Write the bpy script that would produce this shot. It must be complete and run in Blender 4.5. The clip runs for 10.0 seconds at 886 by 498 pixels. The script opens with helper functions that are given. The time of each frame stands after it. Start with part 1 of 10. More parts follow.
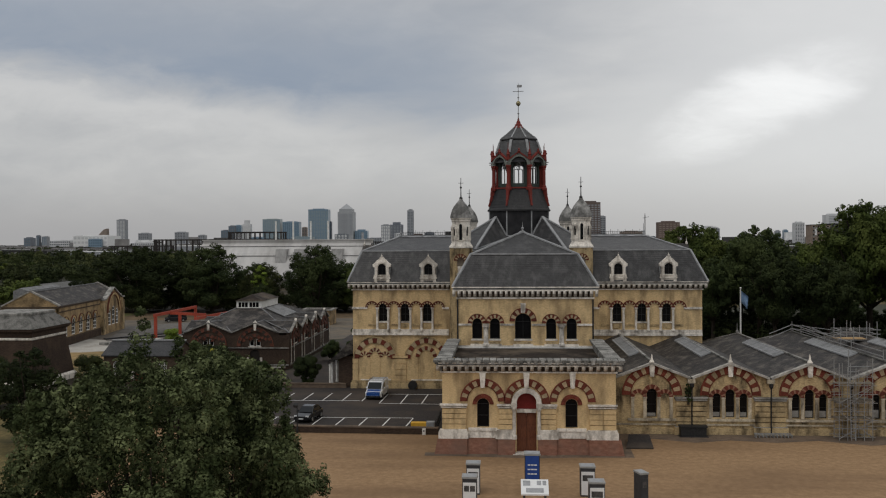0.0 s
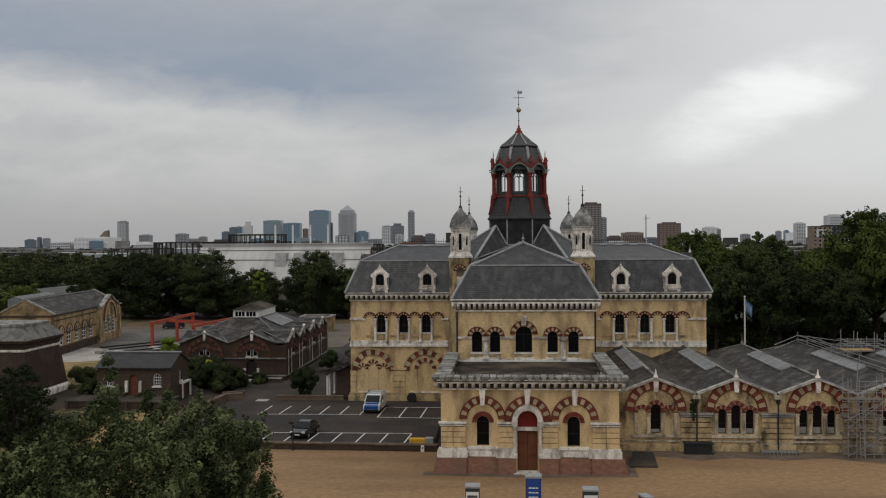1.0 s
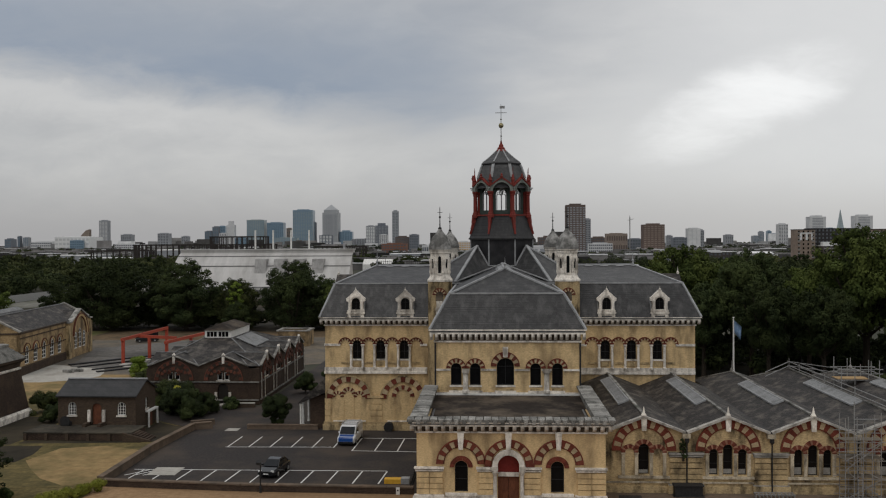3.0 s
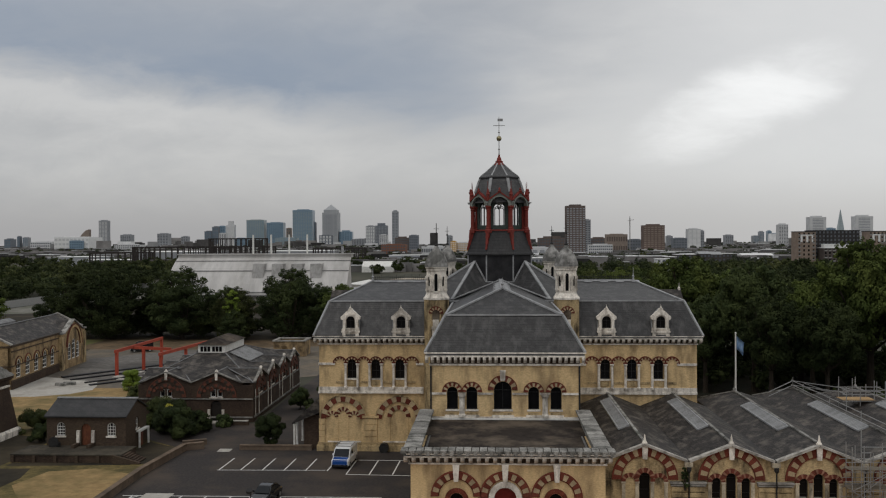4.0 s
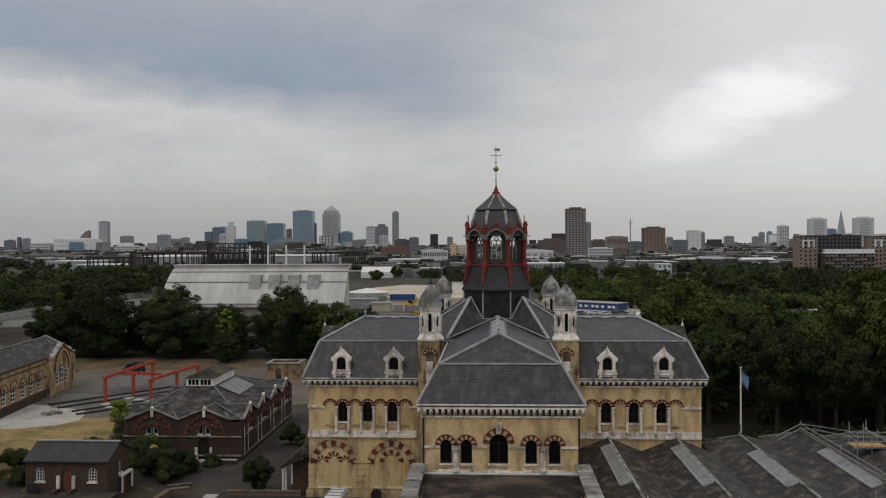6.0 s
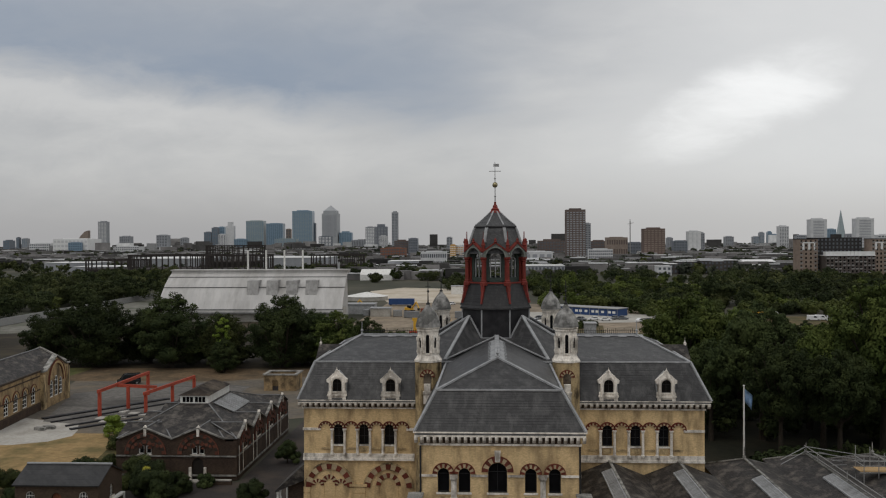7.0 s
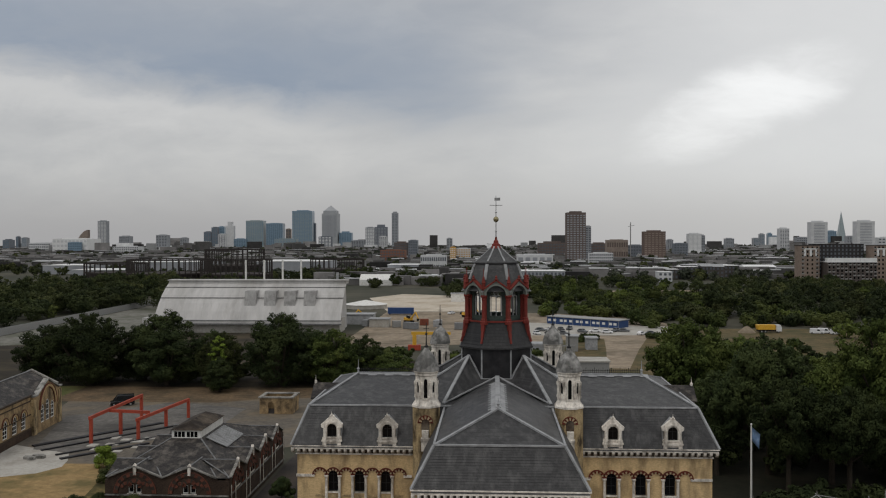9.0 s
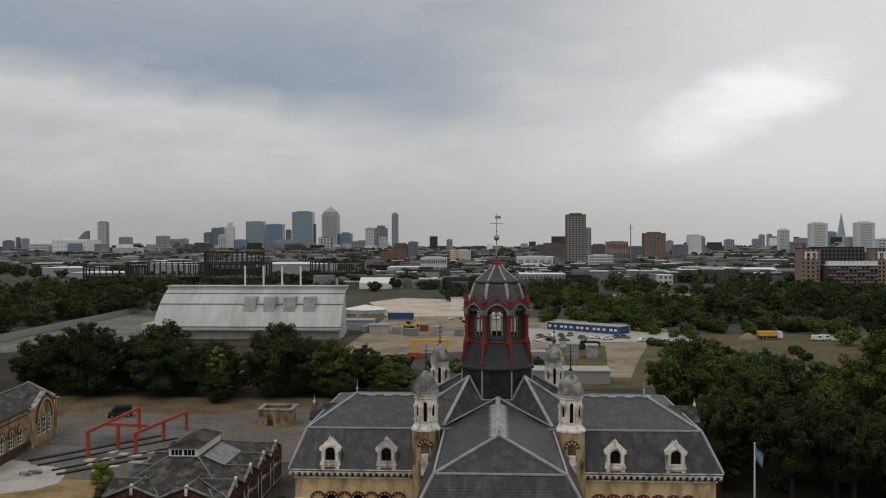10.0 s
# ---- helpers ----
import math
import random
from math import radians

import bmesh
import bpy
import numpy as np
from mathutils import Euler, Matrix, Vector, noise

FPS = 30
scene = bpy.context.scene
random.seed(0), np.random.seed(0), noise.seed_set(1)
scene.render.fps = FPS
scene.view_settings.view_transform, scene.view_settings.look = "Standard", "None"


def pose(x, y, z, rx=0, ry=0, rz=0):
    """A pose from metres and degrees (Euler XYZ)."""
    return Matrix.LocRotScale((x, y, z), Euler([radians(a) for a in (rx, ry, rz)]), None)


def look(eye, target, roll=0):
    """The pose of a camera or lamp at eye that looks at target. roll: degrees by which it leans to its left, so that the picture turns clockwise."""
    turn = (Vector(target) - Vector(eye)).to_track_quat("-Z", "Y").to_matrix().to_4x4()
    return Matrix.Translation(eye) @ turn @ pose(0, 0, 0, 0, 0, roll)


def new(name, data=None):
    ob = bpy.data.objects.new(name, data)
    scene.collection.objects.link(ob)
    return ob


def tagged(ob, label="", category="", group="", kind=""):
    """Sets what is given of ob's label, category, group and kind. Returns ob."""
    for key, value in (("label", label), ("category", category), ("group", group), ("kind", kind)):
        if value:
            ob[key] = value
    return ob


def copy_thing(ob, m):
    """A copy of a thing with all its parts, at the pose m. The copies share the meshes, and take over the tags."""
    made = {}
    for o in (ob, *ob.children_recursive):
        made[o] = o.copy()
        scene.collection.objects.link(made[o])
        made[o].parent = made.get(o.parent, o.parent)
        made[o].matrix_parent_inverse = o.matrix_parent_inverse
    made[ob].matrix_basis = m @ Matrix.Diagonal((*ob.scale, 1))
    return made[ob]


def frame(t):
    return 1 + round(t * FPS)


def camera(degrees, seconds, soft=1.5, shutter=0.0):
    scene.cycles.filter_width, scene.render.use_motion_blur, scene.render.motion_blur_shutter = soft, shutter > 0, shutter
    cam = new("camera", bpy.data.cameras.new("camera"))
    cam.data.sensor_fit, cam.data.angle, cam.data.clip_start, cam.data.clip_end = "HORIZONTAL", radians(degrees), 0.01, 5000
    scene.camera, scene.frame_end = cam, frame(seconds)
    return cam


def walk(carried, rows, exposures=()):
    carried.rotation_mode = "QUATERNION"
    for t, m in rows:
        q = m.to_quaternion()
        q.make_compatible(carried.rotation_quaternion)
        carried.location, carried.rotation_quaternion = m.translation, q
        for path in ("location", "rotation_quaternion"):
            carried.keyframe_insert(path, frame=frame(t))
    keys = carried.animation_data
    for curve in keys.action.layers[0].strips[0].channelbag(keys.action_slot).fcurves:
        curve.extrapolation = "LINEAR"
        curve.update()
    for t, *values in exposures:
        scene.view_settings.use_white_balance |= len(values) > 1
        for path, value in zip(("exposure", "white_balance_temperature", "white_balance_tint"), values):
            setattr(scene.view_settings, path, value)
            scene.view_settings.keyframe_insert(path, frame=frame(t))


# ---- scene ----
cam = camera(52.9, 10.0, soft=1.15)
PATH = [
    (0, (-1.615, -124.233, 18.648), (-1.759, -122.239, 18.63), -0.3),
    (0.5, (-1.588, -123.324, 19.133), (-1.733, -121.33, 19.117), -0.4),
    (1, (-1.547, -122.228, 19.739), (-1.693, -120.233, 19.723), -0.4),
    (1.5, (-1.484, -121.165, 20.419), (-1.622, -119.17, 20.403), -0.3),
    (2, (-1.353, -120.019, 20.999), (-1.468, -118.023, 20.983), -0.3),
    (2.5, (-1.304, -118.809, 21.668), (-1.415, -116.812, 21.651), -0.3),
    (4, (-0.906, -115.4, 24.544), (-1.017, -113.403, 24.525), -0.3),
    (4.5, (-0.777, -114.395, 25.603), (-0.887, -112.398, 25.584), -0.3),
    (5, (-0.547, -113.269, 26.684), (-0.659, -111.273, 26.663), -0.3),
    (5.5, (-0.48, -112.317, 27.714), (-0.592, -110.321, 27.695), -0.3),
    (7, (-0.346, -109.338, 30.951), (-0.457, -107.341, 30.931), -0.3),
    (7.5, (-0.438, -108.372, 31.969), (-0.548, -106.375, 31.948), -0.2),
    (8, (-0.382, -107.534, 33.071), (-0.493, -105.537, 33.05), -0.2),
    (8.5, (-0.437, -106.756, 34.183), (-0.548, -104.76, 34.161), -0.1),
    (9, (-0.419, -105.956, 35.284), (-0.53, -103.959, 35.263), -0.1),
    (9.5, (-0.446, -105.369, 36.371), (-0.557, -103.372, 36.35), -0.1),
    (10, (-0.477, -104.676, 37.41), (-0.588, -102.679, 37.39), -0.1),
]
walk(cam, [(t, look(e, g, r)) for t, e, g, r in PATH])

SKY_BIG = (2.4, 0.9, 0.0)
SKY_TOP = (0.64, 0.645, 0.65)
SKY_POWER = 1.0
SUN_POWER = 0.62

# ---- world, sun, exposure ----
world = bpy.data.worlds.new("overcast_sky")
scene.world = world
world.use_nodes = True
wn, wl = world.node_tree.nodes, world.node_tree.links
wn.clear()
w_out = wn.new("ShaderNodeOutputWorld")
w_bg = wn.new("ShaderNodeBackground")
w_sky = wn.new("ShaderNodeTexSky")
w_sky.sky_type, w_sky.sun_disc = "NISHITA", False
w_sky.sun_elevation, w_sky.sun_rotation = radians(58), radians(215)
w_sky.air_density, w_sky.dust_density = 1.0, 2.0
w_tc = wn.new("ShaderNodeTexCoord")


def wmath(op, a, b=None, clamp=False):
    n = wn.new("ShaderNodeMath")
    n.operation, n.use_clamp = op, clamp
    for i, v in enumerate((a, b)):
        if v is None:
            continue
        if isinstance(v, (int, float)):
            n.inputs[i].default_value = v
        else:
            wl.new(v, n.inputs[i])
    return n.outputs[0]


def wmix(fac, a, b):
    n = wn.new("ShaderNodeMix")
    n.data_type = "RGBA"
    for i, v in ((0, fac), (6, a), (7, b)):
        if isinstance(v, tuple):
            n.inputs[i].default_value = (*v, 1)
        elif isinstance(v, (int, float)):
            n.inputs[i].default_value = v
        else:
            wl.new(v, n.inputs[i])
    return n.outputs[2]


# cloud cover: soft layers; u runs round the horizon, v up
w_sep = wn.new("ShaderNodeSeparateXYZ")
wl.new(w_tc.outputs["Generated"], w_sep.inputs[0])
w_up = wmath("MAXIMUM", w_sep.outputs[2], 0.0)
w_fwd = wmath("MAXIMUM", w_sep.outputs[1], 0.3)
w_u = wmath("DIVIDE", w_sep.outputs[0], w_fwd)
w_v = wmath("DIVIDE", w_up, w_fwd)
w_com = wn.new("ShaderNodeCombineXYZ")
wl.new(w_u, w_com.inputs[0])
wl.new(wmath("MULTIPLY", w_v, 2.6), w_com.inputs[1])
wl.new(w_sep.outputs[1], w_com.inputs[2])


def wnoise(scale, detail, rough, offset, dist=0.0):
    mp = wn.new("ShaderNodeMapping")
    mp.inputs["Location"].default_value = offset
    wl.new(w_com.outputs[0], mp.inputs[0])
    n = wn.new("ShaderNodeTexNoise")
    n.inputs["Scale"].default_value, n.inputs["Detail"].default_value = scale, detail
    n.inputs["Roughness"].default_value, n.inputs["Distortion"].default_value = rough, dist
    wl.new(mp.outputs[0], n.inputs["Vector"])
    return n.outputs[0]


def wramp(v, lo, hi):
    n = wn.new("ShaderNodeMapRange")
    n.interpolation_type = "SMOOTHSTEP"
    wl.new(v, n.inputs[0])
    n.inputs[1].default_value, n.inputs[2].default_value = lo, hi
    return n.outputs[0]


def winv(v):
    return wmath("SUBTRACT", 1.0, v)


soft = wnoise(2.4, 4, 0.55, SKY_BIG, 0.4)
wisp = wnoise(6.0, 6, 0.6, (1.3, 4.1, 0.0), 0.5)
shred = wnoise(15.0, 5, 0.6, (3.7, 0.4, 0.0), 0.6)
cover = wmath("ADD", wmath("ADD", wmath("MULTIPLY", wramp(soft, 0.3, 0.7), 0.55), wmath("MULTIPLY", wramp(wisp, 0.3, 0.7), 0.3)), wmath("MULTIPLY", wramp(shred, 0.3, 0.7), 0.15))
cloud = wmix(cover, (0.39, 0.397, 0.408), (0.56, 0.555, 0.545))
cloud = wmix(wmath("MULTIPLY", wramp(w_u, -0.10, 0.42), 0.72), cloud, (0.73, 0.73, 0.725))
# the heavier blue-grey cloud bank, with a bright frayed lower edge
fray = wmath("ADD", wmath("MULTIPLY", wmath("SUBTRACT", wisp, 0.5), 0.075), wmath("MULTIPLY", wmath("SUBTRACT", shred, 0.5), 0.03))
edge = wmath("ADD", wmath("ADD", w_v, wmath("MULTIPLY", w_u, 0.165)), fray)
reach = winv(wramp(wmath("ADD", w_u, wmath("MULTIPLY", wmath("SUBTRACT", soft, 0.5), 0.5)), -0.16, 0.13))
body = wmath("ADD", 0.72, wmath("MULTIPLY", wramp(wisp, 0.25, 0.75), 0.28))
bank = wmath("MULTIPLY", wmath("MULTIPLY", wmath("MULTIPLY", wramp(edge, 0.088, 0.15), winv(wmath("MULTIPLY", wramp(edge, 0.15, 0.27), 0.6))), reach), body)
rim = wmath("MULTIPLY", wmath("MULTIPLY", wramp(edge, 0.045, 0.094), winv(wramp(edge, 0.094, 0.112))), winv(wramp(w_u, -0.40, -0.08)))
cloud = wmix(wmath("MULTIPLY", rim, 0.42), cloud, (0.62, 0.615, 0.605))
cloud = wmix(bank, cloud, (0.255, 0.298, 0.365))
# the thin place in the cover in front of the sun: a small bright core in a wide soft one
w_dx = wmath("SUBTRACT", w_u, 0.282)
w_dv = wmath("SUBTRACT", wmath("SUBTRACT", w_v, 0.152), wmath("MULTIPLY", w_dx, 0.33))


def patch(ru, rv, ragged):
    r = wmath("ADD", wmath("POWER", wmath("ABSOLUTE", wmath("DIVIDE", w_dx, ru)), 2.0), wmath("POWER", wmath("ABSOLUTE", wmath("DIVIDE", w_dv, rv)), 2.0))
    return winv(wramp(wmath("ADD", r, wmath("MULTIPLY", fray, ragged)), -0.3, 1.4))


cloud = wmix(wmath("MULTIPLY", patch(0.24, 0.10, 18.0), 0.5), cloud, (0.64, 0.64, 0.635))
cloud = wmix(wmath("MULTIPLY", patch(0.122, 0.049, 26.0), 0.72), cloud, (1.0, 1.0, 0.99))
# greyer towards the horizon
low = wramp(w_v, 0.0, 0.1)
haze = wmix(wramp(w_u, -0.35, 0.45), (0.365, 0.362, 0.366), (0.50, 0.495, 0.49))
cloud = wmix(low, haze, cloud)
# the cover overhead
high = wramp(w_up, 0.32, 0.8)
cloud = wmix(wmath("MULTIPLY", high, 0.9), cloud, SKY_TOP)
sky_lit = wn.new("ShaderNodeMix")
sky_lit.data_type, sky_lit.blend_type = "RGBA", "ADD"
sky_lit.inputs[0].default_value = 0.008
wl.new(cloud, sky_lit.inputs[6])
wl.new(w_sky.outputs[0], sky_lit.inputs[7])
wl.new(sky_lit.outputs[2], w_bg.inputs[0])
w_bg.inputs[1].default_value = SKY_POWER
wl.new(w_bg.outputs[0], w_out.inputs[0])

sun_data = bpy.data.lights.new("sun", "SUN")
sun_data.energy, sun_data.angle, sun_data.color = SUN_POWER, radians(25), (1.0, 0.96, 0.9)
sun = new("sun", sun_data)
sun.matrix_world = look((-50, -72, 140), (0, 0, 0))

# ---- materials ----
MATS = {}


def nd(m, kind):
    return m.node_tree.nodes.new(kind)


def ln(m, a, b):
    m.node_tree.links.new(a, b)


def ramp2(m, v, lo, hi, c0, c1):
    r = nd(m, "ShaderNodeValToRGB")
    r.color_ramp.elements[0].position, r.color_ramp.elements[1].position = lo, hi
    r.color_ramp.elements[0].color, r.color_ramp.elements[1].color = (*c0, 1), (*c1, 1)
    ln(m, v, r.inputs[0])
    return r.outputs[0]


def surface(name, dark, light, rough=0.8, grain=6.0, stretch=(1, 1, 1), stain=None, stain_scale=0.35, stain_amount=0.5,
            stain_stretch=(1, 1, 1), bump=0.3, metal=0.0, island=0.0, piece=0.0, spec=0.18, fine=0.0):
    """A worn surface: grain between two tones, large stains, relief; island or piece: tone change by loose part or by object."""
    m = bpy.data.materials.new(name)
    m.use_nodes = True
    b = m.node_tree.nodes["Principled BSDF"]
    tc = nd(m, "ShaderNodeTexCoord")
    mp = nd(m, "ShaderNodeMapping")
    mp.inputs["Scale"].default_value = stretch
    ln(m, tc.outputs["Object"], mp.inputs[0])
    n1 = nd(m, "ShaderNodeTexNoise")
    n1.inputs["Scale"].default_value, n1.inputs["Detail"].default_value, n1.inputs["Roughness"].default_value = grain, 6, 0.72
    ln(m, mp.outputs[0], n1.inputs["Vector"])
    col = ramp2(m, n1.outputs[0], 0.3, 0.7, dark, light)
    if stain:
        mp2 = nd(m, "ShaderNodeMapping")
        mp2.inputs["Scale"].default_value = stain_stretch
        ln(m, tc.outputs["Object"], mp2.inputs[0])
        n2 = nd(m, "ShaderNodeTexNoise")
        n2.inputs["Scale"].default_value, n2.inputs["Detail"].default_value = stain_scale, 6
        n2.inputs["Roughness"].default_value = 0.6
        ln(m, mp2.outputs[0], n2.inputs["Vector"])
        f = ramp2(m, n2.outputs[0], 0.45, 0.66, (0, 0, 0), (stain_amount,) * 3)
        mx = nd(m, "ShaderNodeMix")
        mx.data_type = "RGBA"
        ln(m, f, mx.inputs[0])
        ln(m, col, mx.inputs[6])
        mx.inputs[7].default_value = (*stain, 1)
        col = mx.outputs[2]
    if island or piece:
        src = nd(m, "ShaderNodeNewGeometry").outputs["Random Per Island"] if island else nd(m, "ShaderNodeObjectInfo").outputs["Random"]
        amt = island or piece
        mr = nd(m, "ShaderNodeMapRange")
        ln(m, src, mr.inputs[0])
        mr.inputs[3].default_value, mr.inputs[4].default_value = 1 - amt, 1 + amt
        hsv = nd(m, "ShaderNodeHueSaturation")
        ln(m, mr.outputs[0], hsv.inputs["Value"])
        ln(m, col, hsv.inputs["Color"])
        col = hsv.outputs[0]
    ln(m, col, b.inputs["Base Color"])
    b.inputs["Roughness"].default_value, b.inputs["Metallic"].default_value = rough, metal
    b.inputs["Specular IOR Level"].default_value = spec
    if bump:
        bp = nd(m, "ShaderNodeBump")
        bp.inputs["Strength"].default_value, bp.inputs["Distance"].default_value = bump, 0.03
        ln(m, n1.outputs[0], bp.inputs["Height"])
        ln(m, bp.outputs[0], b.inputs["Normal"])
    MATS[name] = m
    return m


BRICK = surface("yellow_stock_brick", (0.44, 0.305, 0.150), (0.80, 0.600, 0.335), 0.9, 5.0, (1.0, 1.0, 3.4), (0.16, 0.110, 0.062), 0.6, 0.72, (1.2, 1.2, 0.4), bump=0.5)
BRICK_OLD = surface("sooty_stock_brick", (0.27, 0.190, 0.098), (0.64, 0.495, 0.28), 0.9, 3.4, (1.3, 1.3, 4.0), (0.032, 0.024, 0.017), 0.75, 0.92, (1.2, 1.2, 0.5), piece=0.12)
BRICK_DARK = surface("soot_black_brick", (0.015, 0.012, 0.010), (0.078, 0.052, 0.038), 0.92, 3.0, (1.3, 1.3, 4.0), (0.10, 0.068, 0.046), 0.5, 0.45)
BRICK_BROWN = surface("brown_brick", (0.030, 0.022, 0.017), (0.105, 0.074, 0.052), 0.92, 3.0, (1.3, 1.3, 4.0), (0.06, 0.045, 0.03), 0.4, 0.6)
RED_BRICK = surface("red_brick", (0.085, 0.022, 0.015), (0.19, 0.050, 0.031), 0.9, 5.0, (1, 1, 3), (0.08, 0.04, 0.03), 0.5, 0.5, piece=0.25)
RED_STONE = surface("red_sandstone", (0.15, 0.068, 0.045), (0.29, 0.145, 0.10), 0.92, 2.0, (1, 1, 2), (0.16, 0.10, 0.075), 0.5, 0.7)
STONE = surface("weathered_portland_stone", (0.56, 0.51, 0.445), (0.88, 0.83, 0.75), 0.9, 5.0, (1, 1, 1), (0.13, 0.108, 0.085), 1.3, 0.75, (1, 1, 0.5), piece=0.14)
CREAM_OLD = surface("stained_cream_brick", (0.29, 0.215, 0.125), (0.56, 0.44, 0.28), 0.9, 5.0, (1, 1, 3), (0.10, 0.075, 0.05), 0.7, 0.6, piece=0.25)
WING_STONE = surface("sooty_dressed_stone", (0.32, 0.27, 0.19), (0.64, 0.56, 0.43), 0.92, 4.0, (1, 1, 1), (0.075, 0.06, 0.045), 1.2, 0.8, (1, 1, 0.5), piece=0.18)
CREAM = surface("cream_brick", (0.34, 0.26, 0.155), (0.55, 0.44, 0.285), 0.9, 5.0, (1, 1, 3), (0.22, 0.17, 0.11), 0.6, 0.5, piece=0.2)
# grime plus the shadow between cornice brackets, both put into the colour
FRIEZE = surface("grimy_shaded_frieze", (0.03, 0.022, 0.017), (0.10, 0.072, 0.053), 0.95, 3.0, (1, 1, 2), (0.30, 0.26, 0.2), 0.8, 0.4)
STONE_GREY = surface("lichen_grey_stone", (0.11, 0.108, 0.10), (0.40, 0.385, 0.355), 0.95, 9.0, (1, 1, 1), (0.045, 0.046, 0.04), 0.8, 0.85, piece=0.35)
LEAD = surface("weathered_lead", (0.25, 0.255, 0.26), (0.40, 0.405, 0.41), 0.6, 2.0, (1, 1, 1), (0.17, 0.17, 0.17), 0.8, 0.6)
LEAD_DULL = surface("dull_grey_lead", (0.12, 0.12, 0.12), (0.26, 0.26, 0.26), 0.7, 3.0, (1, 1, 1), (0.07, 0.07, 0.07), 0.8, 0.6)
LEAD_DARK = surface("dark_sheet_lead", (0.011, 0.0105, 0.012), (0.024, 0.023, 0.025), 0.55, 1.4, (1, 1, 0.5), (0.05, 0.05, 0.05), 0.6, 0.5)
FELT = surface("brown_felt_roof", (0.016, 0.013, 0.011), (0.045, 0.036, 0.03), 0.95, 1.2, (1, 1, 1), (0.15, 0.12, 0.09), 0.3, 0.7)
RED_PAINT = surface("red_painted_iron", (0.13, 0.022, 0.018), (0.23, 0.041, 0.031), 0.6, 4.0, (1, 1, 0.6), (0.12, 0.03, 0.02), 1.0, 0.6)
DOOR_WOOD = surface("red_brown_door_paint", (0.085, 0.028, 0.015), (0.21, 0.08, 0.042), 0.55, 5.0, (4, 1, 0.5), (0.08, 0.03, 0.02), 1.0, 0.5)
FAN_RED = surface("dark_red_fanlight", (0.13, 0.015, 0.013), (0.20, 0.025, 0.02), 0.5, 5.0)
WHITE_PAINT = surface("white_paint", (0.62, 0.61, 0.58), (0.80, 0.79, 0.76), 0.6, 4.0, (1, 1, 1), (0.45, 0.43, 0.38), 0.8, 0.5)
GLASS = surface("dark_window_glass", (0.004, 0.004, 0.0045), (0.009, 0.009, 0.010), 0.2, 0.7, bump=0.0, spec=0.14)
GREEN_DARK = surface("dark_green_iron", (0.030, 0.042, 0.036), (0.065, 0.082, 0.072), 0.6, 3.0)
GREEN_COPPER = surface("green_grey_copper", (0.11, 0.125, 0.11), (0.23, 0.245, 0.22), 0.7, 2.0, (1, 1, 0.4), (0.26, 0.27, 0.25), 0.8, 0.5)
IRON = surface("dark_iron", (0.014, 0.014, 0.015), (0.036, 0.035, 0.034), 0.6, 6.0)
GILT = surface("gilded_copper", (0.22, 0.19, 0.10), (0.34, 0.30, 0.18), 0.4, 6.0, metal=0.6)
GALV = surface("galvanised_tube", (0.22, 0.22, 0.215), (0.36, 0.355, 0.345), 0.5, 6.0, metal=0.3)
PLANK_GREY = surface("weathered_scaffold_board", (0.10, 0.085, 0.065), (0.22, 0.19, 0.15), 0.9, 4.0, (1, 6, 1), piece=0.25)
PLANK = surface("scaffold_board", (0.30, 0.19, 0.09), (0.48, 0.33, 0.17), 0.85, 4.0, (1, 6, 1), piece=0.2)
ROOFLIGHT = surface("ribbed_rooflight_glass", (0.17, 0.172, 0.172), (0.31, 0.31, 0.308), 0.4, 3.0, (5, 0.6, 1), (0.09, 0.088, 0.085), 0.8, 0.6)
ASPHALT = surface("car_park_asphalt", (0.022, 0.0195, 0.019), (0.056, 0.049, 0.046), 0.9, 4.0, (1, 1, 1), (0.082, 0.064, 0.050), 0.14, 0.75)
LINE_PAINT = surface("white_road_paint", (0.50, 0.50, 0.48), (0.74, 0.73, 0.70), 0.7, 9.0)
GRAVEL = surface("tan_hoggin_gravel", (0.215, 0.130, 0.066), (0.36, 0.234, 0.130), 0.95, 1.8, (1, 1, 1), (0.165, 0.10, 0.055), 0.10, 0.7, (0.45, 1.4, 1))
CONCRETE = surface("pale_concrete", (0.32, 0.30, 0.265), (0.48, 0.46, 0.42), 0.9, 1.5, (1, 1, 1), (0.22, 0.20, 0.17), 0.2, 0.6)
DRY_GRASS = surface("parched_grass", (0.062, 0.052, 0.020), (0.20, 0.150, 0.060), 0.95, 1.4, (1, 1, 1), (0.040, 0.040, 0.017), 0.22, 0.85)
GRASS = surface("rough_grass", (0.055, 0.065, 0.022), (0.12, 0.125, 0.045), 0.95, 0.8, (1, 1, 1), (0.20, 0.16, 0.075), 0.06, 0.7)
EARTH = surface("far_ground", (0.030, 0.034, 0.022), (0.065, 0.064, 0.046), 0.95, 0.05, (1, 1, 1), (0.12, 0.105, 0.08), 0.012, 0.6, bump=0)
BARK = surface("bark", (0.022, 0.018, 0.014), (0.06, 0.048, 0.036), 0.95, 3.0, (2, 2, 0.5))
KERB = surface("old_brick_kerb", (0.10, 0.07, 0.05), (0.20, 0.15, 0.11), 0.95, 2.0, (1, 1, 1), (0.06, 0.05, 0.04), 0.5, 0.7)
ALUMINIUM = surface("stained_aluminium_roof", (0.40, 0.39, 0.378), (0.55, 0.535, 0.515), 0.6, 0.30, (1, 0.2, 0.2), (0.25, 0.235, 0.215), 0.12, 0.6, (1, 0.35, 0.3), bump=0.03, metal=0.0)
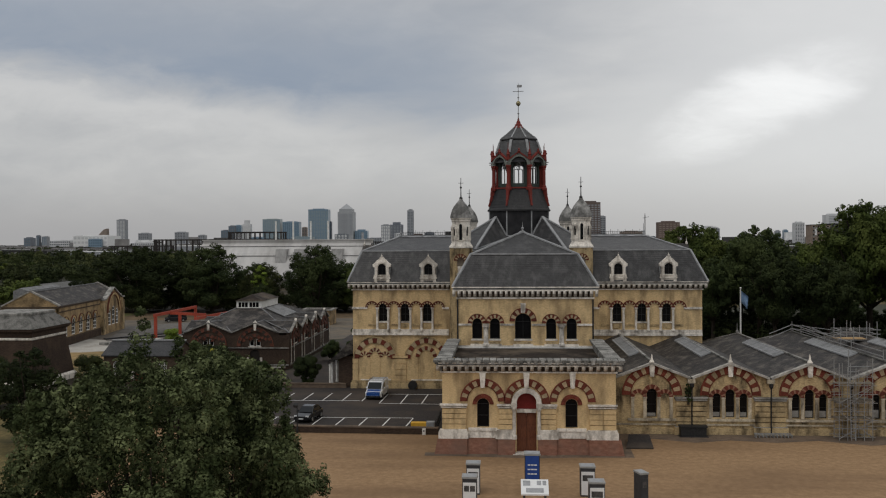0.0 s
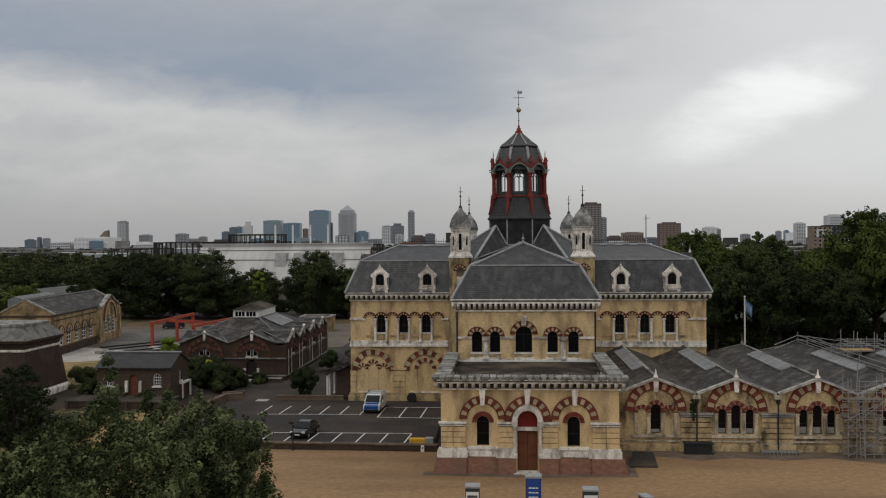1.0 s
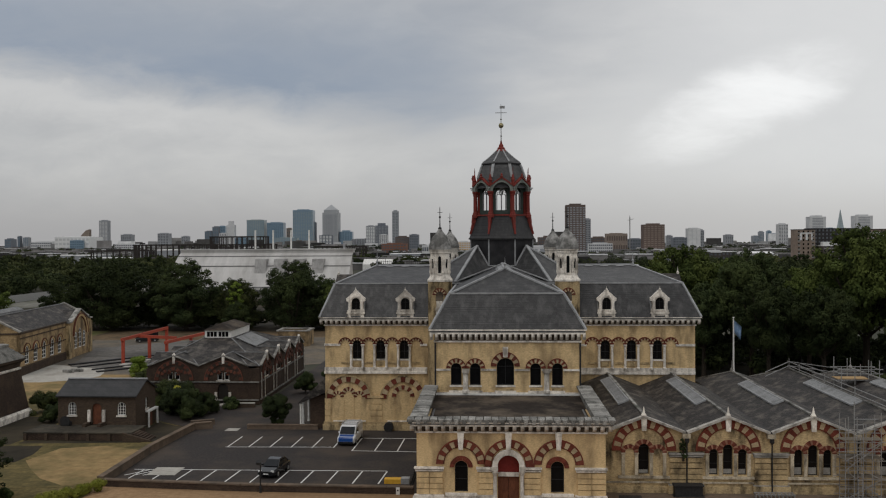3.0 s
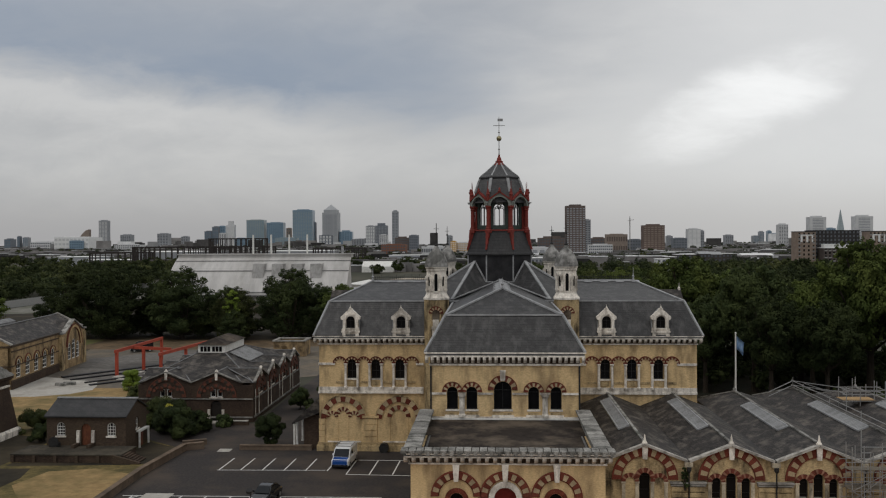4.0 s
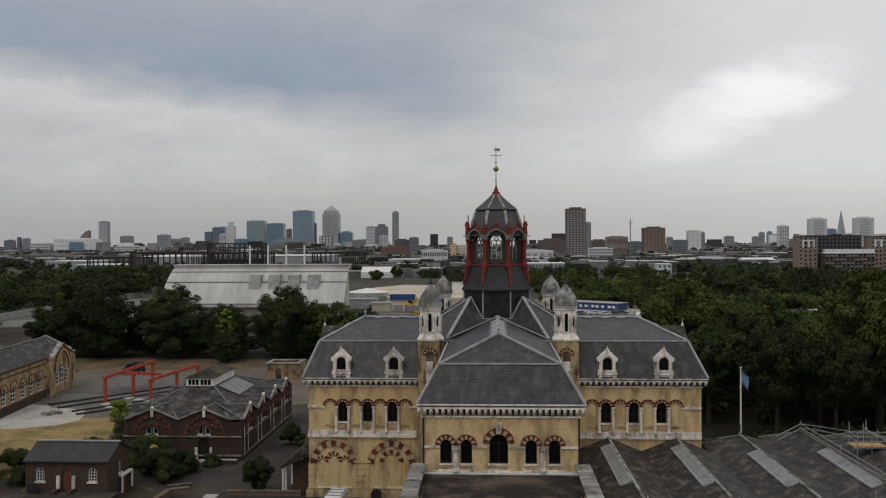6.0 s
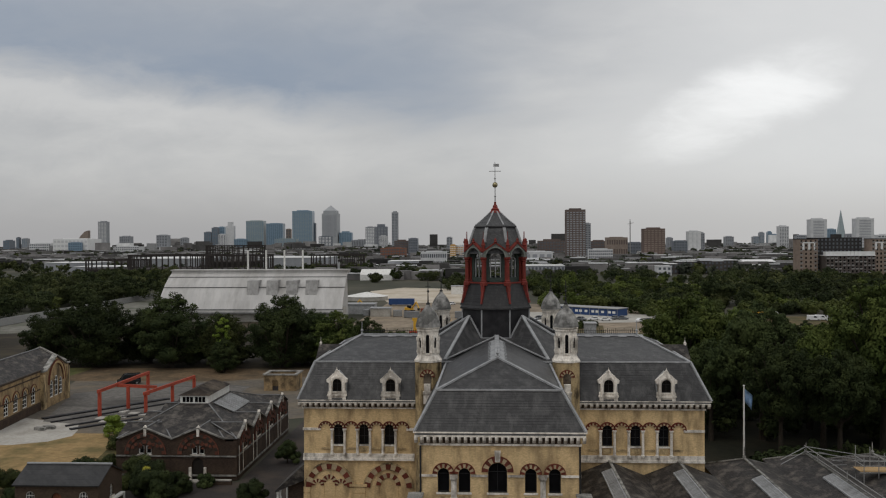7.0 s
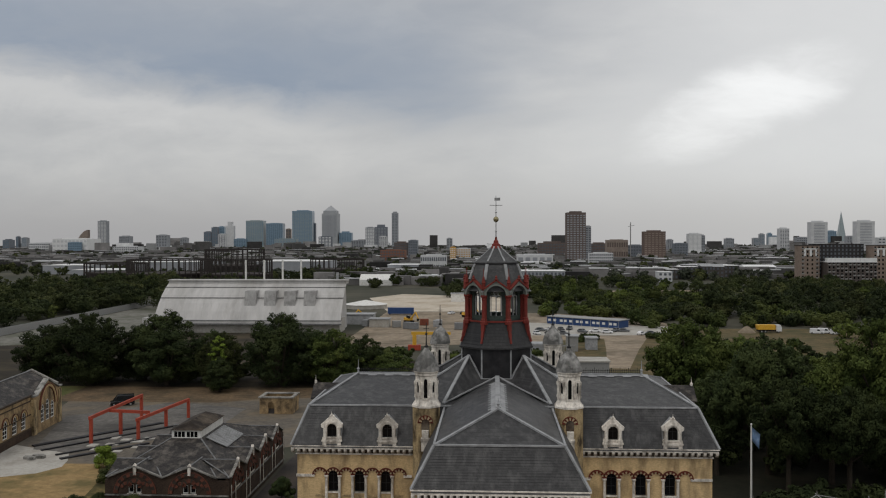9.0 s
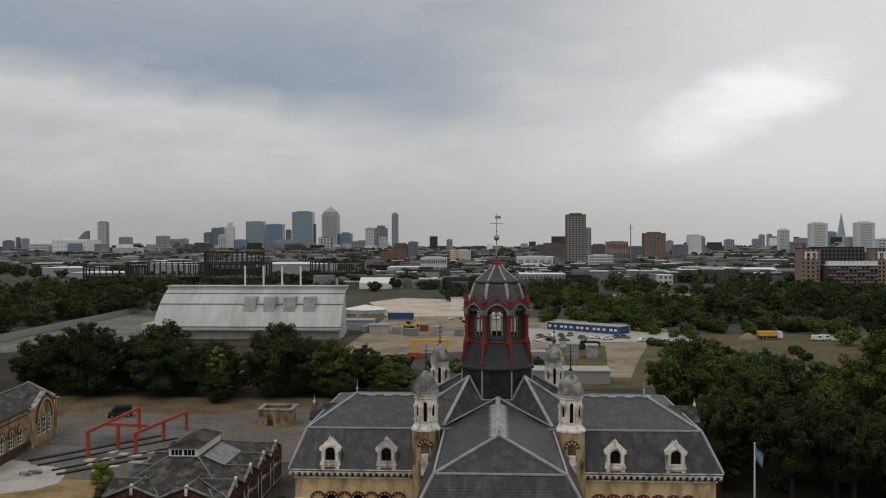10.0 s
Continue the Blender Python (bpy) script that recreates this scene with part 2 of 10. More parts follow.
YELLOW = surface("yellow_plant_paint", (0.55, 0.30, 0.03), (0.72, 0.42, 0.06), 0.5, 2.0)
BLUE_PAINT = surface("blue_sheet_steel", (0.022, 0.052, 0.135), (0.042, 0.080, 0.20), 0.5, 1.0, (4, 4, 0.2))
FLAG_BLUE = surface("pale_blue_flag_cloth", (0.24, 0.38, 0.58), (0.40, 0.54, 0.72), 0.85, 3.0)
BLIND = surface("dirty_white_blind", (0.20, 0.195, 0.18), (0.34, 0.33, 0.31), 0.9, 4.0)
RUST = surface("rusty_iron", (0.024, 0.022, 0.021), (0.060, 0.050, 0.045), 0.9, 1.0)


def slates(name, dark, light, row, width, rough=0.55, streak=(0.1, 0.1, 0.098), streak_amount=0.5, streak_scale=0.5, streak_stretch=(1.5, 1.5, 0.15), spec=0.35):
    """Slated roof: single slates in level courses, uneven in tone, with weather streaks."""
    m = bpy.data.materials.new(name)
    m.use_nodes = True
    b = m.node_tree.nodes["Principled BSDF"]
    tc = nd(m, "ShaderNodeTexCoord")
    sep = nd(m, "ShaderNodeSeparateXYZ")
    ln(m, tc.outputs["Object"], sep.inputs[0])
    add = nd(m, "ShaderNodeMath")
    ln(m, sep.outputs[0], add.inputs[0])
    ln(m, sep.outputs[1], add.inputs[1])
    com = nd(m, "ShaderNodeCombineXYZ")
    ln(m, add.outputs[0], com.inputs[0])
    ln(m, sep.outputs[2], com.inputs[1])
    br = nd(m, "ShaderNodeTexBrick")
    br.inputs["Scale"].default_value, br.inputs["Mortar Size"].default_value = 1.0, row * 0.07
    br.inputs["Brick Width"].default_value, br.inputs["Row Height"].default_value = width, row
    br.inputs["Color1"].default_value, br.inputs["Color2"].default_value = (*dark, 1), (*light, 1)
    br.inputs["Mortar"].default_value = (*[c * 0.8 for c in dark], 1)
    ln(m, com.outputs[0], br.inputs["Vector"])
    n1 = nd(m, "ShaderNodeTexNoise")
    n1.inputs["Scale"].default_value, n1.inputs["Detail"].default_value, n1.inputs["Roughness"].default_value = 1.1, 7, 0.7
    ln(m, tc.outputs["Object"], n1.inputs["Vector"])
    tone = nd(m, "ShaderNodeMapRange")
    ln(m, n1.outputs[0], tone.inputs[0])
    tone.inputs[1].default_value, tone.inputs[2].default_value, tone.inputs[3].default_value, tone.inputs[4].default_value = 0.3, 0.7, 0.7, 1.3
    hsv = nd(m, "ShaderNodeHueSaturation")
    ln(m, tone.outputs[0], hsv.inputs["Value"])
    ln(m, br.outputs["Color"], hsv.inputs["Color"])
    mp = nd(m, "ShaderNodeMapping")
    mp.inputs["Scale"].default_value = streak_stretch
    ln(m, tc.outputs["Object"], mp.inputs[0])
    n2 = nd(m, "ShaderNodeTexNoise")
    n2.inputs["Scale"].default_value, n2.inputs["Detail"].default_value, n2.inputs["Roughness"].default_value = streak_scale, 7, 0.66
    ln(m, mp.outputs[0], n2.inputs["Vector"])
    f = ramp2(m, n2.outputs[0], 0.48, 0.72, (0, 0, 0), (streak_amount,) * 3)
    mx = nd(m, "ShaderNodeMix")
    mx.data_type = "RGBA"
    ln(m, f, mx.inputs[0])
    ln(m, hsv.outputs[0], mx.inputs[6])
    mx.inputs[7].default_value = (*streak, 1)
    ln(m, mx.outputs[2], b.inputs["Base Color"])
    b.inputs["Roughness"].default_value, b.inputs["Specular IOR Level"].default_value = rough, spec
    bp = nd(m, "ShaderNodeBump")
    bp.inputs["Strength"].default_value, bp.inputs["Distance"].default_value = 0.5, 0.02
    ln(m, br.outputs["Fac"], bp.inputs["Height"])
    bp.invert = True
    ln(m, bp.outputs[0], b.inputs["Normal"])
    MATS[name] = m
    return m


SLATE = slates("welsh_slate", (0.021, 0.0205, 0.021), (0.039, 0.038, 0.0385), 0.24, 0.42, 0.5, (0.105, 0.103, 0.10), 0.75, 0.85, (1.5, 1.5, 0.16), 0.42)
SLATE_DARK = slates("dark_skirt_slate", (0.012, 0.012, 0.0125), (0.024, 0.0235, 0.024), 0.34, 0.4, 0.5, (0.06, 0.055, 0.055), 0.4, spec=0.4)
SLATE_OLD = slates("mossy_slate", (0.012, 0.0100, 0.0092), (0.036, 0.0308, 0.0278), 0.085, 0.42, 0.65, (0.170, 0.148, 0.124), 0.8, 0.85, (1.0, 0.8, 1.6), 0.3)
SLATE_HIPS = slates("grey_lantern_slate", (0.042, 0.042, 0.043), (0.068, 0.068, 0.069), 0.16, 0.3, 0.55, (0.13, 0.13, 0.128), 0.5)


def leaf_material(name, dark, light, tops=None, patch=0.16, island=0.2):
    """Foliage: two leaf tones, patches of another tone the size of a bough or a crown."""
    m = surface(name, dark, light, 0.8, 0.5, stain=tops, stain_scale=patch, stain_amount=0.85, bump=0.0, island=island, spec=0.08)
    b = m.node_tree.nodes["Principled BSDF"]
    col = b.inputs["Base Color"].links[0].from_socket
    mr = nd(m, "ShaderNodeMapRange")
    ln(m, nd(m, "ShaderNodeObjectInfo").outputs["Random"], mr.inputs[0])
    mr.inputs[3].default_value, mr.inputs[4].default_value = 0.68, 1.36
    hsv = nd(m, "ShaderNodeHueSaturation")
    ln(m, mr.outputs[0], hsv.inputs["Value"])
    ln(m, col, hsv.inputs["Color"])
    ln(m, hsv.outputs[0], b.inputs["Base Color"])
    return m


# dark base and pale tufts paint the crown's shaded gaps and lit sprays
LEAF_NEAR = leaf_material("plane_leaves", (0.007, 0.0105, 0.004), (0.040, 0.053, 0.019), (0.150, 0.172, 0.078), 1.5)
LEAF_DARK = leaf_material("dark_leaves", (0.014, 0.022, 0.009), (0.040, 0.053, 0.020), (0.060, 0.075, 0.026))
LEAF_MID = leaf_material("green_leaves", (0.018, 0.030, 0.009), (0.070, 0.094, 0.026), (0.13, 0.155, 0.04))
LEAF_LIME = leaf_material("lime_leaves", (0.024, 0.038, 0.010), (0.085, 0.112, 0.029), (0.150, 0.178, 0.047))
LEAF_BRIGHT = leaf_material("bright_leaves", (0.08, 0.125, 0.02), (0.16, 0.215, 0.035), (0.2, 0.25, 0.05))
LEAF_HEDGE = leaf_material("hedge_leaves", (0.09, 0.10, 0.012), (0.19, 0.20, 0.03), (0.24, 0.24, 0.05))
LEAF_YELLOW = leaf_material("yellow_leaves", (0.26, 0.24, 0.03), (0.40, 0.36, 0.06))

# ---- building helpers ----


BAKED = {}


def adopt(ob, parent):
    """Parents ob; parts of the large buildings keep their place in the world."""
    ob.parent = parent
    if parent is not None and parent.name in BAKED:
        ob.matrix_parent_inverse = BAKED[parent.name]


def mesh_of(name, bm, material, smooth=False):
    me = bpy.data.meshes.new(name)
    bmesh.ops.recalc_face_normals(bm, faces=bm.faces)
    bm.to_mesh(me)
    bm.free()
    me.materials.append(material)
    if smooth:
        me.polygons.foreach_set("use_smooth", [True] * len(me.polygons))
    return me


def part(name, bm, material, parent=None, label="", smooth=False, m=None):
    """One bmesh as one mesh object under a thing or a part."""
    if m is not None:
        bm.transform(m)
    if name.endswith("wall") or name in ("parapet", "parapet_coping"):
        bmesh.ops.remove_doubles(bm, verts=bm.verts, dist=1e-4)
    ob = new(name, mesh_of(name, bm, material, smooth))
    adopt(ob, parent)
    if label:
        tagged(ob, label)
    return ob


def each(name, bm, material, parent=None, label="", smooth=False, m=None):
    """Every loose piece of a bmesh as a part of its own."""
    if m is not None:
        bm.transform(m)
    bm.verts.ensure_lookup_table()
    bm.faces.ensure_lookup_table()
    seen, out = set(), None
    for v0 in bm.verts:
        if v0 in seen:
            continue
        seen.add(v0)
        todo, mine = [v0], []
        while todo:
            v = todo.pop()
            mine.append(v)
            for e in v.link_edges:
                w = e.other_vert(v)
                if w not in seen:
                    seen.add(w)
                    todo.append(w)
        q = bmesh.new()
        at = {v: q.verts.new(v.co) for v in mine}
        done = set()
        for v in mine:
            for f in v.link_faces:
                if f not in done:
                    done.add(f)
                    q.faces.new([at[k] for k in f.verts])
        ob = new(name, mesh_of(name, q, material, smooth))
        adopt(ob, parent)
        if label:
            tagged(ob, label)
        out = out or ob
    bm.free()
    return out


def thing(name, label, category, at=(0, 0, 0), turn=0.0, group="", kind="", baked=False):
    e = new(name)
    e.matrix_basis = pose(*at, 0, 0, turn)
    e.empty_display_size = 0.5
    if baked:
        BAKED[e.name] = e.matrix_basis.inverted()
    return tagged(e, label, category, group, kind)


def box(bm, x0, x1, y0, y1, z0, z1):
    v = [bm.verts.new((x, y, z)) for z in (z0, z1) for y in (y0, y1) for x in (x0, x1)]
    for f in ((0, 1, 3, 2), (4, 6, 7, 5), (0, 4, 5, 1), (2, 3, 7, 6), (0, 2, 6, 4), (1, 5, 7, 3)):
        bm.faces.new([v[i] for i in f])
    return bm


def boxes(*rows):
    bm = bmesh.new()
    for r in rows:
        box(bm, *r)
    return bm


def slab(bm, pts, y0, y1):
    """A polygon in x, z, thick from y0 to y1."""
    a = [bm.verts.new((x, y0, z)) for x, z in pts]
    b = [bm.verts.new((x, y1, z)) for x, z in pts]
    bm.faces.new(a)
    bm.faces.new(b[::-1])
    n = len(pts)
    for i in range(n):
        bm.faces.new((a[i], b[i], b[(i + 1) % n], a[(i + 1) % n]))
    return bm


def plate(bm, pts, z0, z1):
    """A polygon in x, y, thick from z0 to z1."""
    a = [bm.verts.new((x, y, z0)) for x, y in pts]
    b = [bm.verts.new((x, y, z1)) for x, y in pts]
    bm.faces.new(a[::-1])
    bm.faces.new(b)
    n = len(pts)
    for i in range(n):
        bm.faces.new((a[i], a[(i + 1) % n], b[(i + 1) % n], b[i]))
    return bm


def hull(bm, pts):
    """The convex body of some corner points."""
    vs = [bm.verts.new(p) for p in pts]
    r = bmesh.ops.convex_hull(bm, input=vs)
    bmesh.ops.delete(bm, geom=[g for g in r["geom_interior"] if isinstance(g, bmesh.types.BMVert)], context="VERTS")
    return bm


def strip(bm, p, q, w, h):
    """A square bar from p to q."""
    p, q = Vector(p), Vector(q)
    d = (q - p).normalized()
    s = d.cross(Vector((0, 0, 1)))
    s = s.normalized() if s.length > 1e-4 else Vector((1, 0, 0))
    u = s.cross(d)
    v = [bm.verts.new(c + s * a * w / 2 + u * b * h / 2) for c in (p, q) for a, b in ((-1, -1), (1, -1), (1, 1), (-1, 1))]
    for f in ((0, 1, 2, 3), (7, 6, 5, 4), (0, 4, 5, 1), (1, 5, 6, 2), (2, 6, 7, 3), (3, 7, 4, 0)):
        bm.faces.new([v[i] for i in f])
    return bm


def turned(bm, profile, n=8, at=(0, 0), phase=None):
    """A body of n sides from radius, height pairs; radius to the corners."""
    ph = math.pi / n if phase is None else phase
    rings = []
    for r, z in profile:
        if r <= 1e-4:
            rings.append([bm.verts.new((at[0], at[1], z))])
        else:
            rings.append([bm.verts.new((at[0] + r * math.cos(ph + i * math.tau / n), at[1] + r * math.sin(ph + i * math.tau / n), z)) for i in range(n)])
    for a, b in zip(rings, rings[1:]):
        for i in range(n):
            c = [a[i % len(a)], a[(i + 1) % len(a)], b[(i + 1) % len(b)], b[i % len(b)]]
            c = [v for k, v in enumerate(c) if v not in c[:k]]
            if len(c) > 2:
                bm.faces.new(c)
    for ring in (rings[0], rings[-1]):
        if len(ring) > 2:
            bm.faces.new(ring)
    return bm


def arc(cx, cz, r, n=10, a0=180.0, a1=0.0):
    return [(cx + r * math.cos(radians(a0 + (a1 - a0) * i / n)), cz + r * math.sin(radians(a0 + (a1 - a0) * i / n))) for i in range(n + 1)]


def wall(bm, x0, x1, z0, z1, y0, y1, holes=()):
    """A wall from x0 to x1 with openings (middle, width, foot, spring of the round head; head 0 for a flat one at spring)."""
    at = x0
    for cx, w, zb, zs, round_head in sorted(holes):
        l, r = cx - w / 2, cx + w / 2
        if l - at > 1e-3:
            box(bm, at, l, y0, y1, z0, z1)
        if zb - z0 > 1e-3:
            box(bm, l, r, y0, y1, z0, zb)
        if round_head:
            slab(bm, [(l, z1)] + arc(cx, zs, w / 2) + [(r, z1)], y0, y1)
        else:
            box(bm, l, r, y0, y1, zs, z1)
        at = r
    if x1 - at > 1e-3:
        box(bm, at, x1, y0, y1, z0, z1)
    return bm


WEDGES = {}


def wedge(r0, r1, da, y0, y1, material):
    key = (round(r0, 3), round(r1, 3), round(da, 4), round(y0, 3), round(y1, 3), material.name)
    if key not in WEDGES:
        bm = bmesh.new()
        a0, a1 = math.pi / 2 - da / 2, math.pi / 2 + da / 2
        slab(bm, [(r0 * math.cos(a0), r0 * math.sin(a0)), (r1 * math.cos(a0), r1 * math.sin(a0)), (r1 * math.cos(math.pi / 2), r1),
                  (r1 * math.cos(a1), r1 * math.sin(a1)), (r0 * math.cos(a1), r0 * math.sin(a1)), (r0 * math.cos(math.pi / 2), r0)], y0, y1)
        bmesh.ops.recalc_face_normals(bm, faces=bm.faces)
        me = bpy.data.meshes.new("voussoir")
        bm.to_mesh(me)
        bm.free()
        me.materials.append(material)
        WEDGES[key] = me
    return WEDGES[key]


def arch_ring(parent, cx, cz, r0, r1, y0, y1, n, mats, m=None, a0=180.0, a1=0.0):
    """An arch of single voussoirs in turn of the materials."""
    da = radians(abs(a1 - a0)) / n
    for i in range(n):
        a = radians(max(a0, a1)) - da * (i + 0.5)
        ob = new("voussoir", wedge(r0, r1, da * 0.97, y0, y1, mats[i % len(mats)]))
        adopt(ob, parent)
        t = pose(cx, 0, cz, 0, 90 - math.degrees(a), 0)
        ob.matrix_basis = (m @ t) if m is not None else t


def label_course(parent, cx, cz, r, y0, y1, material, m=None, t=0.09, n=20):
    """The thin outer order of an arch."""
    bm = bmesh.new()
    for i in range(n):
        a, b = math.pi - math.pi * i / n, math.pi - math.pi * (i + 1) / n
        slab(bm, [(cx + q * math.cos(g), cz + q * math.sin(g)) for q, g in ((r, a), (r + t, a), (r + t, b), (r, b))], y0, y1)
    bmesh.ops.remove_doubles(bm, verts=bm.verts, dist=1e-4)
    part("label_course", bm, material, parent, m=m)


def ring_mesh(bm, cx, cz, r0, r1, y0, y1, n, which):
    """Every second stone of a small arch, joined."""
    da = math.pi / n
    for i in range(n):
        if i % 2 == which:
            a, b = math.pi - da * i, math.pi - da * (i + 1)
            slab(bm, [(cx + r * math.cos(q), cz + r * math.sin(q)) for r, q in ((r0, a), (r1, a), (r1, b), (r0, b))], y0, y1)
    return bm


def window(parent, cx, w, zb, zs, y, m=None, round_head=True, bars=(1, 2), frame_mat=None, t=0.07, sill=None):
    """A sash: frame, bars and a pane, set in the wall at depth y."""
    fm = frame_mat or WHITE_PAINT
    bm = bmesh.new()
    l, r = cx - w / 2, cx + w / 2
    box(bm, l, l + t, y, y + 0.08, zb, zs)
    box(bm, r - t, r, y, y + 0.08, zb, zs)
    box(bm, l + t, r - t, y, y + 0.08, zb, zb + t)
    if round_head:
        n = 8
        for i in range(n):
            a, b = math.pi - math.pi * i / n, math.pi - math.pi * (i + 1) / n
            slab(bm, [(cx + q * math.cos(g), zs + q * math.sin(g)) for q, g in ((w / 2 - t, a), (w / 2, a), (w / 2, b), (w / 2 - t, b))], y, y + 0.08)
        top = zs + w / 2 - t
    else:
        box(bm, l + t, r - t, y, y + 0.08, zs - t, zs)
        top = zs - t
    for i in range(1, bars[0] + 1):
        x = l + w * i / (bars[0] + 1)
        box(bm, x - t * 0.3, x + t * 0.3, y + 0.02, y + 0.06, zb + t, zs + (w * 0.4 if round_head else -t))
    for i in range(1, bars[1] + 1):
        z = zb + (zs - zb) * i / bars[1]
        if not round_head and i == bars[1]:
            continue
        box(bm, l + t, r - t, y + 0.015, y + 0.065, z - t * 0.35, z + t * 0.35)
    win = part("window", bm, fm, parent, m=m)
    g = bmesh.new()
    pts = [(l + t * 0.5, zb + t * 0.5), (r - t * 0.5, zb + t * 0.5)]
    pts += (arc(cx, zs, w / 2 - t * 0.5, 8, 0, 180) if round_head else [(r - t * 0.5, zs - t * 0.5), (l + t * 0.5, zs - t * 0.5)])
    slab(g, pts, y + 0.045, y + 0.055)
    part("pane", g, GLASS, win, m=m)
    if sill:
        part("sill", boxes((l - 0.12, r + 0.12, y - sill, y + 0.1, zb - 0.18, zb)), STONE, win, m=m)
    return win


def cornice(parent, x0, x1, y_wall, z0, m=None, step=0.55, depth=0.5, h=1.0, ends=True):
    """A bracketed stone cornice on a wall that faces -y: band, brackets, gutter mould with a painted shadow band."""
    bm = boxes((x0 - 0.14, x1 + 0.14, y_wall - 0.14, y_wall + 0.2, z0, z0 + 0.13 * h),
               (x0 - depth, x1 + depth, y_wall - depth, y_wall + 0.2, z0 + 0.64 * h, z0 + 0.76 * h),
               (x0 - depth - 0.1, x1 + depth + 0.1, y_wall - depth - 0.1, y_wall + 0.2, z0 + 0.91 * h, z0 + h))
    c = part("cornice", bm, STONE, parent, m=m)
    # dark band that paints the shadow below the gutter edge
    part("gutter", boxes((x0 - depth + 0.04, x1 + depth - 0.04, y_wall - depth + 0.04, y_wall + 0.2, z0 + 0.76 * h, z0 + 0.91 * h)), LEAD_DULL, c, m=m)
    # frieze colour includes the dark shadow gaps behind the brackets
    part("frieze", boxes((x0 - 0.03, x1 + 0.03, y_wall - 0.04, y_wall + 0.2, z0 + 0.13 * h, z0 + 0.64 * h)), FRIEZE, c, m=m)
    n = max(2, round((x1 - x0 + 2 * depth) / step))
    me = None
    for i in range(n):
        x = x0 - depth + 0.14 + (x1 - x0 + 2 * depth - 0.28) * i / (n - 1)
        if me is None:
            b = bmesh.new()
            pts = [(0, 0.2 * h), (0, 0.65 * h), (-depth * 0.97, 0.65 * h), (-depth * 0.95, 0.42 * h), (-depth * 0.5, 0.2 * h)]
            va = [b.verts.new((-0.15, p[0], p[1])) for p in pts]
            vb = [b.verts.new((0.15, p[0], p[1])) for p in pts]
            b.faces.new(va)
            b.faces.new(vb[::-1])
            for k in range(5):
                b.faces.new((va[k], vb[k], vb[(k + 1) % 5], va[(k + 1) % 5]))
            bmesh.ops.recalc_face_normals(b, faces=b.faces)
            me = bpy.data.meshes.new("bracket")
            b.to_mesh(me)
            b.free()
            me.materials.append(STONE)
        o = new("bracket", me)
        adopt(o, c)
        t = pose(x, y_wall - 0.02, z0)
        o.matrix_basis = (m @ t) if m is not None else t
    return c

# where the trees stand: x, y, z, turn, scale
OAKS = [(-99, 106, 0, 0, 1.32, 1.19), (-51.6, 106, 0, 70, 1.16, 1.2), (-88, 114, 0, 250, 1.0, 0.95), (-112, 112, 0, 75, 1.1, 0.95)]
LIMES = [(-39, 107, 0, 90, 1.1, 1.0), (-25.5, 112, 0, 330, 1.0, 0.55)]
ELMS = [(-65.5, 104.5, 0, 80, 0.72, 0.74), (80, 52, 0, 300, 0.9, 0.85)]
SYCAMORES = [(-79.5, 106, 0, 20, 1.3, 1.13), (-45, 112, 0, 200, 0.8, 0.85), (-32, 114, 0, 110, 0.75, 0.72), (-70, 113, 0, 310, 0.85, 0.8), (-63.6, 97.0, 0, 130, 0.5, 0.5)]
HIGH_LIMES = [(32.5, 44, 0, 180, 1.2, 1.37), (48.4, 25, 0, 300, 0.85, 1.18), (55.5, 21, 0, 120, 1.25, 1.56), (61, 12, 0, 40, 1.0, 1.1), (66, 33, 0, 200, 1.1, 1.3), (42, 46, 0, 20, 1.0, 1.2), (75, 20, 0, 310, 1.1, 1.3)]
HIGH_ELMS = [(41, 30, 0, 30, 0.98, 1.33), (36, 58, 0, 260, 1.0, 1.1), (51, 38, 0, 10, 1.05, 1.1), (47, 15, 0, 140, 0.8, 1.0), (33, 29, 0, 190, 0.75, 1.0), (58, 46, 0, 220, 1.1, 1.05), (47, 57, 0, 100, 1.0, 0.95), (40, 18, 0, 250, 0.75, 1.05), (74, 38, 0, 160, 1.1, 1.1)]
DRY_EARTH = surface("dry_brown_earth", (0.085, 0.058, 0.034), (0.20, 0.138, 0.082), 0.95, 0.8, (1, 1, 1), (0.05, 0.042, 0.028), 0.12, 0.8)
YARD_DARK = surface("oily_yard_paving", (0.075, 0.066, 0.056), (0.155, 0.135, 0.110), 0.95, 0.7, (1, 1, 1), (0.19, 0.15, 0.10), 0.09, 0.8)
RUST_RED = surface("pale_red_brick", (0.22, 0.11, 0.075), (0.33, 0.18, 0.12), 0.9, 5.0, (1, 1, 3), piece=0.25)
WOODS_DARK = [(104, 150, 292, 335, 16, 16), (150, 200, 285, 330, 14, 12), (62, 100, 275, 330, 12, 7), (-340, -180, 300, 480, 80, 14), (-176, -118, 330, 430, 34, 11), (-420, -280, 240, 420, 48, 13), (-130, -60, 622, 680, 22, 11), (-30, 10, 430, 480, 10, 12), (140, 330, 345, 480, 70, 10), (190, 280, 262, 330, 20, 12),
              (20, 125, 548, 600, 26, 8), (130, 260, 480, 580, 40, 9), (-60, 20, 540, 640, 20, 9), (-160, -120, 620, 700, 18, 13), (-330, -160, 480, 535, 46, 12), (-300, -150, 600, 640, 30, 12), (-150, -108, 440, 540, 18, 8), (-330, -196, 185, 300, 46, 10), (-215, -188, 300, 372, 14, 12)]
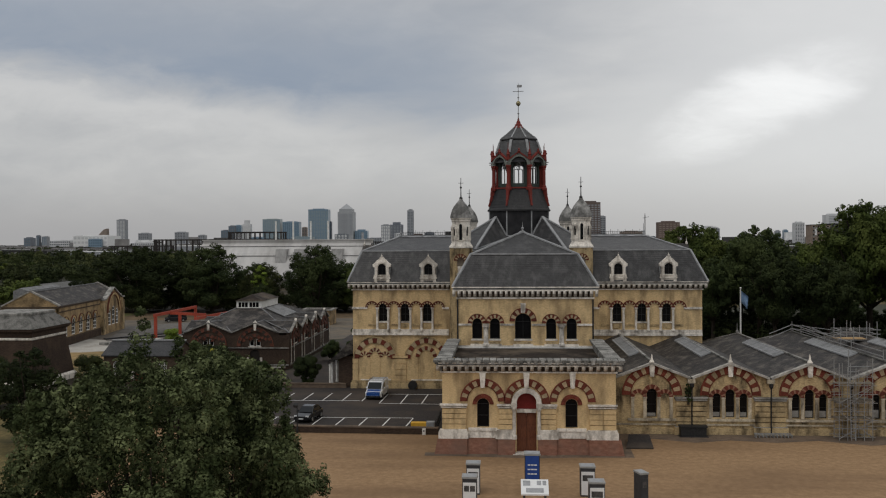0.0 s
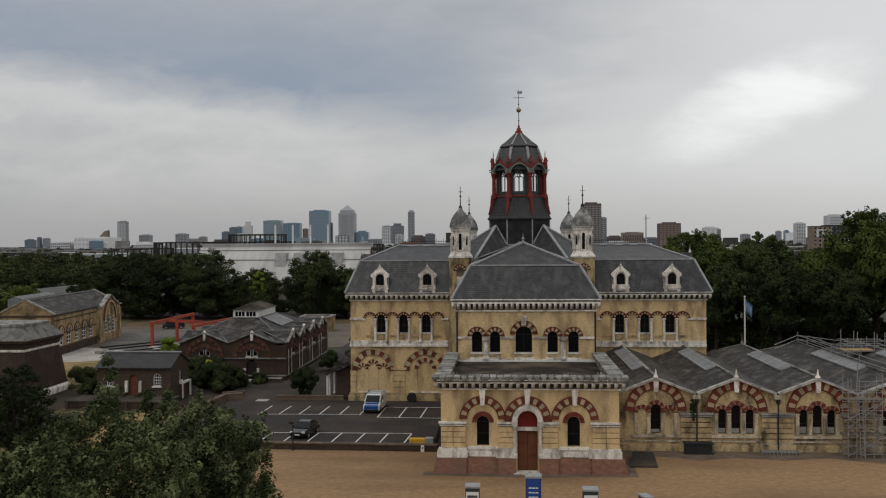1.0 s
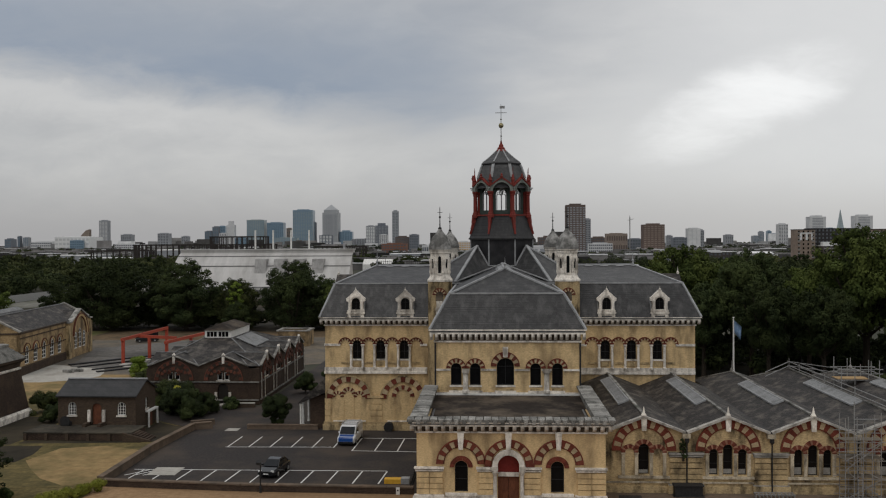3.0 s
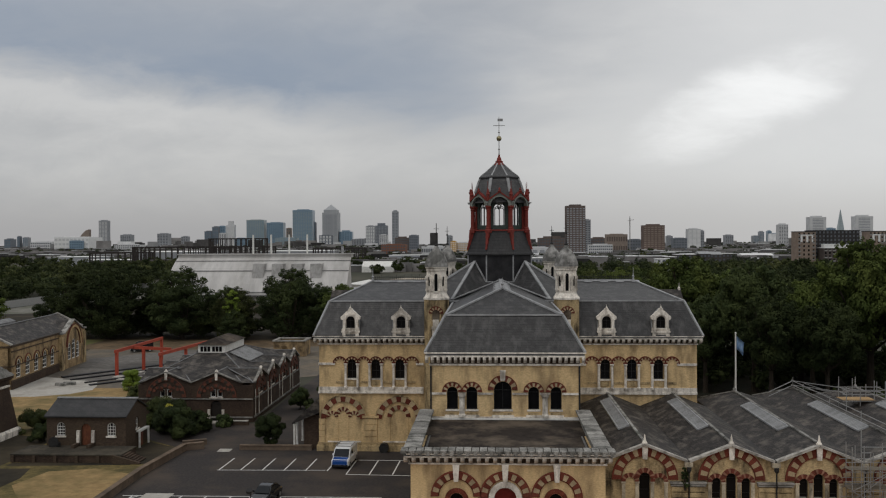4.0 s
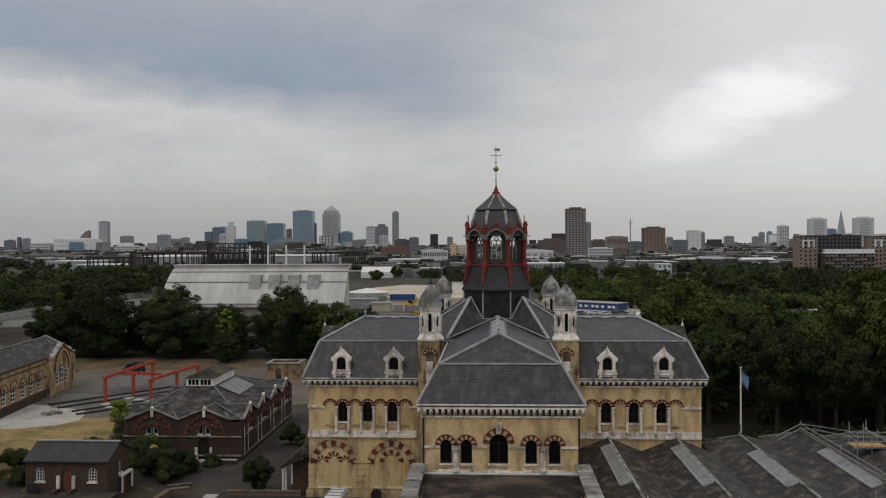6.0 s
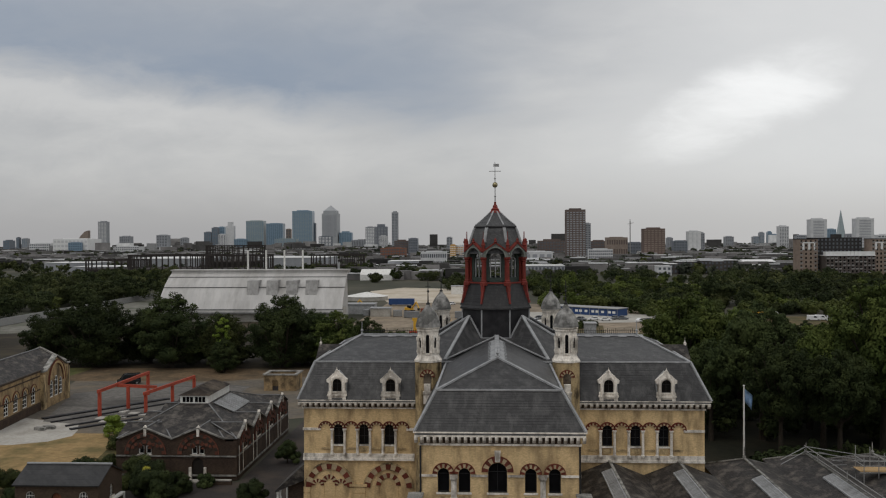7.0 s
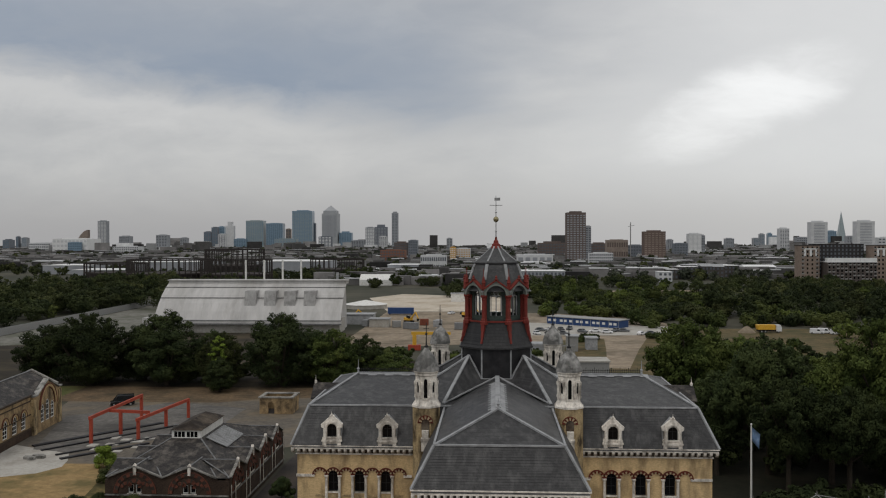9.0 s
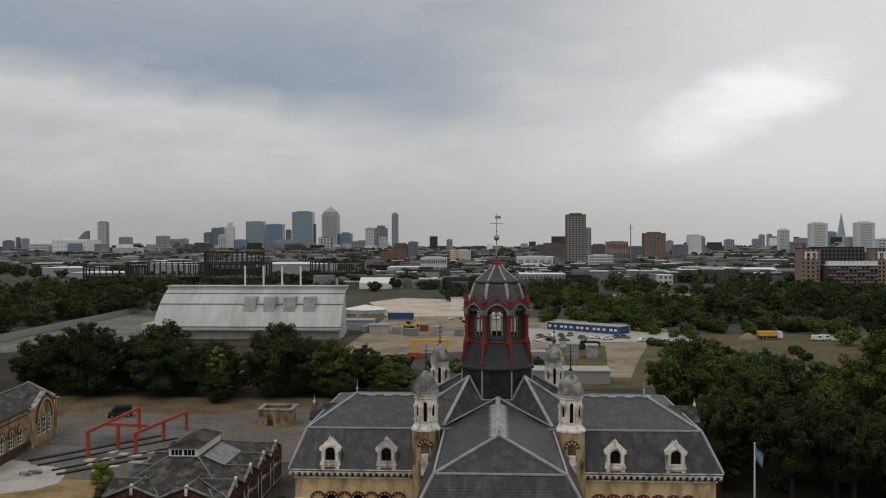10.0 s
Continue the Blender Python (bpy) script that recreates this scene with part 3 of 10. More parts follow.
WOODS_MID = [(92, 100, 176, 200, 4, 2.4), (120, 150, 205, 228, 8, 6), (88, 150, 254, 275, 18, 6), (58, 96, 262, 300, 18, 5.5), (60, 78, 236, 262, 5, 4), (24, 100, 325, 385, 26, 5), (100, 150, 268, 300, 12, 9), (60, 128, 345, 420, 26, 7), (55, 130, 425, 438, 14, 4), (10, 58, 425, 490, 26, 10), (22, 64, 298, 330, 20, 6), (20, 100, 388, 425, 26, 8), (70, 135, 515, 540, 14, 7), (60, 76, 150, 215, 9, 3), (20, 60, 195, 215, 7, 2.2), (-340, -192, 270, 340, 30, 10), (135, 170, 180, 240, 14, 10), (-60, 15, 142, 158, 12, 4), (-260, -150, 120, 170, 30, 7),
             (110, 170, 120, 180, 16, 10), (200, 330, 200, 300, 30, 12), (150, 300, 340, 480, 34, 9), (62, 90, 128, 150, 6, 5)]
WOODS_OLIVE = [(64, 110, 268, 320, 16, 6), (24, 110, 315, 385, 20, 4), (150, 320, 300, 480, 50, 9), (-330, -190, 300, 470, 44, 12), (140, 260, 470, 560, 30, 8), (150, 280, 265, 330, 28, 11), (-420, -260, 240, 400, 30, 11), (-120, 20, 520, 640, 14, 9), (-300, -190, 230, 300, 22, 9), (140, 210, 190, 240, 14, 7)]
# invented shrubs that fill the space under the crowns with darkness
SHADE_SHRUBS = [(-112, -36, 111, 121, 60, 6), (24, 78, 27, 64, 95, 6), (60, 84, 8, 40, 24, 6), (34, 62, 3, 16, 34, 3)]
WOODS_FAR = [(-700, -200, 760, 1100, 150, 9), (-200, 160, 660, 1000, 140, 9), (160, 560, 660, 1000, 230, 9), (-1300, -300, 1200, 2400, 260, 9), (-300, 500, 1000, 2000, 220, 10), (400, 1400, 1000, 2400, 280, 11), (-1500, 1900, 2400, 4300, 420, 12)]
FIELD = surface("rough_field", (0.060, 0.048, 0.022), (0.165, 0.122, 0.060), 0.95, 0.35, (1, 1, 1), (0.045, 0.052, 0.02), 0.10, 0.85)
# litter and soil, darkened further to carry the shade under trees
LITTER_SHADE = surface("litter_with_shade", (0.016, 0.014, 0.010), (0.040, 0.033, 0.022), 0.95, 0.6, (1, 1, 1), (0.09, 0.07, 0.042), 0.06, 0.6)
# near-black: the deep shade under the grove is put into this colour
GROVE_SHADE = surface("grove_shade_ground", (0.008, 0.009, 0.005), (0.022, 0.021, 0.013), 0.95, 0.8, (1, 1, 1), (0.045, 0.036, 0.022), 0.08, 0.4)
GREY_PAVING = surface("worn_grey_paving", (0.080, 0.074, 0.068), (0.19, 0.178, 0.162), 0.9, 0.9, (1, 1, 1), (0.05, 0.047, 0.044), 0.12, 0.7, (0.5, 1.2, 1))
TAN_GRASS = surface("scorched_grass", (0.20, 0.13, 0.058), (0.36, 0.25, 0.115), 0.95, 0.9, (1, 1, 1), (0.10, 0.088, 0.035), 0.18, 0.8)
SOOT_COPING = surface("streaked_gable_coping", (0.27, 0.255, 0.23), (0.56, 0.53, 0.48), 0.95, 3.0, (1, 1, 1), (0.09, 0.083, 0.072), 1.2, 0.8)
COPING = surface("grimy_coping_stone", (0.20, 0.19, 0.17), (0.42, 0.40, 0.365), 0.95, 3.0, (1, 1, 1), (0.09, 0.085, 0.075), 1.0, 0.8)
LEAF_OLIVE = leaf_material("olive_leaves", (0.018, 0.024, 0.009), (0.052, 0.062, 0.022), (0.09, 0.10, 0.033))
WOOD_DARK = leaf_material("dark_wood_leaves", (0.012, 0.019, 0.008), (0.036, 0.046, 0.018), (0.065, 0.078, 0.028), 0.06, 0.16)
# leaf tones lightened and greyed to carry distance haze
WOOD_HAZED = leaf_material("hazed_far_leaves", (0.030, 0.037, 0.026), (0.072, 0.080, 0.058), (0.09, 0.098, 0.066), 0.02, 0.16)
WOOD_OLIVE = leaf_material("olive_wood_leaves", (0.019, 0.025, 0.010), (0.056, 0.066, 0.025), (0.10, 0.11, 0.042), 0.05, 0.16)
WOOD_LIGHT = leaf_material("bright_wood_leaves", (0.045, 0.066, 0.016), (0.105, 0.135, 0.032), (0.15, 0.175, 0.045), 0.05, 0.16)
WOOD_MID = leaf_material("green_wood_leaves", (0.022, 0.035, 0.011), (0.058, 0.075, 0.023), (0.10, 0.115, 0.034), 0.05, 0.16)

# ---- the pumping station ----
station = thing("pumping_station", "ornate cruciform pumping station of yellow brick with slate mansard roofs", "building", (0, -12, 0), baked=True)
RW = (RED_BRICK, CREAM)
RW_OLD = (RED_BRICK, CREAM_OLD)


def arcade(parent, x0, n, w, y, z_foot, z_spring, open_at):
    """A row of small round arches with striped heads, stone shafts and windows in some of them."""
    rr, ww, shafts = bmesh.new(), bmesh.new(), bmesh.new()
    for i in range(n):
        cx = x0 + w * (i + 0.5)
        ring_mesh(rr, cx, z_spring, w * 0.35, w * 0.50, y - 0.12, y + 0.06, 11, 0)
        ring_mesh(ww, cx, z_spring, w * 0.35, w * 0.50, y - 0.11, y + 0.06, 11, 1)
        ring_mesh(rr, cx, z_spring, w * 0.50, w * 0.585, y - 0.16, y + 0.06, 12, 0)
        ring_mesh(rr, cx, z_spring, w * 0.50, w * 0.585, y - 0.16, y + 0.06, 12, 1)
        if i in open_at:
            for s in (-1, 1):
                turned(shafts, [(0.22, z_foot - 0.2), (0.22, z_foot), (0.155, z_foot + 0.06), (0.145, z_spring - 0.3), (0.24, z_spring - 0.12), (0.24, z_spring)], 8, (cx + s * w * 0.5, y - 0.12))
    sills = boxes(*[(x0 + w * i + 0.24, x0 + w * (i + 1) - 0.24, y - 0.1, y + 0.05, z_foot + 0.42, z_foot + 0.62) for i in range(n) if i not in open_at])
    each("blind_sill", sills, BRICK_OLD, parent)
    tagged(part("arch_brickwork", rr, RED_BRICK, parent), kind="stuff")
    each("arch_stone", ww, CREAM, parent)
    each("shaft", shafts, STONE, parent)


# transept: the long block across
XL, XR, YS = -21.25, 22.4, -12.1
LX = [-17.4, -14.58, -11.76]
RX = [12.0, 15.03, 18.06]
bm = bmesh.new()
wall(bm, XL, XR, 0, 12.5, YS, YS + 0.6, [(x, 1.1, 8.5, 10.25, True) for x in LX + RX])
box(bm, XL, XL + 0.6, YS + 0.6, 12.1, 0, 12.5)
box(bm, XR - 0.6, XR, YS + 0.6, 12.1, 0, 12.5)
box(bm, XL + 0.6, XR - 0.6, 11.5, 12.1, 0, 12.5)
s_wall = part("transept_wall", bm, BRICK, station)
for x in LX + RX:
    window(s_wall, x, 1.1, 8.5, 10.25, YS + 0.28, bars=(1, 2), frame_mat=IRON, sill=0.35)
cornice(station, XL, XR, YS, 12.45, step=0.62, depth=0.55, h=1.05)
arcade(s_wall, LX[0] - 2.12, 7, 1.41, YS, 7.55, 10.25, (1, 3, 5))
arcade(s_wall, RX[0] - 2.28, 7, 1.52, YS, 7.55, 10.25, (1, 3, 5))
bm = bmesh.new()
for a, b in ((XL, -9.0), (9.0, XR)):
    box(bm, a - 0.1, b, YS - 0.22, YS + 0.1, 6.75, 7.02)
    box(bm, a - 0.06, b, YS - 0.12, YS + 0.1, 7.02, 7.5)
for a, b in ((XL, LX[0] - 2.0), (LX[2] + 2.0, -9.0), (9.0, RX[0] - 2.2), (RX[2] + 2.2, XR)):
    box(bm, a - 0.1, b, YS - 0.13, YS + 0.1, 10.05, 10.32)
each("string_course", bm, STONE, s_wall)
each("plinth", boxes((XL - 0.3, -9, YS - 0.3, YS + 0.1, 0, 0.7), (XL - 0.18, -9, YS - 0.18, YS + 0.1, 0.7, 1.0)), BRICK_OLD, s_wall)
bm = boxes(*[(x - 0.42, x + 0.42, YS - 0.05, YS + 0.1, 7.7, 8.2) for x in LX + RX])
each("window_apron", bm, BRICK_OLD, s_wall)
# blind arches at the foot of the transept
arch_ring(s_wall, -18.45, 3.75, 2.0, 2.62, YS - 0.12, YS + 0.05, 13, RW)
label_course(s_wall, -18.45, 3.75, 2.62, YS - 0.16, YS + 0.05, BRICK_OLD, t=0.16)
arch_ring(s_wall, -11.9, 3.75, 2.0, 2.62, YS - 0.12, YS + 0.05, 13, RW)
label_course(s_wall, -11.9, 3.75, 2.62, YS - 0.16, YS + 0.05, BRICK_OLD, t=0.16)
arch_ring(s_wall, -11.9, 4.0, 0.85, 1.35, YS - 0.10, YS + 0.05, 9, RW)
rr, ww = bmesh.new(), bmesh.new()
for x, r, z in ((-19.75, 0.72, 3.95), (-18.45, 0.85, 4.3), (-17.15, 0.72, 3.95)):
    ring_mesh(rr, x, z, r * 0.45, r, YS - 0.09, YS + 0.05, 9, 0)
    ring_mesh(ww, x, z, r * 0.45, r, YS - 0.08, YS + 0.05, 9, 1)
tagged(part("arch_brickwork", rr, RED_BRICK, s_wall), kind="stuff")
each("arch_stone", ww, CREAM, s_wall)
bm = boxes(*[(-16.0 if k < 4 else XL - 0.06, -14.45 if k < 4 else -20.6, YS - 0.10, YS + 0.1, 1.0 + 0.72 * (k % 4), 1.62 + 0.72 * (k % 4)) for k in range(8)],
           (-16.2, -14.25, YS - 0.2, YS + 0.1, 3.85, 4.15), (-19.9, -17.0, YS - 0.06, YS + 0.1, 1.05, 1.3),
           (-13.0, -12.9, YS - 0.06, YS + 0.1, 1.0, 4.0), (-10.9, -10.8, YS - 0.06, YS + 0.1, 1.0, 4.0), (-19.1, -19.0, YS - 0.06, YS + 0.1, 1.0, 4.0), (-17.9, -17.8, YS - 0.06, YS + 0.1, 1.0, 4.0))
each("rusticated_block", bm, BRICK, s_wall)
each("string_course", boxes((-20.3, -16.4, YS - 0.1, YS + 0.1, 0.95, 1.15), (-13.8, -9.2, YS - 0.1, YS + 0.1, 0.95, 1.15)), STONE, s_wall)


def mansard(parent, x0, x1, y0, y1, z0, bx0, bx1, by0, by1, zb, ridge, name):
    """Steep lower slopes to a break, then a hipped top; lead rolls on the edges."""
    bm = bmesh.new()
    v = lambda *p: bm.verts.new(p)
    e = [v(x0, y0, z0), v(x1, y0, z0), v(x1, y1, z0), v(x0, y1, z0)]
    b = [v(bx0, by0, zb), v(bx1, by0, zb), v(bx1, by1, zb), v(bx0, by1, zb)]
    (ra, rb) = ridge
    t = [v(*ra), v(*rb)]
    for i in range(4):
        bm.faces.new((e[i], e[(i + 1) % 4], b[(i + 1) % 4], b[i]))
    if abs(ra[1] - rb[1]) < 1e-3:
        for f in ((b[0], b[1], t[1], t[0]), (b[1], b[2], t[1]), (b[2], b[3], t[0], t[1]), (b[3], b[0], t[0])):
            bm.faces.new(f)
    else:
        for f in ((b[0], b[1], t[0]), (b[1], b[2], t[1], t[0]), (b[2], b[3], t[1]), (b[3], b[0], t[0], t[1])):
            bm.faces.new(f)
    bm.faces.new(e[::-1])
    roof = part(name, bm, SLATE, parent)
    lead = bmesh.new()
    up = Vector((0, 0, 0.04))
    E = [Vector(p) for p in ((x0, y0, z0), (x1, y0, z0), (x1, y1, z0), (x0, y1, z0))]
    B = [Vector(p) for p in ((bx0, by0, zb), (bx1, by0, zb), (bx1, by1, zb), (bx0, by1, zb))]
    ra, rb = Vector(ra), Vector(rb)
    for p, q in zip(E, B):
        strip(lead, p + up, q + up, 0.26, 0.16)
    for i in range(4):
        strip(lead, B[i] + up * 1.5, B[(i + 1) % 4] + up * 1.5, 0.20, 0.16)
    near = (ra, rb, rb, ra) if abs(ra.y - rb.y) < 1e-3 else (ra, ra, rb, rb)
    for p, q in zip(B, near):
        strip(lead, p + up, q + up, 0.28, 0.16)
    strip(lead, ra + up, rb + up, 0.5, 0.22)
    each("lead_roll", lead, LEAD, roof)
    return roof


def courses(roof, a0, a1, b0, b1, n, slate=None):
    """Proud slate courses between two level edges a and b of a slope."""
    bm = bmesh.new()
    a0, a1, b0, b1 = map(Vector, (a0, a1, b0, b1))
    up = (a1 - a0).cross(b0 - a0).normalized()
    up = up if up.z > 0 else -up
    for i in range(n):
        f, g = i / n, (i + 1.0) / n
        p, q, r, s = a0.lerp(b0, f), a1.lerp(b1, f), a1.lerp(b1, g), a0.lerp(b0, g)
        bm.faces.new([bm.verts.new(v) for v in (p + up * 0.03, q + up * 0.03, r + up * 0.012, s + up * 0.012)])
        bm.faces.new([bm.verts.new(v) for v in (p + up * 0.012, q + up * 0.012, q + up * 0.03, p + up * 0.03)])
    tagged(part("slate_course", bm, slate or SLATE, roof), kind="stuff")


s_roof = mansard(station, XL - 0.55, XR + 0.62, YS - 0.55, 12.65, 13.5, -20.3, 21.3, -10.55, 10.55, 17.35, ((-16.5, 0, 19.3), (17.1, 0, 19.3)), "transept_roof")
courses(s_roof, (XL - 0.5, YS - 0.55, 13.55), (XR + 0.57, YS - 0.55, 13.55), (-20.25, -10.55, 17.3), (21.25, -10.55, 17.3), 15)
# scalloped lead under the ridge and its iron cresting
bm = bmesh.new()
for i in range(34):
    x = -16.2 + i
    if -4.6 < x < 4.6:
        continue
    drop = 0.95 if i % 2 else 0.62
    k = (19.3 - 17.35) / 10.55
    bm.faces.new([bm.verts.new(p) for p in ((x, -0.02, 19.36), (x + 1.0, -0.02, 19.36), (x + 1.0, -drop, 19.36 - drop * k), (x, -drop, 19.36 - drop * k))])
bmesh.ops.remove_doubles(bm, verts=bm.verts, dist=1e-3)
each("ridge_flashing", bm, LEAD, s_roof)
bm = bmesh.new()
for i in range(135):
    x = -16.4 + i * 0.25
    if -4.3 < x < 4.4:
        continue
    strip(bm, (x, 0, 19.38), (x, 0, 19.95 if i % 4 else 20.15), 0.05, 0.05)
for z in (19.5, 19.8):
    strip(bm, (-16.4, 0, z), (-4.3, 0, z), 0.05, 0.05)
    strip(bm, (4.4, 0, z), (17.1, 0, z), 0.05, 0.05)
part("ridge_cresting", bm, IRON, s_roof)
for x in (-16.5, 17.1):
    part("finial", turned(bmesh.new(), [(0.16, 19.3), (0.1, 19.7), (0.2, 19.85), (0.05, 20.05), (0.03, 20.9), (0, 21.0)], 8, (x, 0)), LEAD, s_roof)


def dormer(parent, cx, y, z):
    """A white stone dormer with a round-headed light and a small gable."""
    bm = bmesh.new()
    w = 1.02
    side = [(w, z), (w, z + 0.35), (w - 0.14, z + 0.5), (w - 0.14, z + 1.35), (w + 0.1, z + 1.45), (w + 0.14, z + 1.75), (w - 0.12, z + 1.95), (0.55, z + 2.3), (0.28, z + 2.5), (0.22, z + 2.68)]
    pts = [(cx - a, q) for a, q in side] + [(cx + a, q) for a, q in side[::-1]]
    pts += [(cx + 0.52, z), (cx + 0.52, z + 1.3)] + arc(cx, z + 1.3, 0.52, 8, 0, 180)[1:] + [(cx - 0.52, z)]
    slab(bm, pts, y - 0.25, y + 0.25)
    box(bm, cx - 0.52, cx + 0.52, y - 0.2, y + 0.25, z, z + 0.4)
    box(bm, cx - w + 0.06, cx + w - 0.06, y - 0.18, y + 0.3, z - 0.46, z)
    box(bm, cx - w - 0.06, cx + w + 0.06, y - 0.32, y + 0.3, z - 0.08, z + 0.1)
    for s in (-1, 1):
        box(bm, cx + s * 0.78 - 0.2, cx + s * 0.78 + 0.2, y - 0.26, y - 0.18, z - 0.44, z - 0.08)
    box(bm, cx - 0.6, cx + 0.6, y - 0.3, y - 0.18, z + 0.3, z + 0.44)
    ring_mesh(bm, cx, z + 1.35, 0.6, 0.8, y - 0.34, y - 0.2, 9, 0)
    ring_mesh(bm, cx, z + 1.35, 0.6, 0.8, y - 0.34, y - 0.2, 9, 1)
    for s in (-1, 1):
        box(bm, cx + s * 0.7 - 0.11, cx + s * 0.7 + 0.11, y - 0.34, y - 0.2, z, z + 1.3)
    d = part("dormer", bm, STONE, parent)
    window(d, cx, 1.02, z + 0.4, z + 1.3, y + 0.02, bars=(1, 1), frame_mat=IRON)
    r = bmesh.new()
    for s in (-1, 1):
        a, b = (cx, z + 2.5), (cx + s * (w - 0.05), z + 1.6)
        vs = [r.verts.new(p) for p in ((a[0], y + 0.2, a[1]), (b[0], y + 0.2, b[1]), (b[0], y + 1.9, b[1]), (a[0], y + 2.3, a[1]))]
        f = r.faces.new(vs)
        g = bmesh.ops.extrude_face_region(r, geom=[f])
        bmesh.ops.translate(r, vec=(0, 0, 0.12), verts=[q for q in g["geom"] if isinstance(q, bmesh.types.BMVert)])
    each("dormer_roof", r, LEAD, d)
    c = boxes((cx - w, cx - w + 0.1, y + 0.2, y + 1.6, z - 0.2, z + 1.7), (cx + w - 0.1, cx + w, y + 0.2, y + 1.6, z - 0.2, z + 1.7))
    each("dormer_cheek", c, LEAD, d)
    part("finial", turned(bmesh.new(), [(0.1, z + 2.6), (0.14, z + 2.8), (0.03, z + 2.95), (0, z + 3.2)], 6, (cx, y - 0.2)), STONE, d)
    return d


for x in (-17.45, -11.55, 12.1, 18.25):
    dormer(s_roof, x, -12.42, 13.98)
# gabled dormers at the two ends of the transept
for s, xe in ((-1, XL - 0.4), (1, XR + 0.5)):
    xi = xe - s * 6.2
    bm = bmesh.new()
    hull(bm, [(xe, -1.9, 13.4), (xe, 1.9, 13.4), (xe, -1.9, 16.6), (xe, 1.9, 16.6), (xe, 0, 17.9), (xe - s * 3, -1.9, 13.4), (xe - s * 3, 1.9, 13.4), (xe - s * 3, 0, 17.9)])
    g = part("end_dormer", bm, STONE_GREY, s_roof)
    r = bmesh.new()
    for q in (-1, 1):
        vs = [r.verts.new(p) for p in ((xe + s * 0.2, 0, 18.02), (xe + s * 0.2, q * 2.2, 16.5), (xi + s * 2, q * 2.2, 16.5), (xi, 0, 18.02))]
        f = r.faces.new(vs)
        k = bmesh.ops.extrude_face_region(r, geom=[f])
        bmesh.ops.translate(r, vec=(0, 0, 0.12), verts=[w for w in k["geom"] if isinstance(w, bmesh.types.BMVert)])
    each("dormer_roof", r, SLATE_OLD, g)
    part("finial", turned(bmesh.new(), [(0.14, 17.9), (0.18, 18.3), (0.04, 18.5), (0, 19.2)], 6, (xe, 0)), STONE, g)

# nave: the arm towards the forecourt
NL, NR, YN = -6.95, 7.4, -29.3
FW = [(-4.86, 1.06, 8.2, 9.85), (-2.97, 1.06, 8.2, 9.85), (0.02, 1.72, 8.2, 10.04), (3.0, 1.06, 8.2, 9.85), (5.15, 1.06, 8.2, 9.85)]
bm = bmesh.new()
wall(bm, NL, NR, 6.5, 12.5, YN, YN + 0.55, [(*q, True) for q in FW])
box(bm, NL, NL + 0.55, YN + 0.55, YS + 0.01, 0, 12.5)
box(bm, NR - 0.55, NR, YN + 0.55, YS + 0.01, 0, 12.5)
box(bm, NL, NR, YN, YN + 0.55, 0, 6.5)
n_wall = part("nave_wall", bm, BRICK, station)
for c, w, zb, zs in FW:
    window(n_wall, c, w, zb, zs, YN + 0.25, bars=(0 if w < 1.2 else 1, 1), frame_mat=IRON, sill=0.33)
    r0, r1 = w / 2 + 0.02, w / 2 + (0.38 if w < 1.2 else 0.5)
    arch_ring(n_wall, c, zs + 0.03, r0, r1, YN - 0.1, YN + 0.05, 11, RW)
    label_course(n_wall, c, zs + 0.03, r1, YN - 0.14, YN + 0.05, RED_BRICK, t=0.08)
cornice(station, NL, NR, YN, 12.45, step=0.55, depth=0.5, h=1.32)
bm = bmesh.new()
edges = [NL - 0.08] + [v for c, w, *_ in FW for v in (c - w / 2 - 0.05, c + w / 2 + 0.05)] + [NR + 0.08]
for a, b in zip(edges[::2], edges[1::2]):
    box(bm, a, b, YN - 0.12, YN + 0.08, 9.62, 9.82)
box(bm, NL - 0.15, NR + 0.15, YN - 0.2, YN + 0.1, 7.28, 7.5)
each("string_course", bm, STONE, n_wall)
part("roof_flashing", boxes((NL + 0.1, NR - 0.1, YN - 0.3, YN - 0.19, 7.2, 7.4)), WHITE_PAINT, n_wall, "dirty white flashing along the flat roof")
bm = bmesh.new()
for x in (-3.92, 4.08):
    turned(bm, [(0.36, 7.5), (0.36, 7.7), (0.27, 7.8), (0.27, 9.3), (0.38, 9.5), (0.38, 9.82)], 8, (x, YN - 0.15))
for c, w, *_ in FW:
    box(bm, c - w / 2 - 0.2, c + w / 2 + 0.2, YN - 0.1, YN + 0.05, 7.5, 7.66)
slab(bm, [(-0.2, 11.0), (0.24, 11.0), (0.3, 12.0), (-0.26, 12.0)], YN - 0.2, YN + 0.05)
each("dressing_stone", bm, STONE, n_wall)
each("window_apron", boxes(*[(c - w / 2, c + w / 2, YN - 0.05, YN + 0.05, 7.66, 7.86) for c, w, *_ in FW]), BRICK_OLD, n_wall)
each("downpipe", boxes((NL - 0.06, NL + 0.1, YN - 0.16, YN - 0.02, 7.3, 12.4), (NR - 0.1, NR + 0.06, YN - 0.16, YN - 0.02, 7.3, 12.4)), IRON, n_wall)
n_roof = mansard(station, NL - 0.5, NR + 0.5, YN - 0.5, -8.0, 13.77, -5.6, 5.95, -27.9, -8.0, 17.15, ((0.1, -23.4, 19.6), (0.1, -4.2, 19.6)), "nave_roof")
courses(n_roof, (NL - 0.45, YN - 0.5, 13.82), (NR + 0.45, YN - 0.5, 13.82), (-5.55, -27.9, 17.1), (5.9, -27.9, 17.1), 16)
bm = bmesh.new()
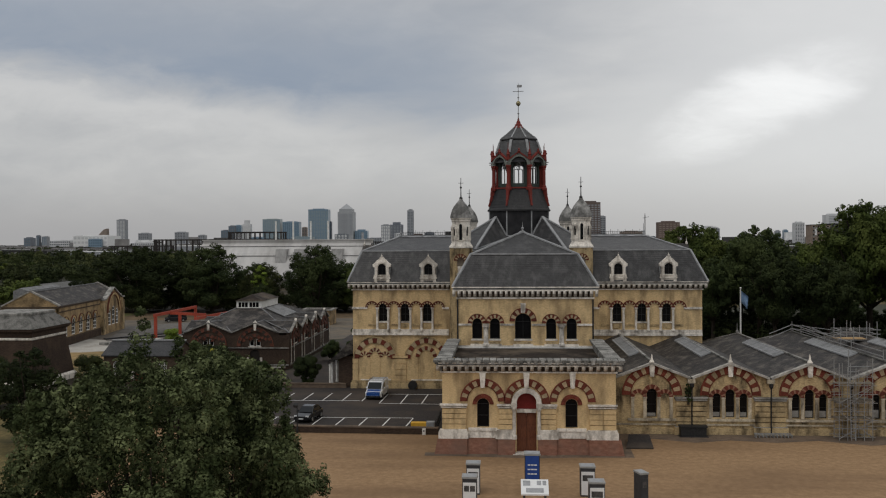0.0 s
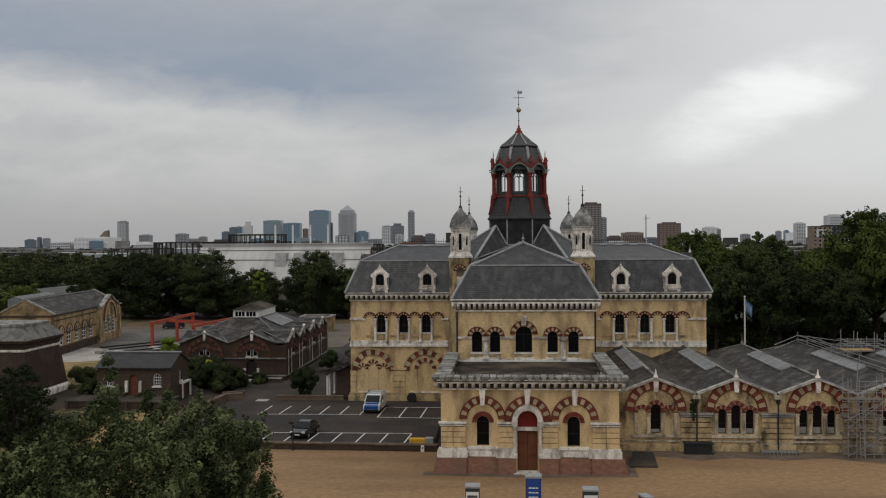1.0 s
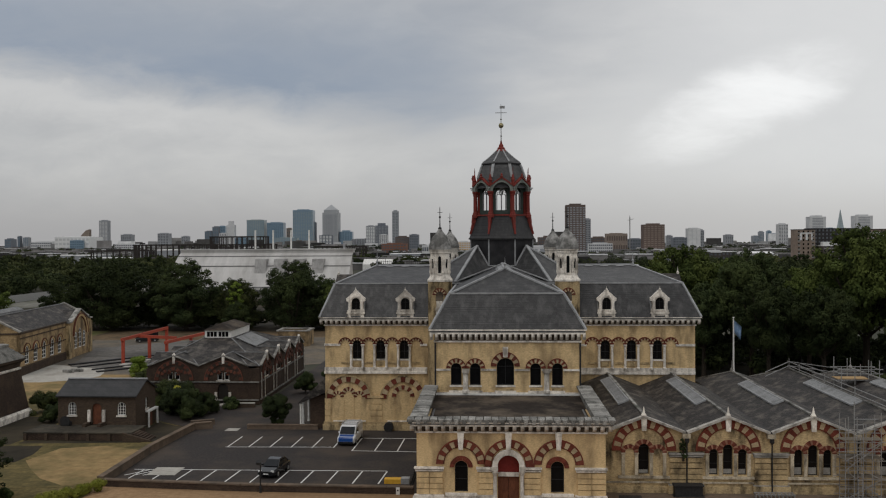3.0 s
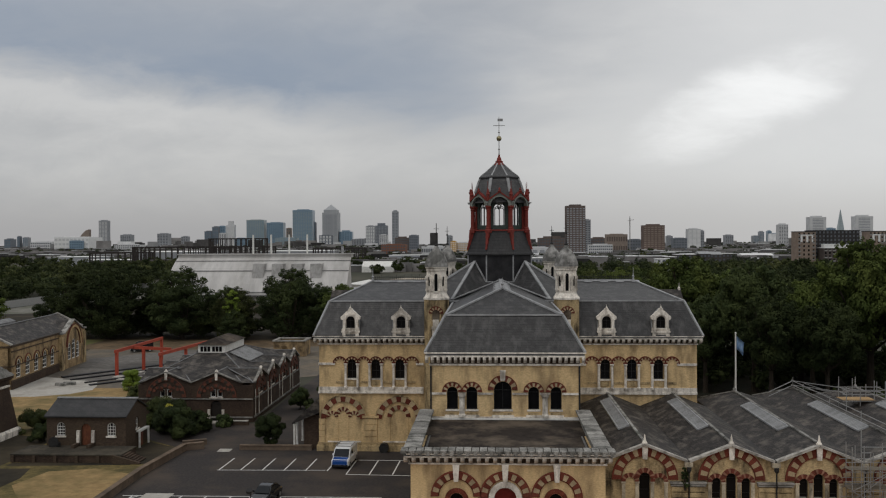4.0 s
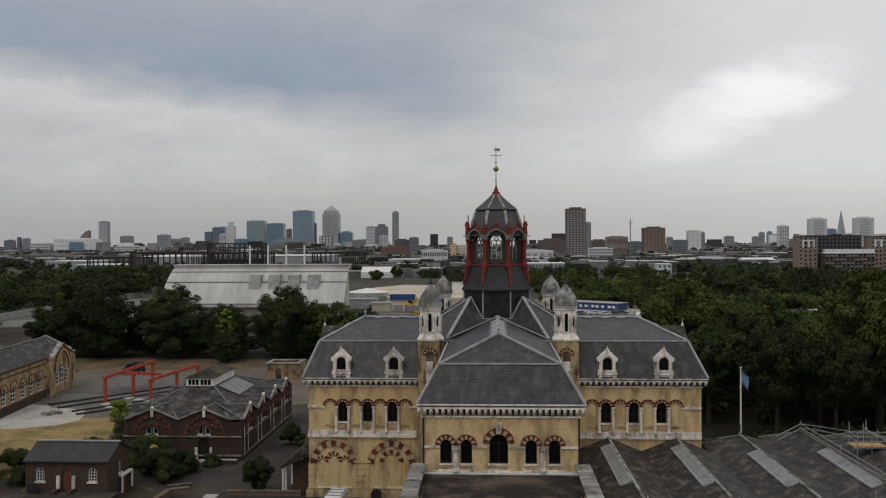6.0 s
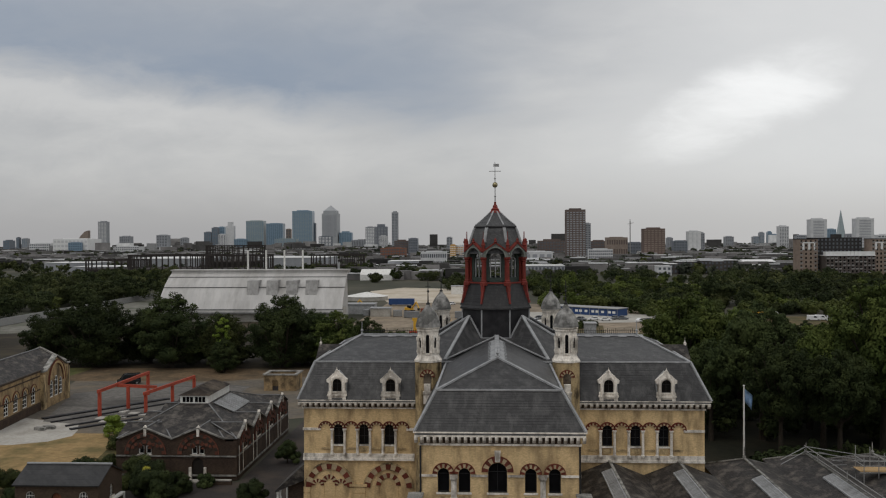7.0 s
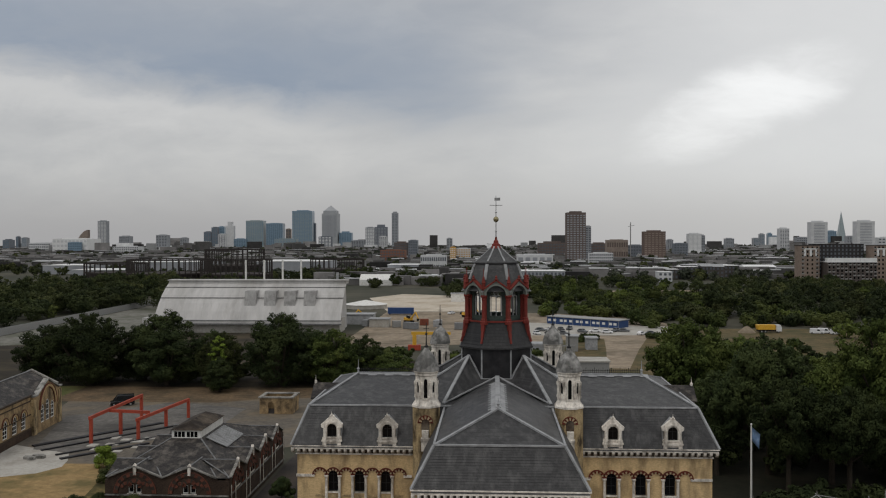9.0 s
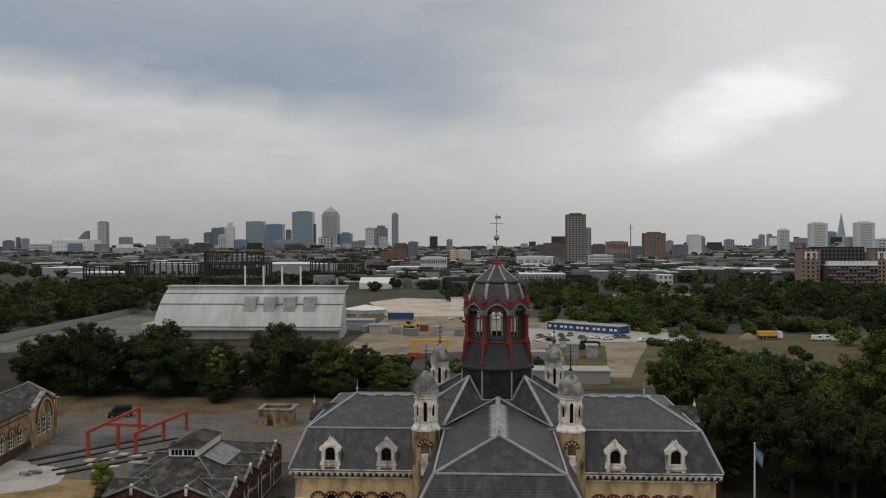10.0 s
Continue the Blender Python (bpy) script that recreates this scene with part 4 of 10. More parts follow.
for i in range(26):
    y = -23.2 + i * 0.6
    d = 0.95 if i % 2 else 0.7
    for s in (-1, 1):
        k = (19.6 - 17.15) / 5.7
        bm.faces.new([bm.verts.new(p) for p in ((0.1, y, 19.67), (0.1, y + 0.6, 19.67), (0.1 + s * d, y + 0.6, 19.67 - d * k), (0.1 + s * d, y, 19.67 - d * k))])
bmesh.ops.remove_doubles(bm, verts=bm.verts, dist=1e-3)
part("ridge_flashing", bm, LEAD, n_roof)
part("finial", turned(bmesh.new(), [(0.14, 19.6), (0.1, 19.9), (0.2, 20.05), (0.05, 20.2), (0, 20.8)], 8, (0.1, -23.4)), LEAD, n_roof)

# porch block with its entrance
PL, PR, YP = -7.4, 7.75, -46.0
ACX = (-3.83, 0.0, 4.0)
bm = bmesh.new()
wall(bm, PL, PR, 0, 7.1, YP, YP + 0.7, [(-3.8, 1.06, 2.25, 4.27, True), (0.0, 1.72, 0, 4.45, True), (3.92, 1.06, 2.25, 4.27, True)])
box(bm, PL, PL + 0.6, YP + 0.7, YN, 0, 7.1)
box(bm, PR - 0.6, PR, YP + 0.7, YN, 0, 7.1)
p_wall = part("porch_wall", bm, BRICK, station)
for c in (-3.8, 3.92):
    window(p_wall, c, 1.06, 2.25, 4.27, YP + 0.3, bars=(0, 2), frame_mat=IRON)
    arch_ring(p_wall, c, 4.27, 0.56, 0.93, YP - 0.07, YP + 0.05, 9, (RED_BRICK,))
for c in ACX:
    arch_ring(p_wall, c, 4.55, 1.42, 1.9, YP - 0.16, YP + 0.05, 15, RW)
    label_course(p_wall, c, 4.55, 1.9, YP - 0.2, YP + 0.05, RED_BRICK, t=0.1)
    label_course(p_wall, c, 4.55, 1.34, YP - 0.1, YP + 0.05, RED_BRICK, t=0.08)
bm = bmesh.new()
for c in ACX:
    slab(bm, [(c - 0.17, 5.75), (c + 0.17, 5.75), (c + 0.27, 7.1), (c - 0.27, 7.1)], YP - 0.3, YP + 0.05)
for a, b in ((PL, -5.3), (-2.4, -1.25), (1.25, 2.55), (5.5, PR)):
    box(bm, a - 0.12, b + 0.06, YP - 0.26, YP + 0.05, 3.98, 4.1)
    box(bm, a - 0.2, b + 0.12, YP - 0.36, YP + 0.05, 4.18, 4.32)
    slab(bm, [(a - 0.32, 1.3), (b + 0.2, 1.3), (b + 0.2, 1.85), (b + 0.08, 2.1), (a - 0.18, 2.1), (a - 0.32, 1.85)], YP - 0.42, YP + 0.05)
for a, b in ((-5.1, -2.55), (2.65, 5.2)):
    box(bm, a, b, YP - 0.2, YP + 0.05, 1.98, 2.22)
    box(bm, a, b, YP - 0.12, YP + 0.05, 1.35, 1.98)
each("dressing_stone", bm, STONE, p_wall)
each("spring_band", boxes(*[(a, b, YP - 0.14, YP + 0.05, 4.36, 4.62) for a, b in ((-1.93, -1.36), (1.36, 2.1))]), RED_BRICK, p_wall)
bm = bmesh.new()
for a, b in ((PL, -5.3), (-2.4, -1.25), (1.25, 2.55), (5.5, PR)):
    for k in range(4):
        z = 2.12 + k * 0.46
        if b - a > 1.6:
            box(bm, a, (a + b) / 2 - 0.03, YP - 0.2, YP + 0.05, z, z + 0.4)
            box(bm, (a + b) / 2 + 0.03, b, YP - 0.2, YP + 0.05, z, z + 0.4)
        else:
            box(bm, a, b, YP - 0.2, YP + 0.05, z, z + 0.4)
each("rusticated_block", bm, BRICK, p_wall)
bm = bmesh.new()
for a, b, d in ((PL - 0.4, -5.2, 0.5), (-5.2, -2.5, 0.28), (-2.5, -1.0, 0.5), (1.0, 2.6, 0.5), (2.6, 5.4, 0.28), (5.4, PR + 0.4, 0.5)):
    o = 0.25
    hull(bm, [(a - (o if a < PL else 0), YP - d - o, 0), (b + (o if b > PR else 0), YP - d - o, 0), (a, YP - d, 1.3), (b, YP - d, 1.3),
              (a - (o if a < PL else 0), YP + 0.05, 0), (b + (o if b > PR else 0), YP + 0.05, 0), (a, YP + 0.05, 1.3), (b, YP + 0.05, 1.3)])
each("plinth", bm, RED_STONE, p_wall)
# doorway
bm = bmesh.new()
for i in range(12):
    a, b = math.pi - math.pi * i / 12, math.pi - math.pi * (i + 1) / 12
    slab(bm, [(q * math.cos(g), 4.45 + q * math.sin(g)) for q, g in ((0.87, a), (1.3, a), (1.3, b), (0.87, b))], YP - 0.3, YP + 0.3)
for s in (-1, 1):
    turned(bm, [(0.24, 1.3), (0.24, 1.6), (0.17, 1.7), (0.15, 3.7), (0.25, 3.95), (0.25, 4.1)], 8, (s * 1.08, YP - 0.28))
    box(bm, s * 1.1 - 0.25, s * 1.1 + 0.25, YP - 0.5, YP + 0.05, 4.1, 4.45)
box(bm, -1.3, 1.3, YP + 0.02, YP + 0.25, 3.55, 3.85)
part("door_surround", bm, STONE, p_wall)
door = part("door", boxes((-0.86, -0.01, YP + 0.28, YP + 0.4, 0.05, 3.55), (0.01, 0.86, YP + 0.28, YP + 0.4, 0.05, 3.55)), DOOR_WOOD, p_wall, "tall red-brown panelled double door")
bm = bmesh.new()
for s in (-1, 1):
    for z0, z1 in ((0.3, 1.2), (1.4, 2.3), (2.5, 3.4)):
        x0, x1 = sorted((s * 0.12, s * 0.74))
        box(bm, x0, x1, YP + 0.25, YP + 0.29, z0, z1)
each("door_panel", bm, DOOR_WOOD, door)
bm = bmesh.new()
slab(bm, [(-0.86, 3.85), (0.86, 3.85)] + arc(0, 4.45, 0.86, 12, 0, 180), YP + 0.28, YP + 0.36)
part("fanlight", bm, FAN_RED, p_wall, "dark red fanlight panel")
part("doorstep", boxes((-1.2, 1.2, YP - 0.75, YP + 0.3, 0, 0.1)), STONE, p_wall)
# parapet
cornice(station, PL, PR, YP, 7.05, step=0.62, depth=0.5, h=0.95)
coping = part("parapet_wall", boxes((PL, PR, YP + 0.05, YP + 0.5, 7.1, 8.0), (PL - 0.3, PL + 0.45, YP + 0.5, YN, 7.1, 8.0), (PR - 0.45, PR + 0.3, YP + 0.5, YN, 7.1, 8.0)), STONE_GREY, station)
bm = bmesh.new()
n = 27
rs0 = random.Random(4)
for i in range(n):
    x, w = PL - 0.45 + (PR - PL + 0.9) * i / (n - 1), 0.285
    h = rs0.uniform(0, 0.05)
    hull(bm, [(x + s * w * k, YP + a, z + h) for s in (-1, 1) for a, z, k in ((-0.62, 8.0, 1), (0.75, 8.0, 1), (-0.62, 8.2, 1), (0.75, 8.2, 1), (-0.15, 8.29, 0.92), (0.3, 8.29, 0.92))])
    box(bm, x - 0.15, x + 0.15, YP - 0.8, YP - 0.63, 7.9, 8.26)
for xa, xb in ((PL - 0.62, PL + 0.75), (PR - 0.75, PR + 0.62)):
    for i in range(22):
        y0 = YP + 0.78 + (YN - YP - 0.8) * i / 22
        h = rs0.uniform(0, 0.04)
        hull(bm, [(x, y, z + h) for y in (y0, y0 + 0.70) for x, z in ((xa, 8.0), (xb, 8.0), (xa, 8.18), (xb, 8.18), ((xa + xb) / 2, 8.22))])
each("coping_stone", bm, STONE_GREY, coping)
part("porch_roof", hull(bmesh.new(), [(x, y, z) for x in (PL + 0.45, PR - 0.45) for y, z in ((YP + 0.5, 6.7), (YP + 0.5, 6.9), (YN, 6.7), (YN, 7.24))]), FELT, station, "low-pitched brown felt porch roof")
each("roof_kerb", boxes((PL + 0.75, PL + 0.9, YP + 0.75, YN - 0.02, 6.85, 7.1), (PR - 0.9, PR - 0.75, YP + 0.75, YN - 0.02, 6.85, 7.1)), LEAD_DULL, station)

# central lantern tower
tower = bmesh.new()
A = 1 / math.cos(math.pi / 8)
turned(tower, [(4.0 * A, 15.5), (4.0 * A, 22.75)], 8)
tw = part("tower_drum", tower, LEAD_DARK, station, "dark lead-clad octagonal drum")
bm = bmesh.new()
for i in range(8):
    a = math.pi / 8 + i * math.pi / 4
    turned(bm, [(0.10, 15.6), (0.10, 22.7)], 6, (4.02 * A * math.cos(a), 4.02 * A * math.sin(a)))
each("drum_roll", bm, LEAD, tw)
prof = [(4.3 * A, 22.68), (4.3 * A, 22.86)]
for k in range(9):
    z0, z1 = 22.86 + 0.34 * k, 22.86 + 0.34 * (k + 1)
    r0 = 3.36 + 0.86 * (1 - k / 9) ** 1.35
    r1 = 3.36 + 0.86 * (1 - (k + 1) / 9) ** 1.35
    prof += [(r0 * A, z0), (r1 * A - 0.02, z1), (r1 * A - 0.07, z1)]
bm = turned(bmesh.new(), prof, 8)
part("tower_skirt", bm, SLATE_DARK, station, "stepped slate skirt under the lantern")
bm = bmesh.new()
for i in range(8):
    a = math.pi / 8 + i * math.pi / 4
    c, s = math.cos(a), math.sin(a)
    pr = [(4.08, 23.35), (3.86, 24.0), (3.66, 24.8), (3.55, 25.75)]
    for k, ((r0, z0), (r1, z1)) in enumerate(zip(pr, pr[1:])):
        strip(bm, (r0 * A * c, r0 * A * s, z0), (r1 * A * c, r1 * A * s, z1 + 0.05), 0.2 + 0.09 * k, 0.26 + 0.1 * k)
each("buttress", bm, RED_PAINT, station, "red painted buttress")
cols, inner = bmesh.new(), bmesh.new()
for i in range(8):
    a = math.pi / 8 + i * math.pi / 4
    turned(cols, [(0.46, 25.5), (0.46, 25.85), (0.36, 25.95), (0.36, 26.1), (0.27, 26.2), (0.25, 28.3), (0.33, 28.4), (0.27, 28.5), (0.4, 28.7), (0.4, 28.9)], 8, (3.42 * A * math.cos(a), 3.42 * A * math.sin(a)))
    turned(inner, [(0.22, 25.9), (0.17, 26.1), (0.15, 28.4), (0.22, 28.6), (0.22, 28.8)], 6, (2.98 * A * math.cos(a), 2.98 * A * math.sin(a)))
each("lantern_column", cols, RED_PAINT, station, "red painted iron column")
each("inner_shaft", inner, RED_PAINT, station, "slim red painted shaft behind the column")
turn8 = [Matrix.Rotation(i * math.pi / 4, 4, "Z") for i in range(8)]
lant, red, trac, dark = bmesh.new(), bmesh.new(), bmesh.new(), bmesh.new()
for R in turn8:
    q = bmesh.new()
    h = 3.62 * math.tan(math.pi / 8)
    slab(q, [(-h, 28.86), (-h, 29.5), (0, 30.5), (h, 29.5), (h, 28.86), (1.12, 28.86)] + arc(0, 28.86, 1.12, 12, 0, 180)[1:], -3.7, -3.34)
    for s in range(12):
        a, b = math.pi - math.pi * s / 12, math.pi - math.pi * (s + 1) / 12
        slab(q, [(u * math.cos(g), 28.86 + u * math.sin(g)) for u, g in ((1.13, a), (1.3, a), (1.3, b), (1.13, b))], -3.8, -3.7)
    q.transform(R)
    me = bpy.data.meshes.new("x"); q.to_mesh(me); q.free(); lant.from_mesh(me); bpy.data.meshes.remove(me)
    q = bmesh.new()
    for s in (-1, 1):
        strip(q, (s * (h + 0.02), -3.6, 29.55), (0, -3.6, 30.62), 0.46, 0.17)
    turned(q, [(0.15, 30.5), (0.24, 30.72), (0.12, 30.86), (0.16, 30.98), (0, 31.2)], 6, (0, -3.72))
    q.transform(R)
    me = bpy.data.meshes.new("x"); q.to_mesh(me); q.free(); red.from_mesh(me); bpy.data.meshes.remove(me)
    q = bmesh.new()
    for x in (-0.6, 0.0, 0.6):
        strip(q, (x, -2.75, 26.1), (x, -2.75, 28.7), 0.1, 0.12)
    for s in (-0.3, 0.3):
        for i in range(6):
            a, b = math.pi * i / 6, math.pi * (i + 1) / 6
            strip(q, (s + 0.3 * math.cos(a), -2.75, 28.5 + 0.3 * math.sin(a)), (s + 0.3 * math.cos(b), -2.75, 28.5 + 0.3 * math.sin(b)), 0.08, 0.1)
    for i in range(8):
        a, b = math.tau * i / 8, math.tau * (i + 1) / 8
        strip(q, (0.24 * math.cos(a), -2.75, 29.0 + 0.24 * math.sin(a)), (0.24 * math.cos(b), -2.75, 29.0 + 0.24 * math.sin(b)), 0.07, 0.1)
    q.transform(R)
    me = bpy.data.meshes.new("x"); q.to_mesh(me); q.free(); trac.from_mesh(me); bpy.data.meshes.remove(me)
    q = bmesh.new()
    h2 = 2.85 * math.tan(math.pi / 8)
    for s in (-1, 1):
        x0, x1 = sorted((s * 0.72, s * h2))
        box(q, x0, x1, -2.9, -2.6, 26.0, 29.6)
    box(q, -0.72, 0.72, -2.9, -2.6, 25.8, 26.45)
    # the deep soffit behind the gable
    for k in range(10):
        a, b = math.pi - math.pi * k / 10, math.pi - math.pi * (k + 1) / 10
        slab(q, [(u * math.cos(g), 28.86 + u * math.sin(g)) for u, g in ((1.13, a), (1.24, a), (1.24, b), (1.13, b))], -3.34, -2.9)
    slab(q, [(-0.72, 29.6), (-0.72, 28.7)] + arc(0, 28.7, 0.72, 8)[1:-1] + [(0.72, 28.7), (0.72, 29.6)], -2.9, -2.6)
    q.transform(R)
    bmesh.ops.remove_doubles(q, verts=q.verts, dist=1e-4)
    me = bpy.data.meshes.new("x"); q.to_mesh(me); q.free(); dark.from_mesh(me); bpy.data.meshes.remove(me)
each("lantern_gable", lant, GREEN_COPPER, station, "grey-green arched gable")
each("gable_coping", red, RED_PAINT, station, "red painted gable coping")
part("lantern_tracery", trac, LEAD, station, "pale iron window tracery")
each("lantern_frame", dark, GREEN_DARK, station)
part("lantern_sill", turned(bmesh.new(), [(3.5 * A, 25.72), (3.5 * A, 25.9), (2.5 * A, 25.92)], 8), RED_PAINT, station)
part("lantern_floor", turned(bmesh.new(), [(3.3 * A, 25.6), (3.3 * A, 25.8)], 8), LEAD_DARK, station)
bm = turned(bmesh.new(), [(3.6 * A, 29.3), (3.45 * A, 29.5), (3.12 * A, 30.6), (2.66 * A, 32.0), (2.42 * A, 32.5)], 8)
tr = part("tower_roof", bm, SLATE_HIPS, station)
bm = turned(bmesh.new(), [(2.42 * A, 32.45), (2.56 * A, 32.52), (2.56 * A, 32.62), (2.44 * A, 32.72), (1.7 * A, 33.3), (0.95 * A, 34.0), (0.38, 34.6)], 8)
part("tower_cap", bm, SLATE_HIPS, tr)
part("cap_eave", turned(bmesh.new(), [(2.5 * A, 32.42), (2.6 * A, 32.46), (2.6 * A, 32.54), (2.5 * A, 32.58)], 8), LEAD_DARK, tr)
bm = bmesh.new()
for i in range(8):
    a = math.pi / 8 + i * math.pi / 4
    c, s = math.cos(a), math.sin(a)
    pr = [(3.12, 30.6), (2.66, 32.0), (2.42, 32.5)]
    for (r0, z0), (r1, z1) in zip(pr, pr[1:]):
        strip(bm, (r0 * A * c, r0 * A * s, z0 + 0.05), (r1 * A * c, r1 * A * s, z1 + 0.05), 0.36, 0.14)
    pr = [(2.4, 32.75), (1.7, 33.3), (0.95, 34.0), (0.5, 34.45)]
    for (r0, z0), (r1, z1) in zip(pr, pr[1:]):
        strip(bm, (r0 * A * c, r0 * A * s, z0 + 0.02), (r1 * A * c, r1 * A * s, z1 + 0.02), 0.17, 0.08)
each("lead_rib", bm, LEAD, tr)
bm = bmesh.new()
for i in range(8):
    a = math.pi / 8 + i * math.pi / 4
    turned(bm, [(0.22, 29.4), (0.22, 30.2), (0.3, 30.3), (0.22, 30.45), (0.12, 30.95), (0.04, 31.1), (0.03, 31.9), (0, 32.0)], 6, (3.5 * A * math.cos(a), 3.5 * A * math.sin(a)))
each("pinnacle", bm, RED_PAINT, station)
bm = bmesh.new()
for i in range(8):
    a = math.pi / 8 + i * math.pi / 4
    strip(bm, (3.3 * A * math.cos(a), 3.3 * A * math.sin(a), 29.35), (4.05 * A * math.cos(a), 4.05 * A * math.sin(a), 29.3), 0.12, 0.14)
each("gargoyle_spout", bm, LEAD, station)
bm = turned(bmesh.new(), [(0.82, 34.12), (0.74, 34.3), (0.5, 34.6), (0.55, 34.7), (0.34, 34.85), (0.3, 35.1), (0.16, 35.3), (0.12, 35.6)], 8)
part("crown", bm, RED_PAINT, station)
bm = turned(bmesh.new(), [(0.09, 35.4), (0.07, 36.2), (0.16, 36.3), (0.06, 36.4), (0.055, 38.4), (0.16, 38.5), (0.05, 38.6), (0.035, 40.4), (0, 40.6)], 8)
strip(bm, (-0.75, 0, 39.35), (0.75, 0, 39.35), 0.07, 0.07)
strip(bm, (0, -0.6, 39.35), (0, 0.6, 39.35), 0.07, 0.07)
box(bm, -0.18, 0.5, -0.02, 0.02, 39.9, 40.25)
part("weather_vane", bm, LEAD, station)
bm = turned(bmesh.new(), [(0, 37.3), (0.22, 37.4), (0.34, 37.6), (0.34, 37.75), (0.22, 37.95), (0, 38.05)], 10)
part("orb", bm, GILT, station, "gilded orb", smooth=True)

# pointed broach roofs on the four corners of the drum
for sx, sy in ((-1, -1), (1, -1), (-1, 1), (1, 1)):
    bm = bmesh.new()
    ox = 0.1 if sx > 0 else 0.0
    apex = (sx * 3.15, sy * 2.95, 21.85)
    base = [(sx * 1.66, sy * 4.06, 19.2), (ox + sx * 5.75, sy * 9.8, 17.5), (ox + sx * 8.8, sy * 5.2, 18.4), (sx * 4.06, sy * 1.66, 19.2)]
    va = bm.verts.new(apex)
    vb = [bm.verts.new(p) for p in base]
    low = [bm.verts.new((p[0], p[1], 16.9)) for p in base]
    mid = bm.verts.new((sx * 1.2, sy * 1.2, 16.9))
    top = bm.verts.new((sx * 1.2, sy * 1.2, 21.0))
    for i in range(3):
        bm.faces.new((va, vb[i], vb[i + 1]))
        bm.faces.new((vb[i], low[i], low[i + 1], vb[i + 1]))
    bm.faces.new((vb[0], va, top, mid, low[0]))
    bm.faces.new((va, vb[3], low[3], mid, top))
    bm.faces.new(low + [mid])
    br = part("broach_roof", bm, SLATE, station)
    l = bmesh.new()
    for p, w in ((base[0], 0.2), (base[1], 0.34), (base[2], 0.3)):
        strip(l, Vector(apex) + Vector((0, 0, 0.05)), Vector(p) + Vector((0, 0, 0.05)), w, 0.16)
    strip(l, (ox + sx * 0.1, sy * 4.2, 19.55), Vector(base[1]) + Vector((0, 0, 0.04)), 0.16, 0.12)
    q = bmesh.new()
    q.faces.new([q.verts.new(p) for p in (base[0], (ox + sx * 0.05, sy * 4.2, 19.5), base[1])])
    q.faces.new([q.verts.new(p) for p in (base[3], (sx * 4.2, sy * 0.05, 19.3), base[2])])
    each("valley_slope", q, SLATE, br)
    each("lead_roll", l, LEAD, br)
each("drum_flashing", strip(bmesh.new(), (-1.75, -4.06, 19.3), (1.75, -4.06, 19.3), 0.2, 0.2), LEAD, tw)
# roof over the crossing
bm = bmesh.new()
hull(bm, [(x, y, 17.0) for x in (-7.6, 7.6) for y in (-8.6, 8.6)] + [(x, y, 19.4) for x in (-4, 4) for y in (-4, 4)])
part("crossing_roof", bm, SLATE, station)


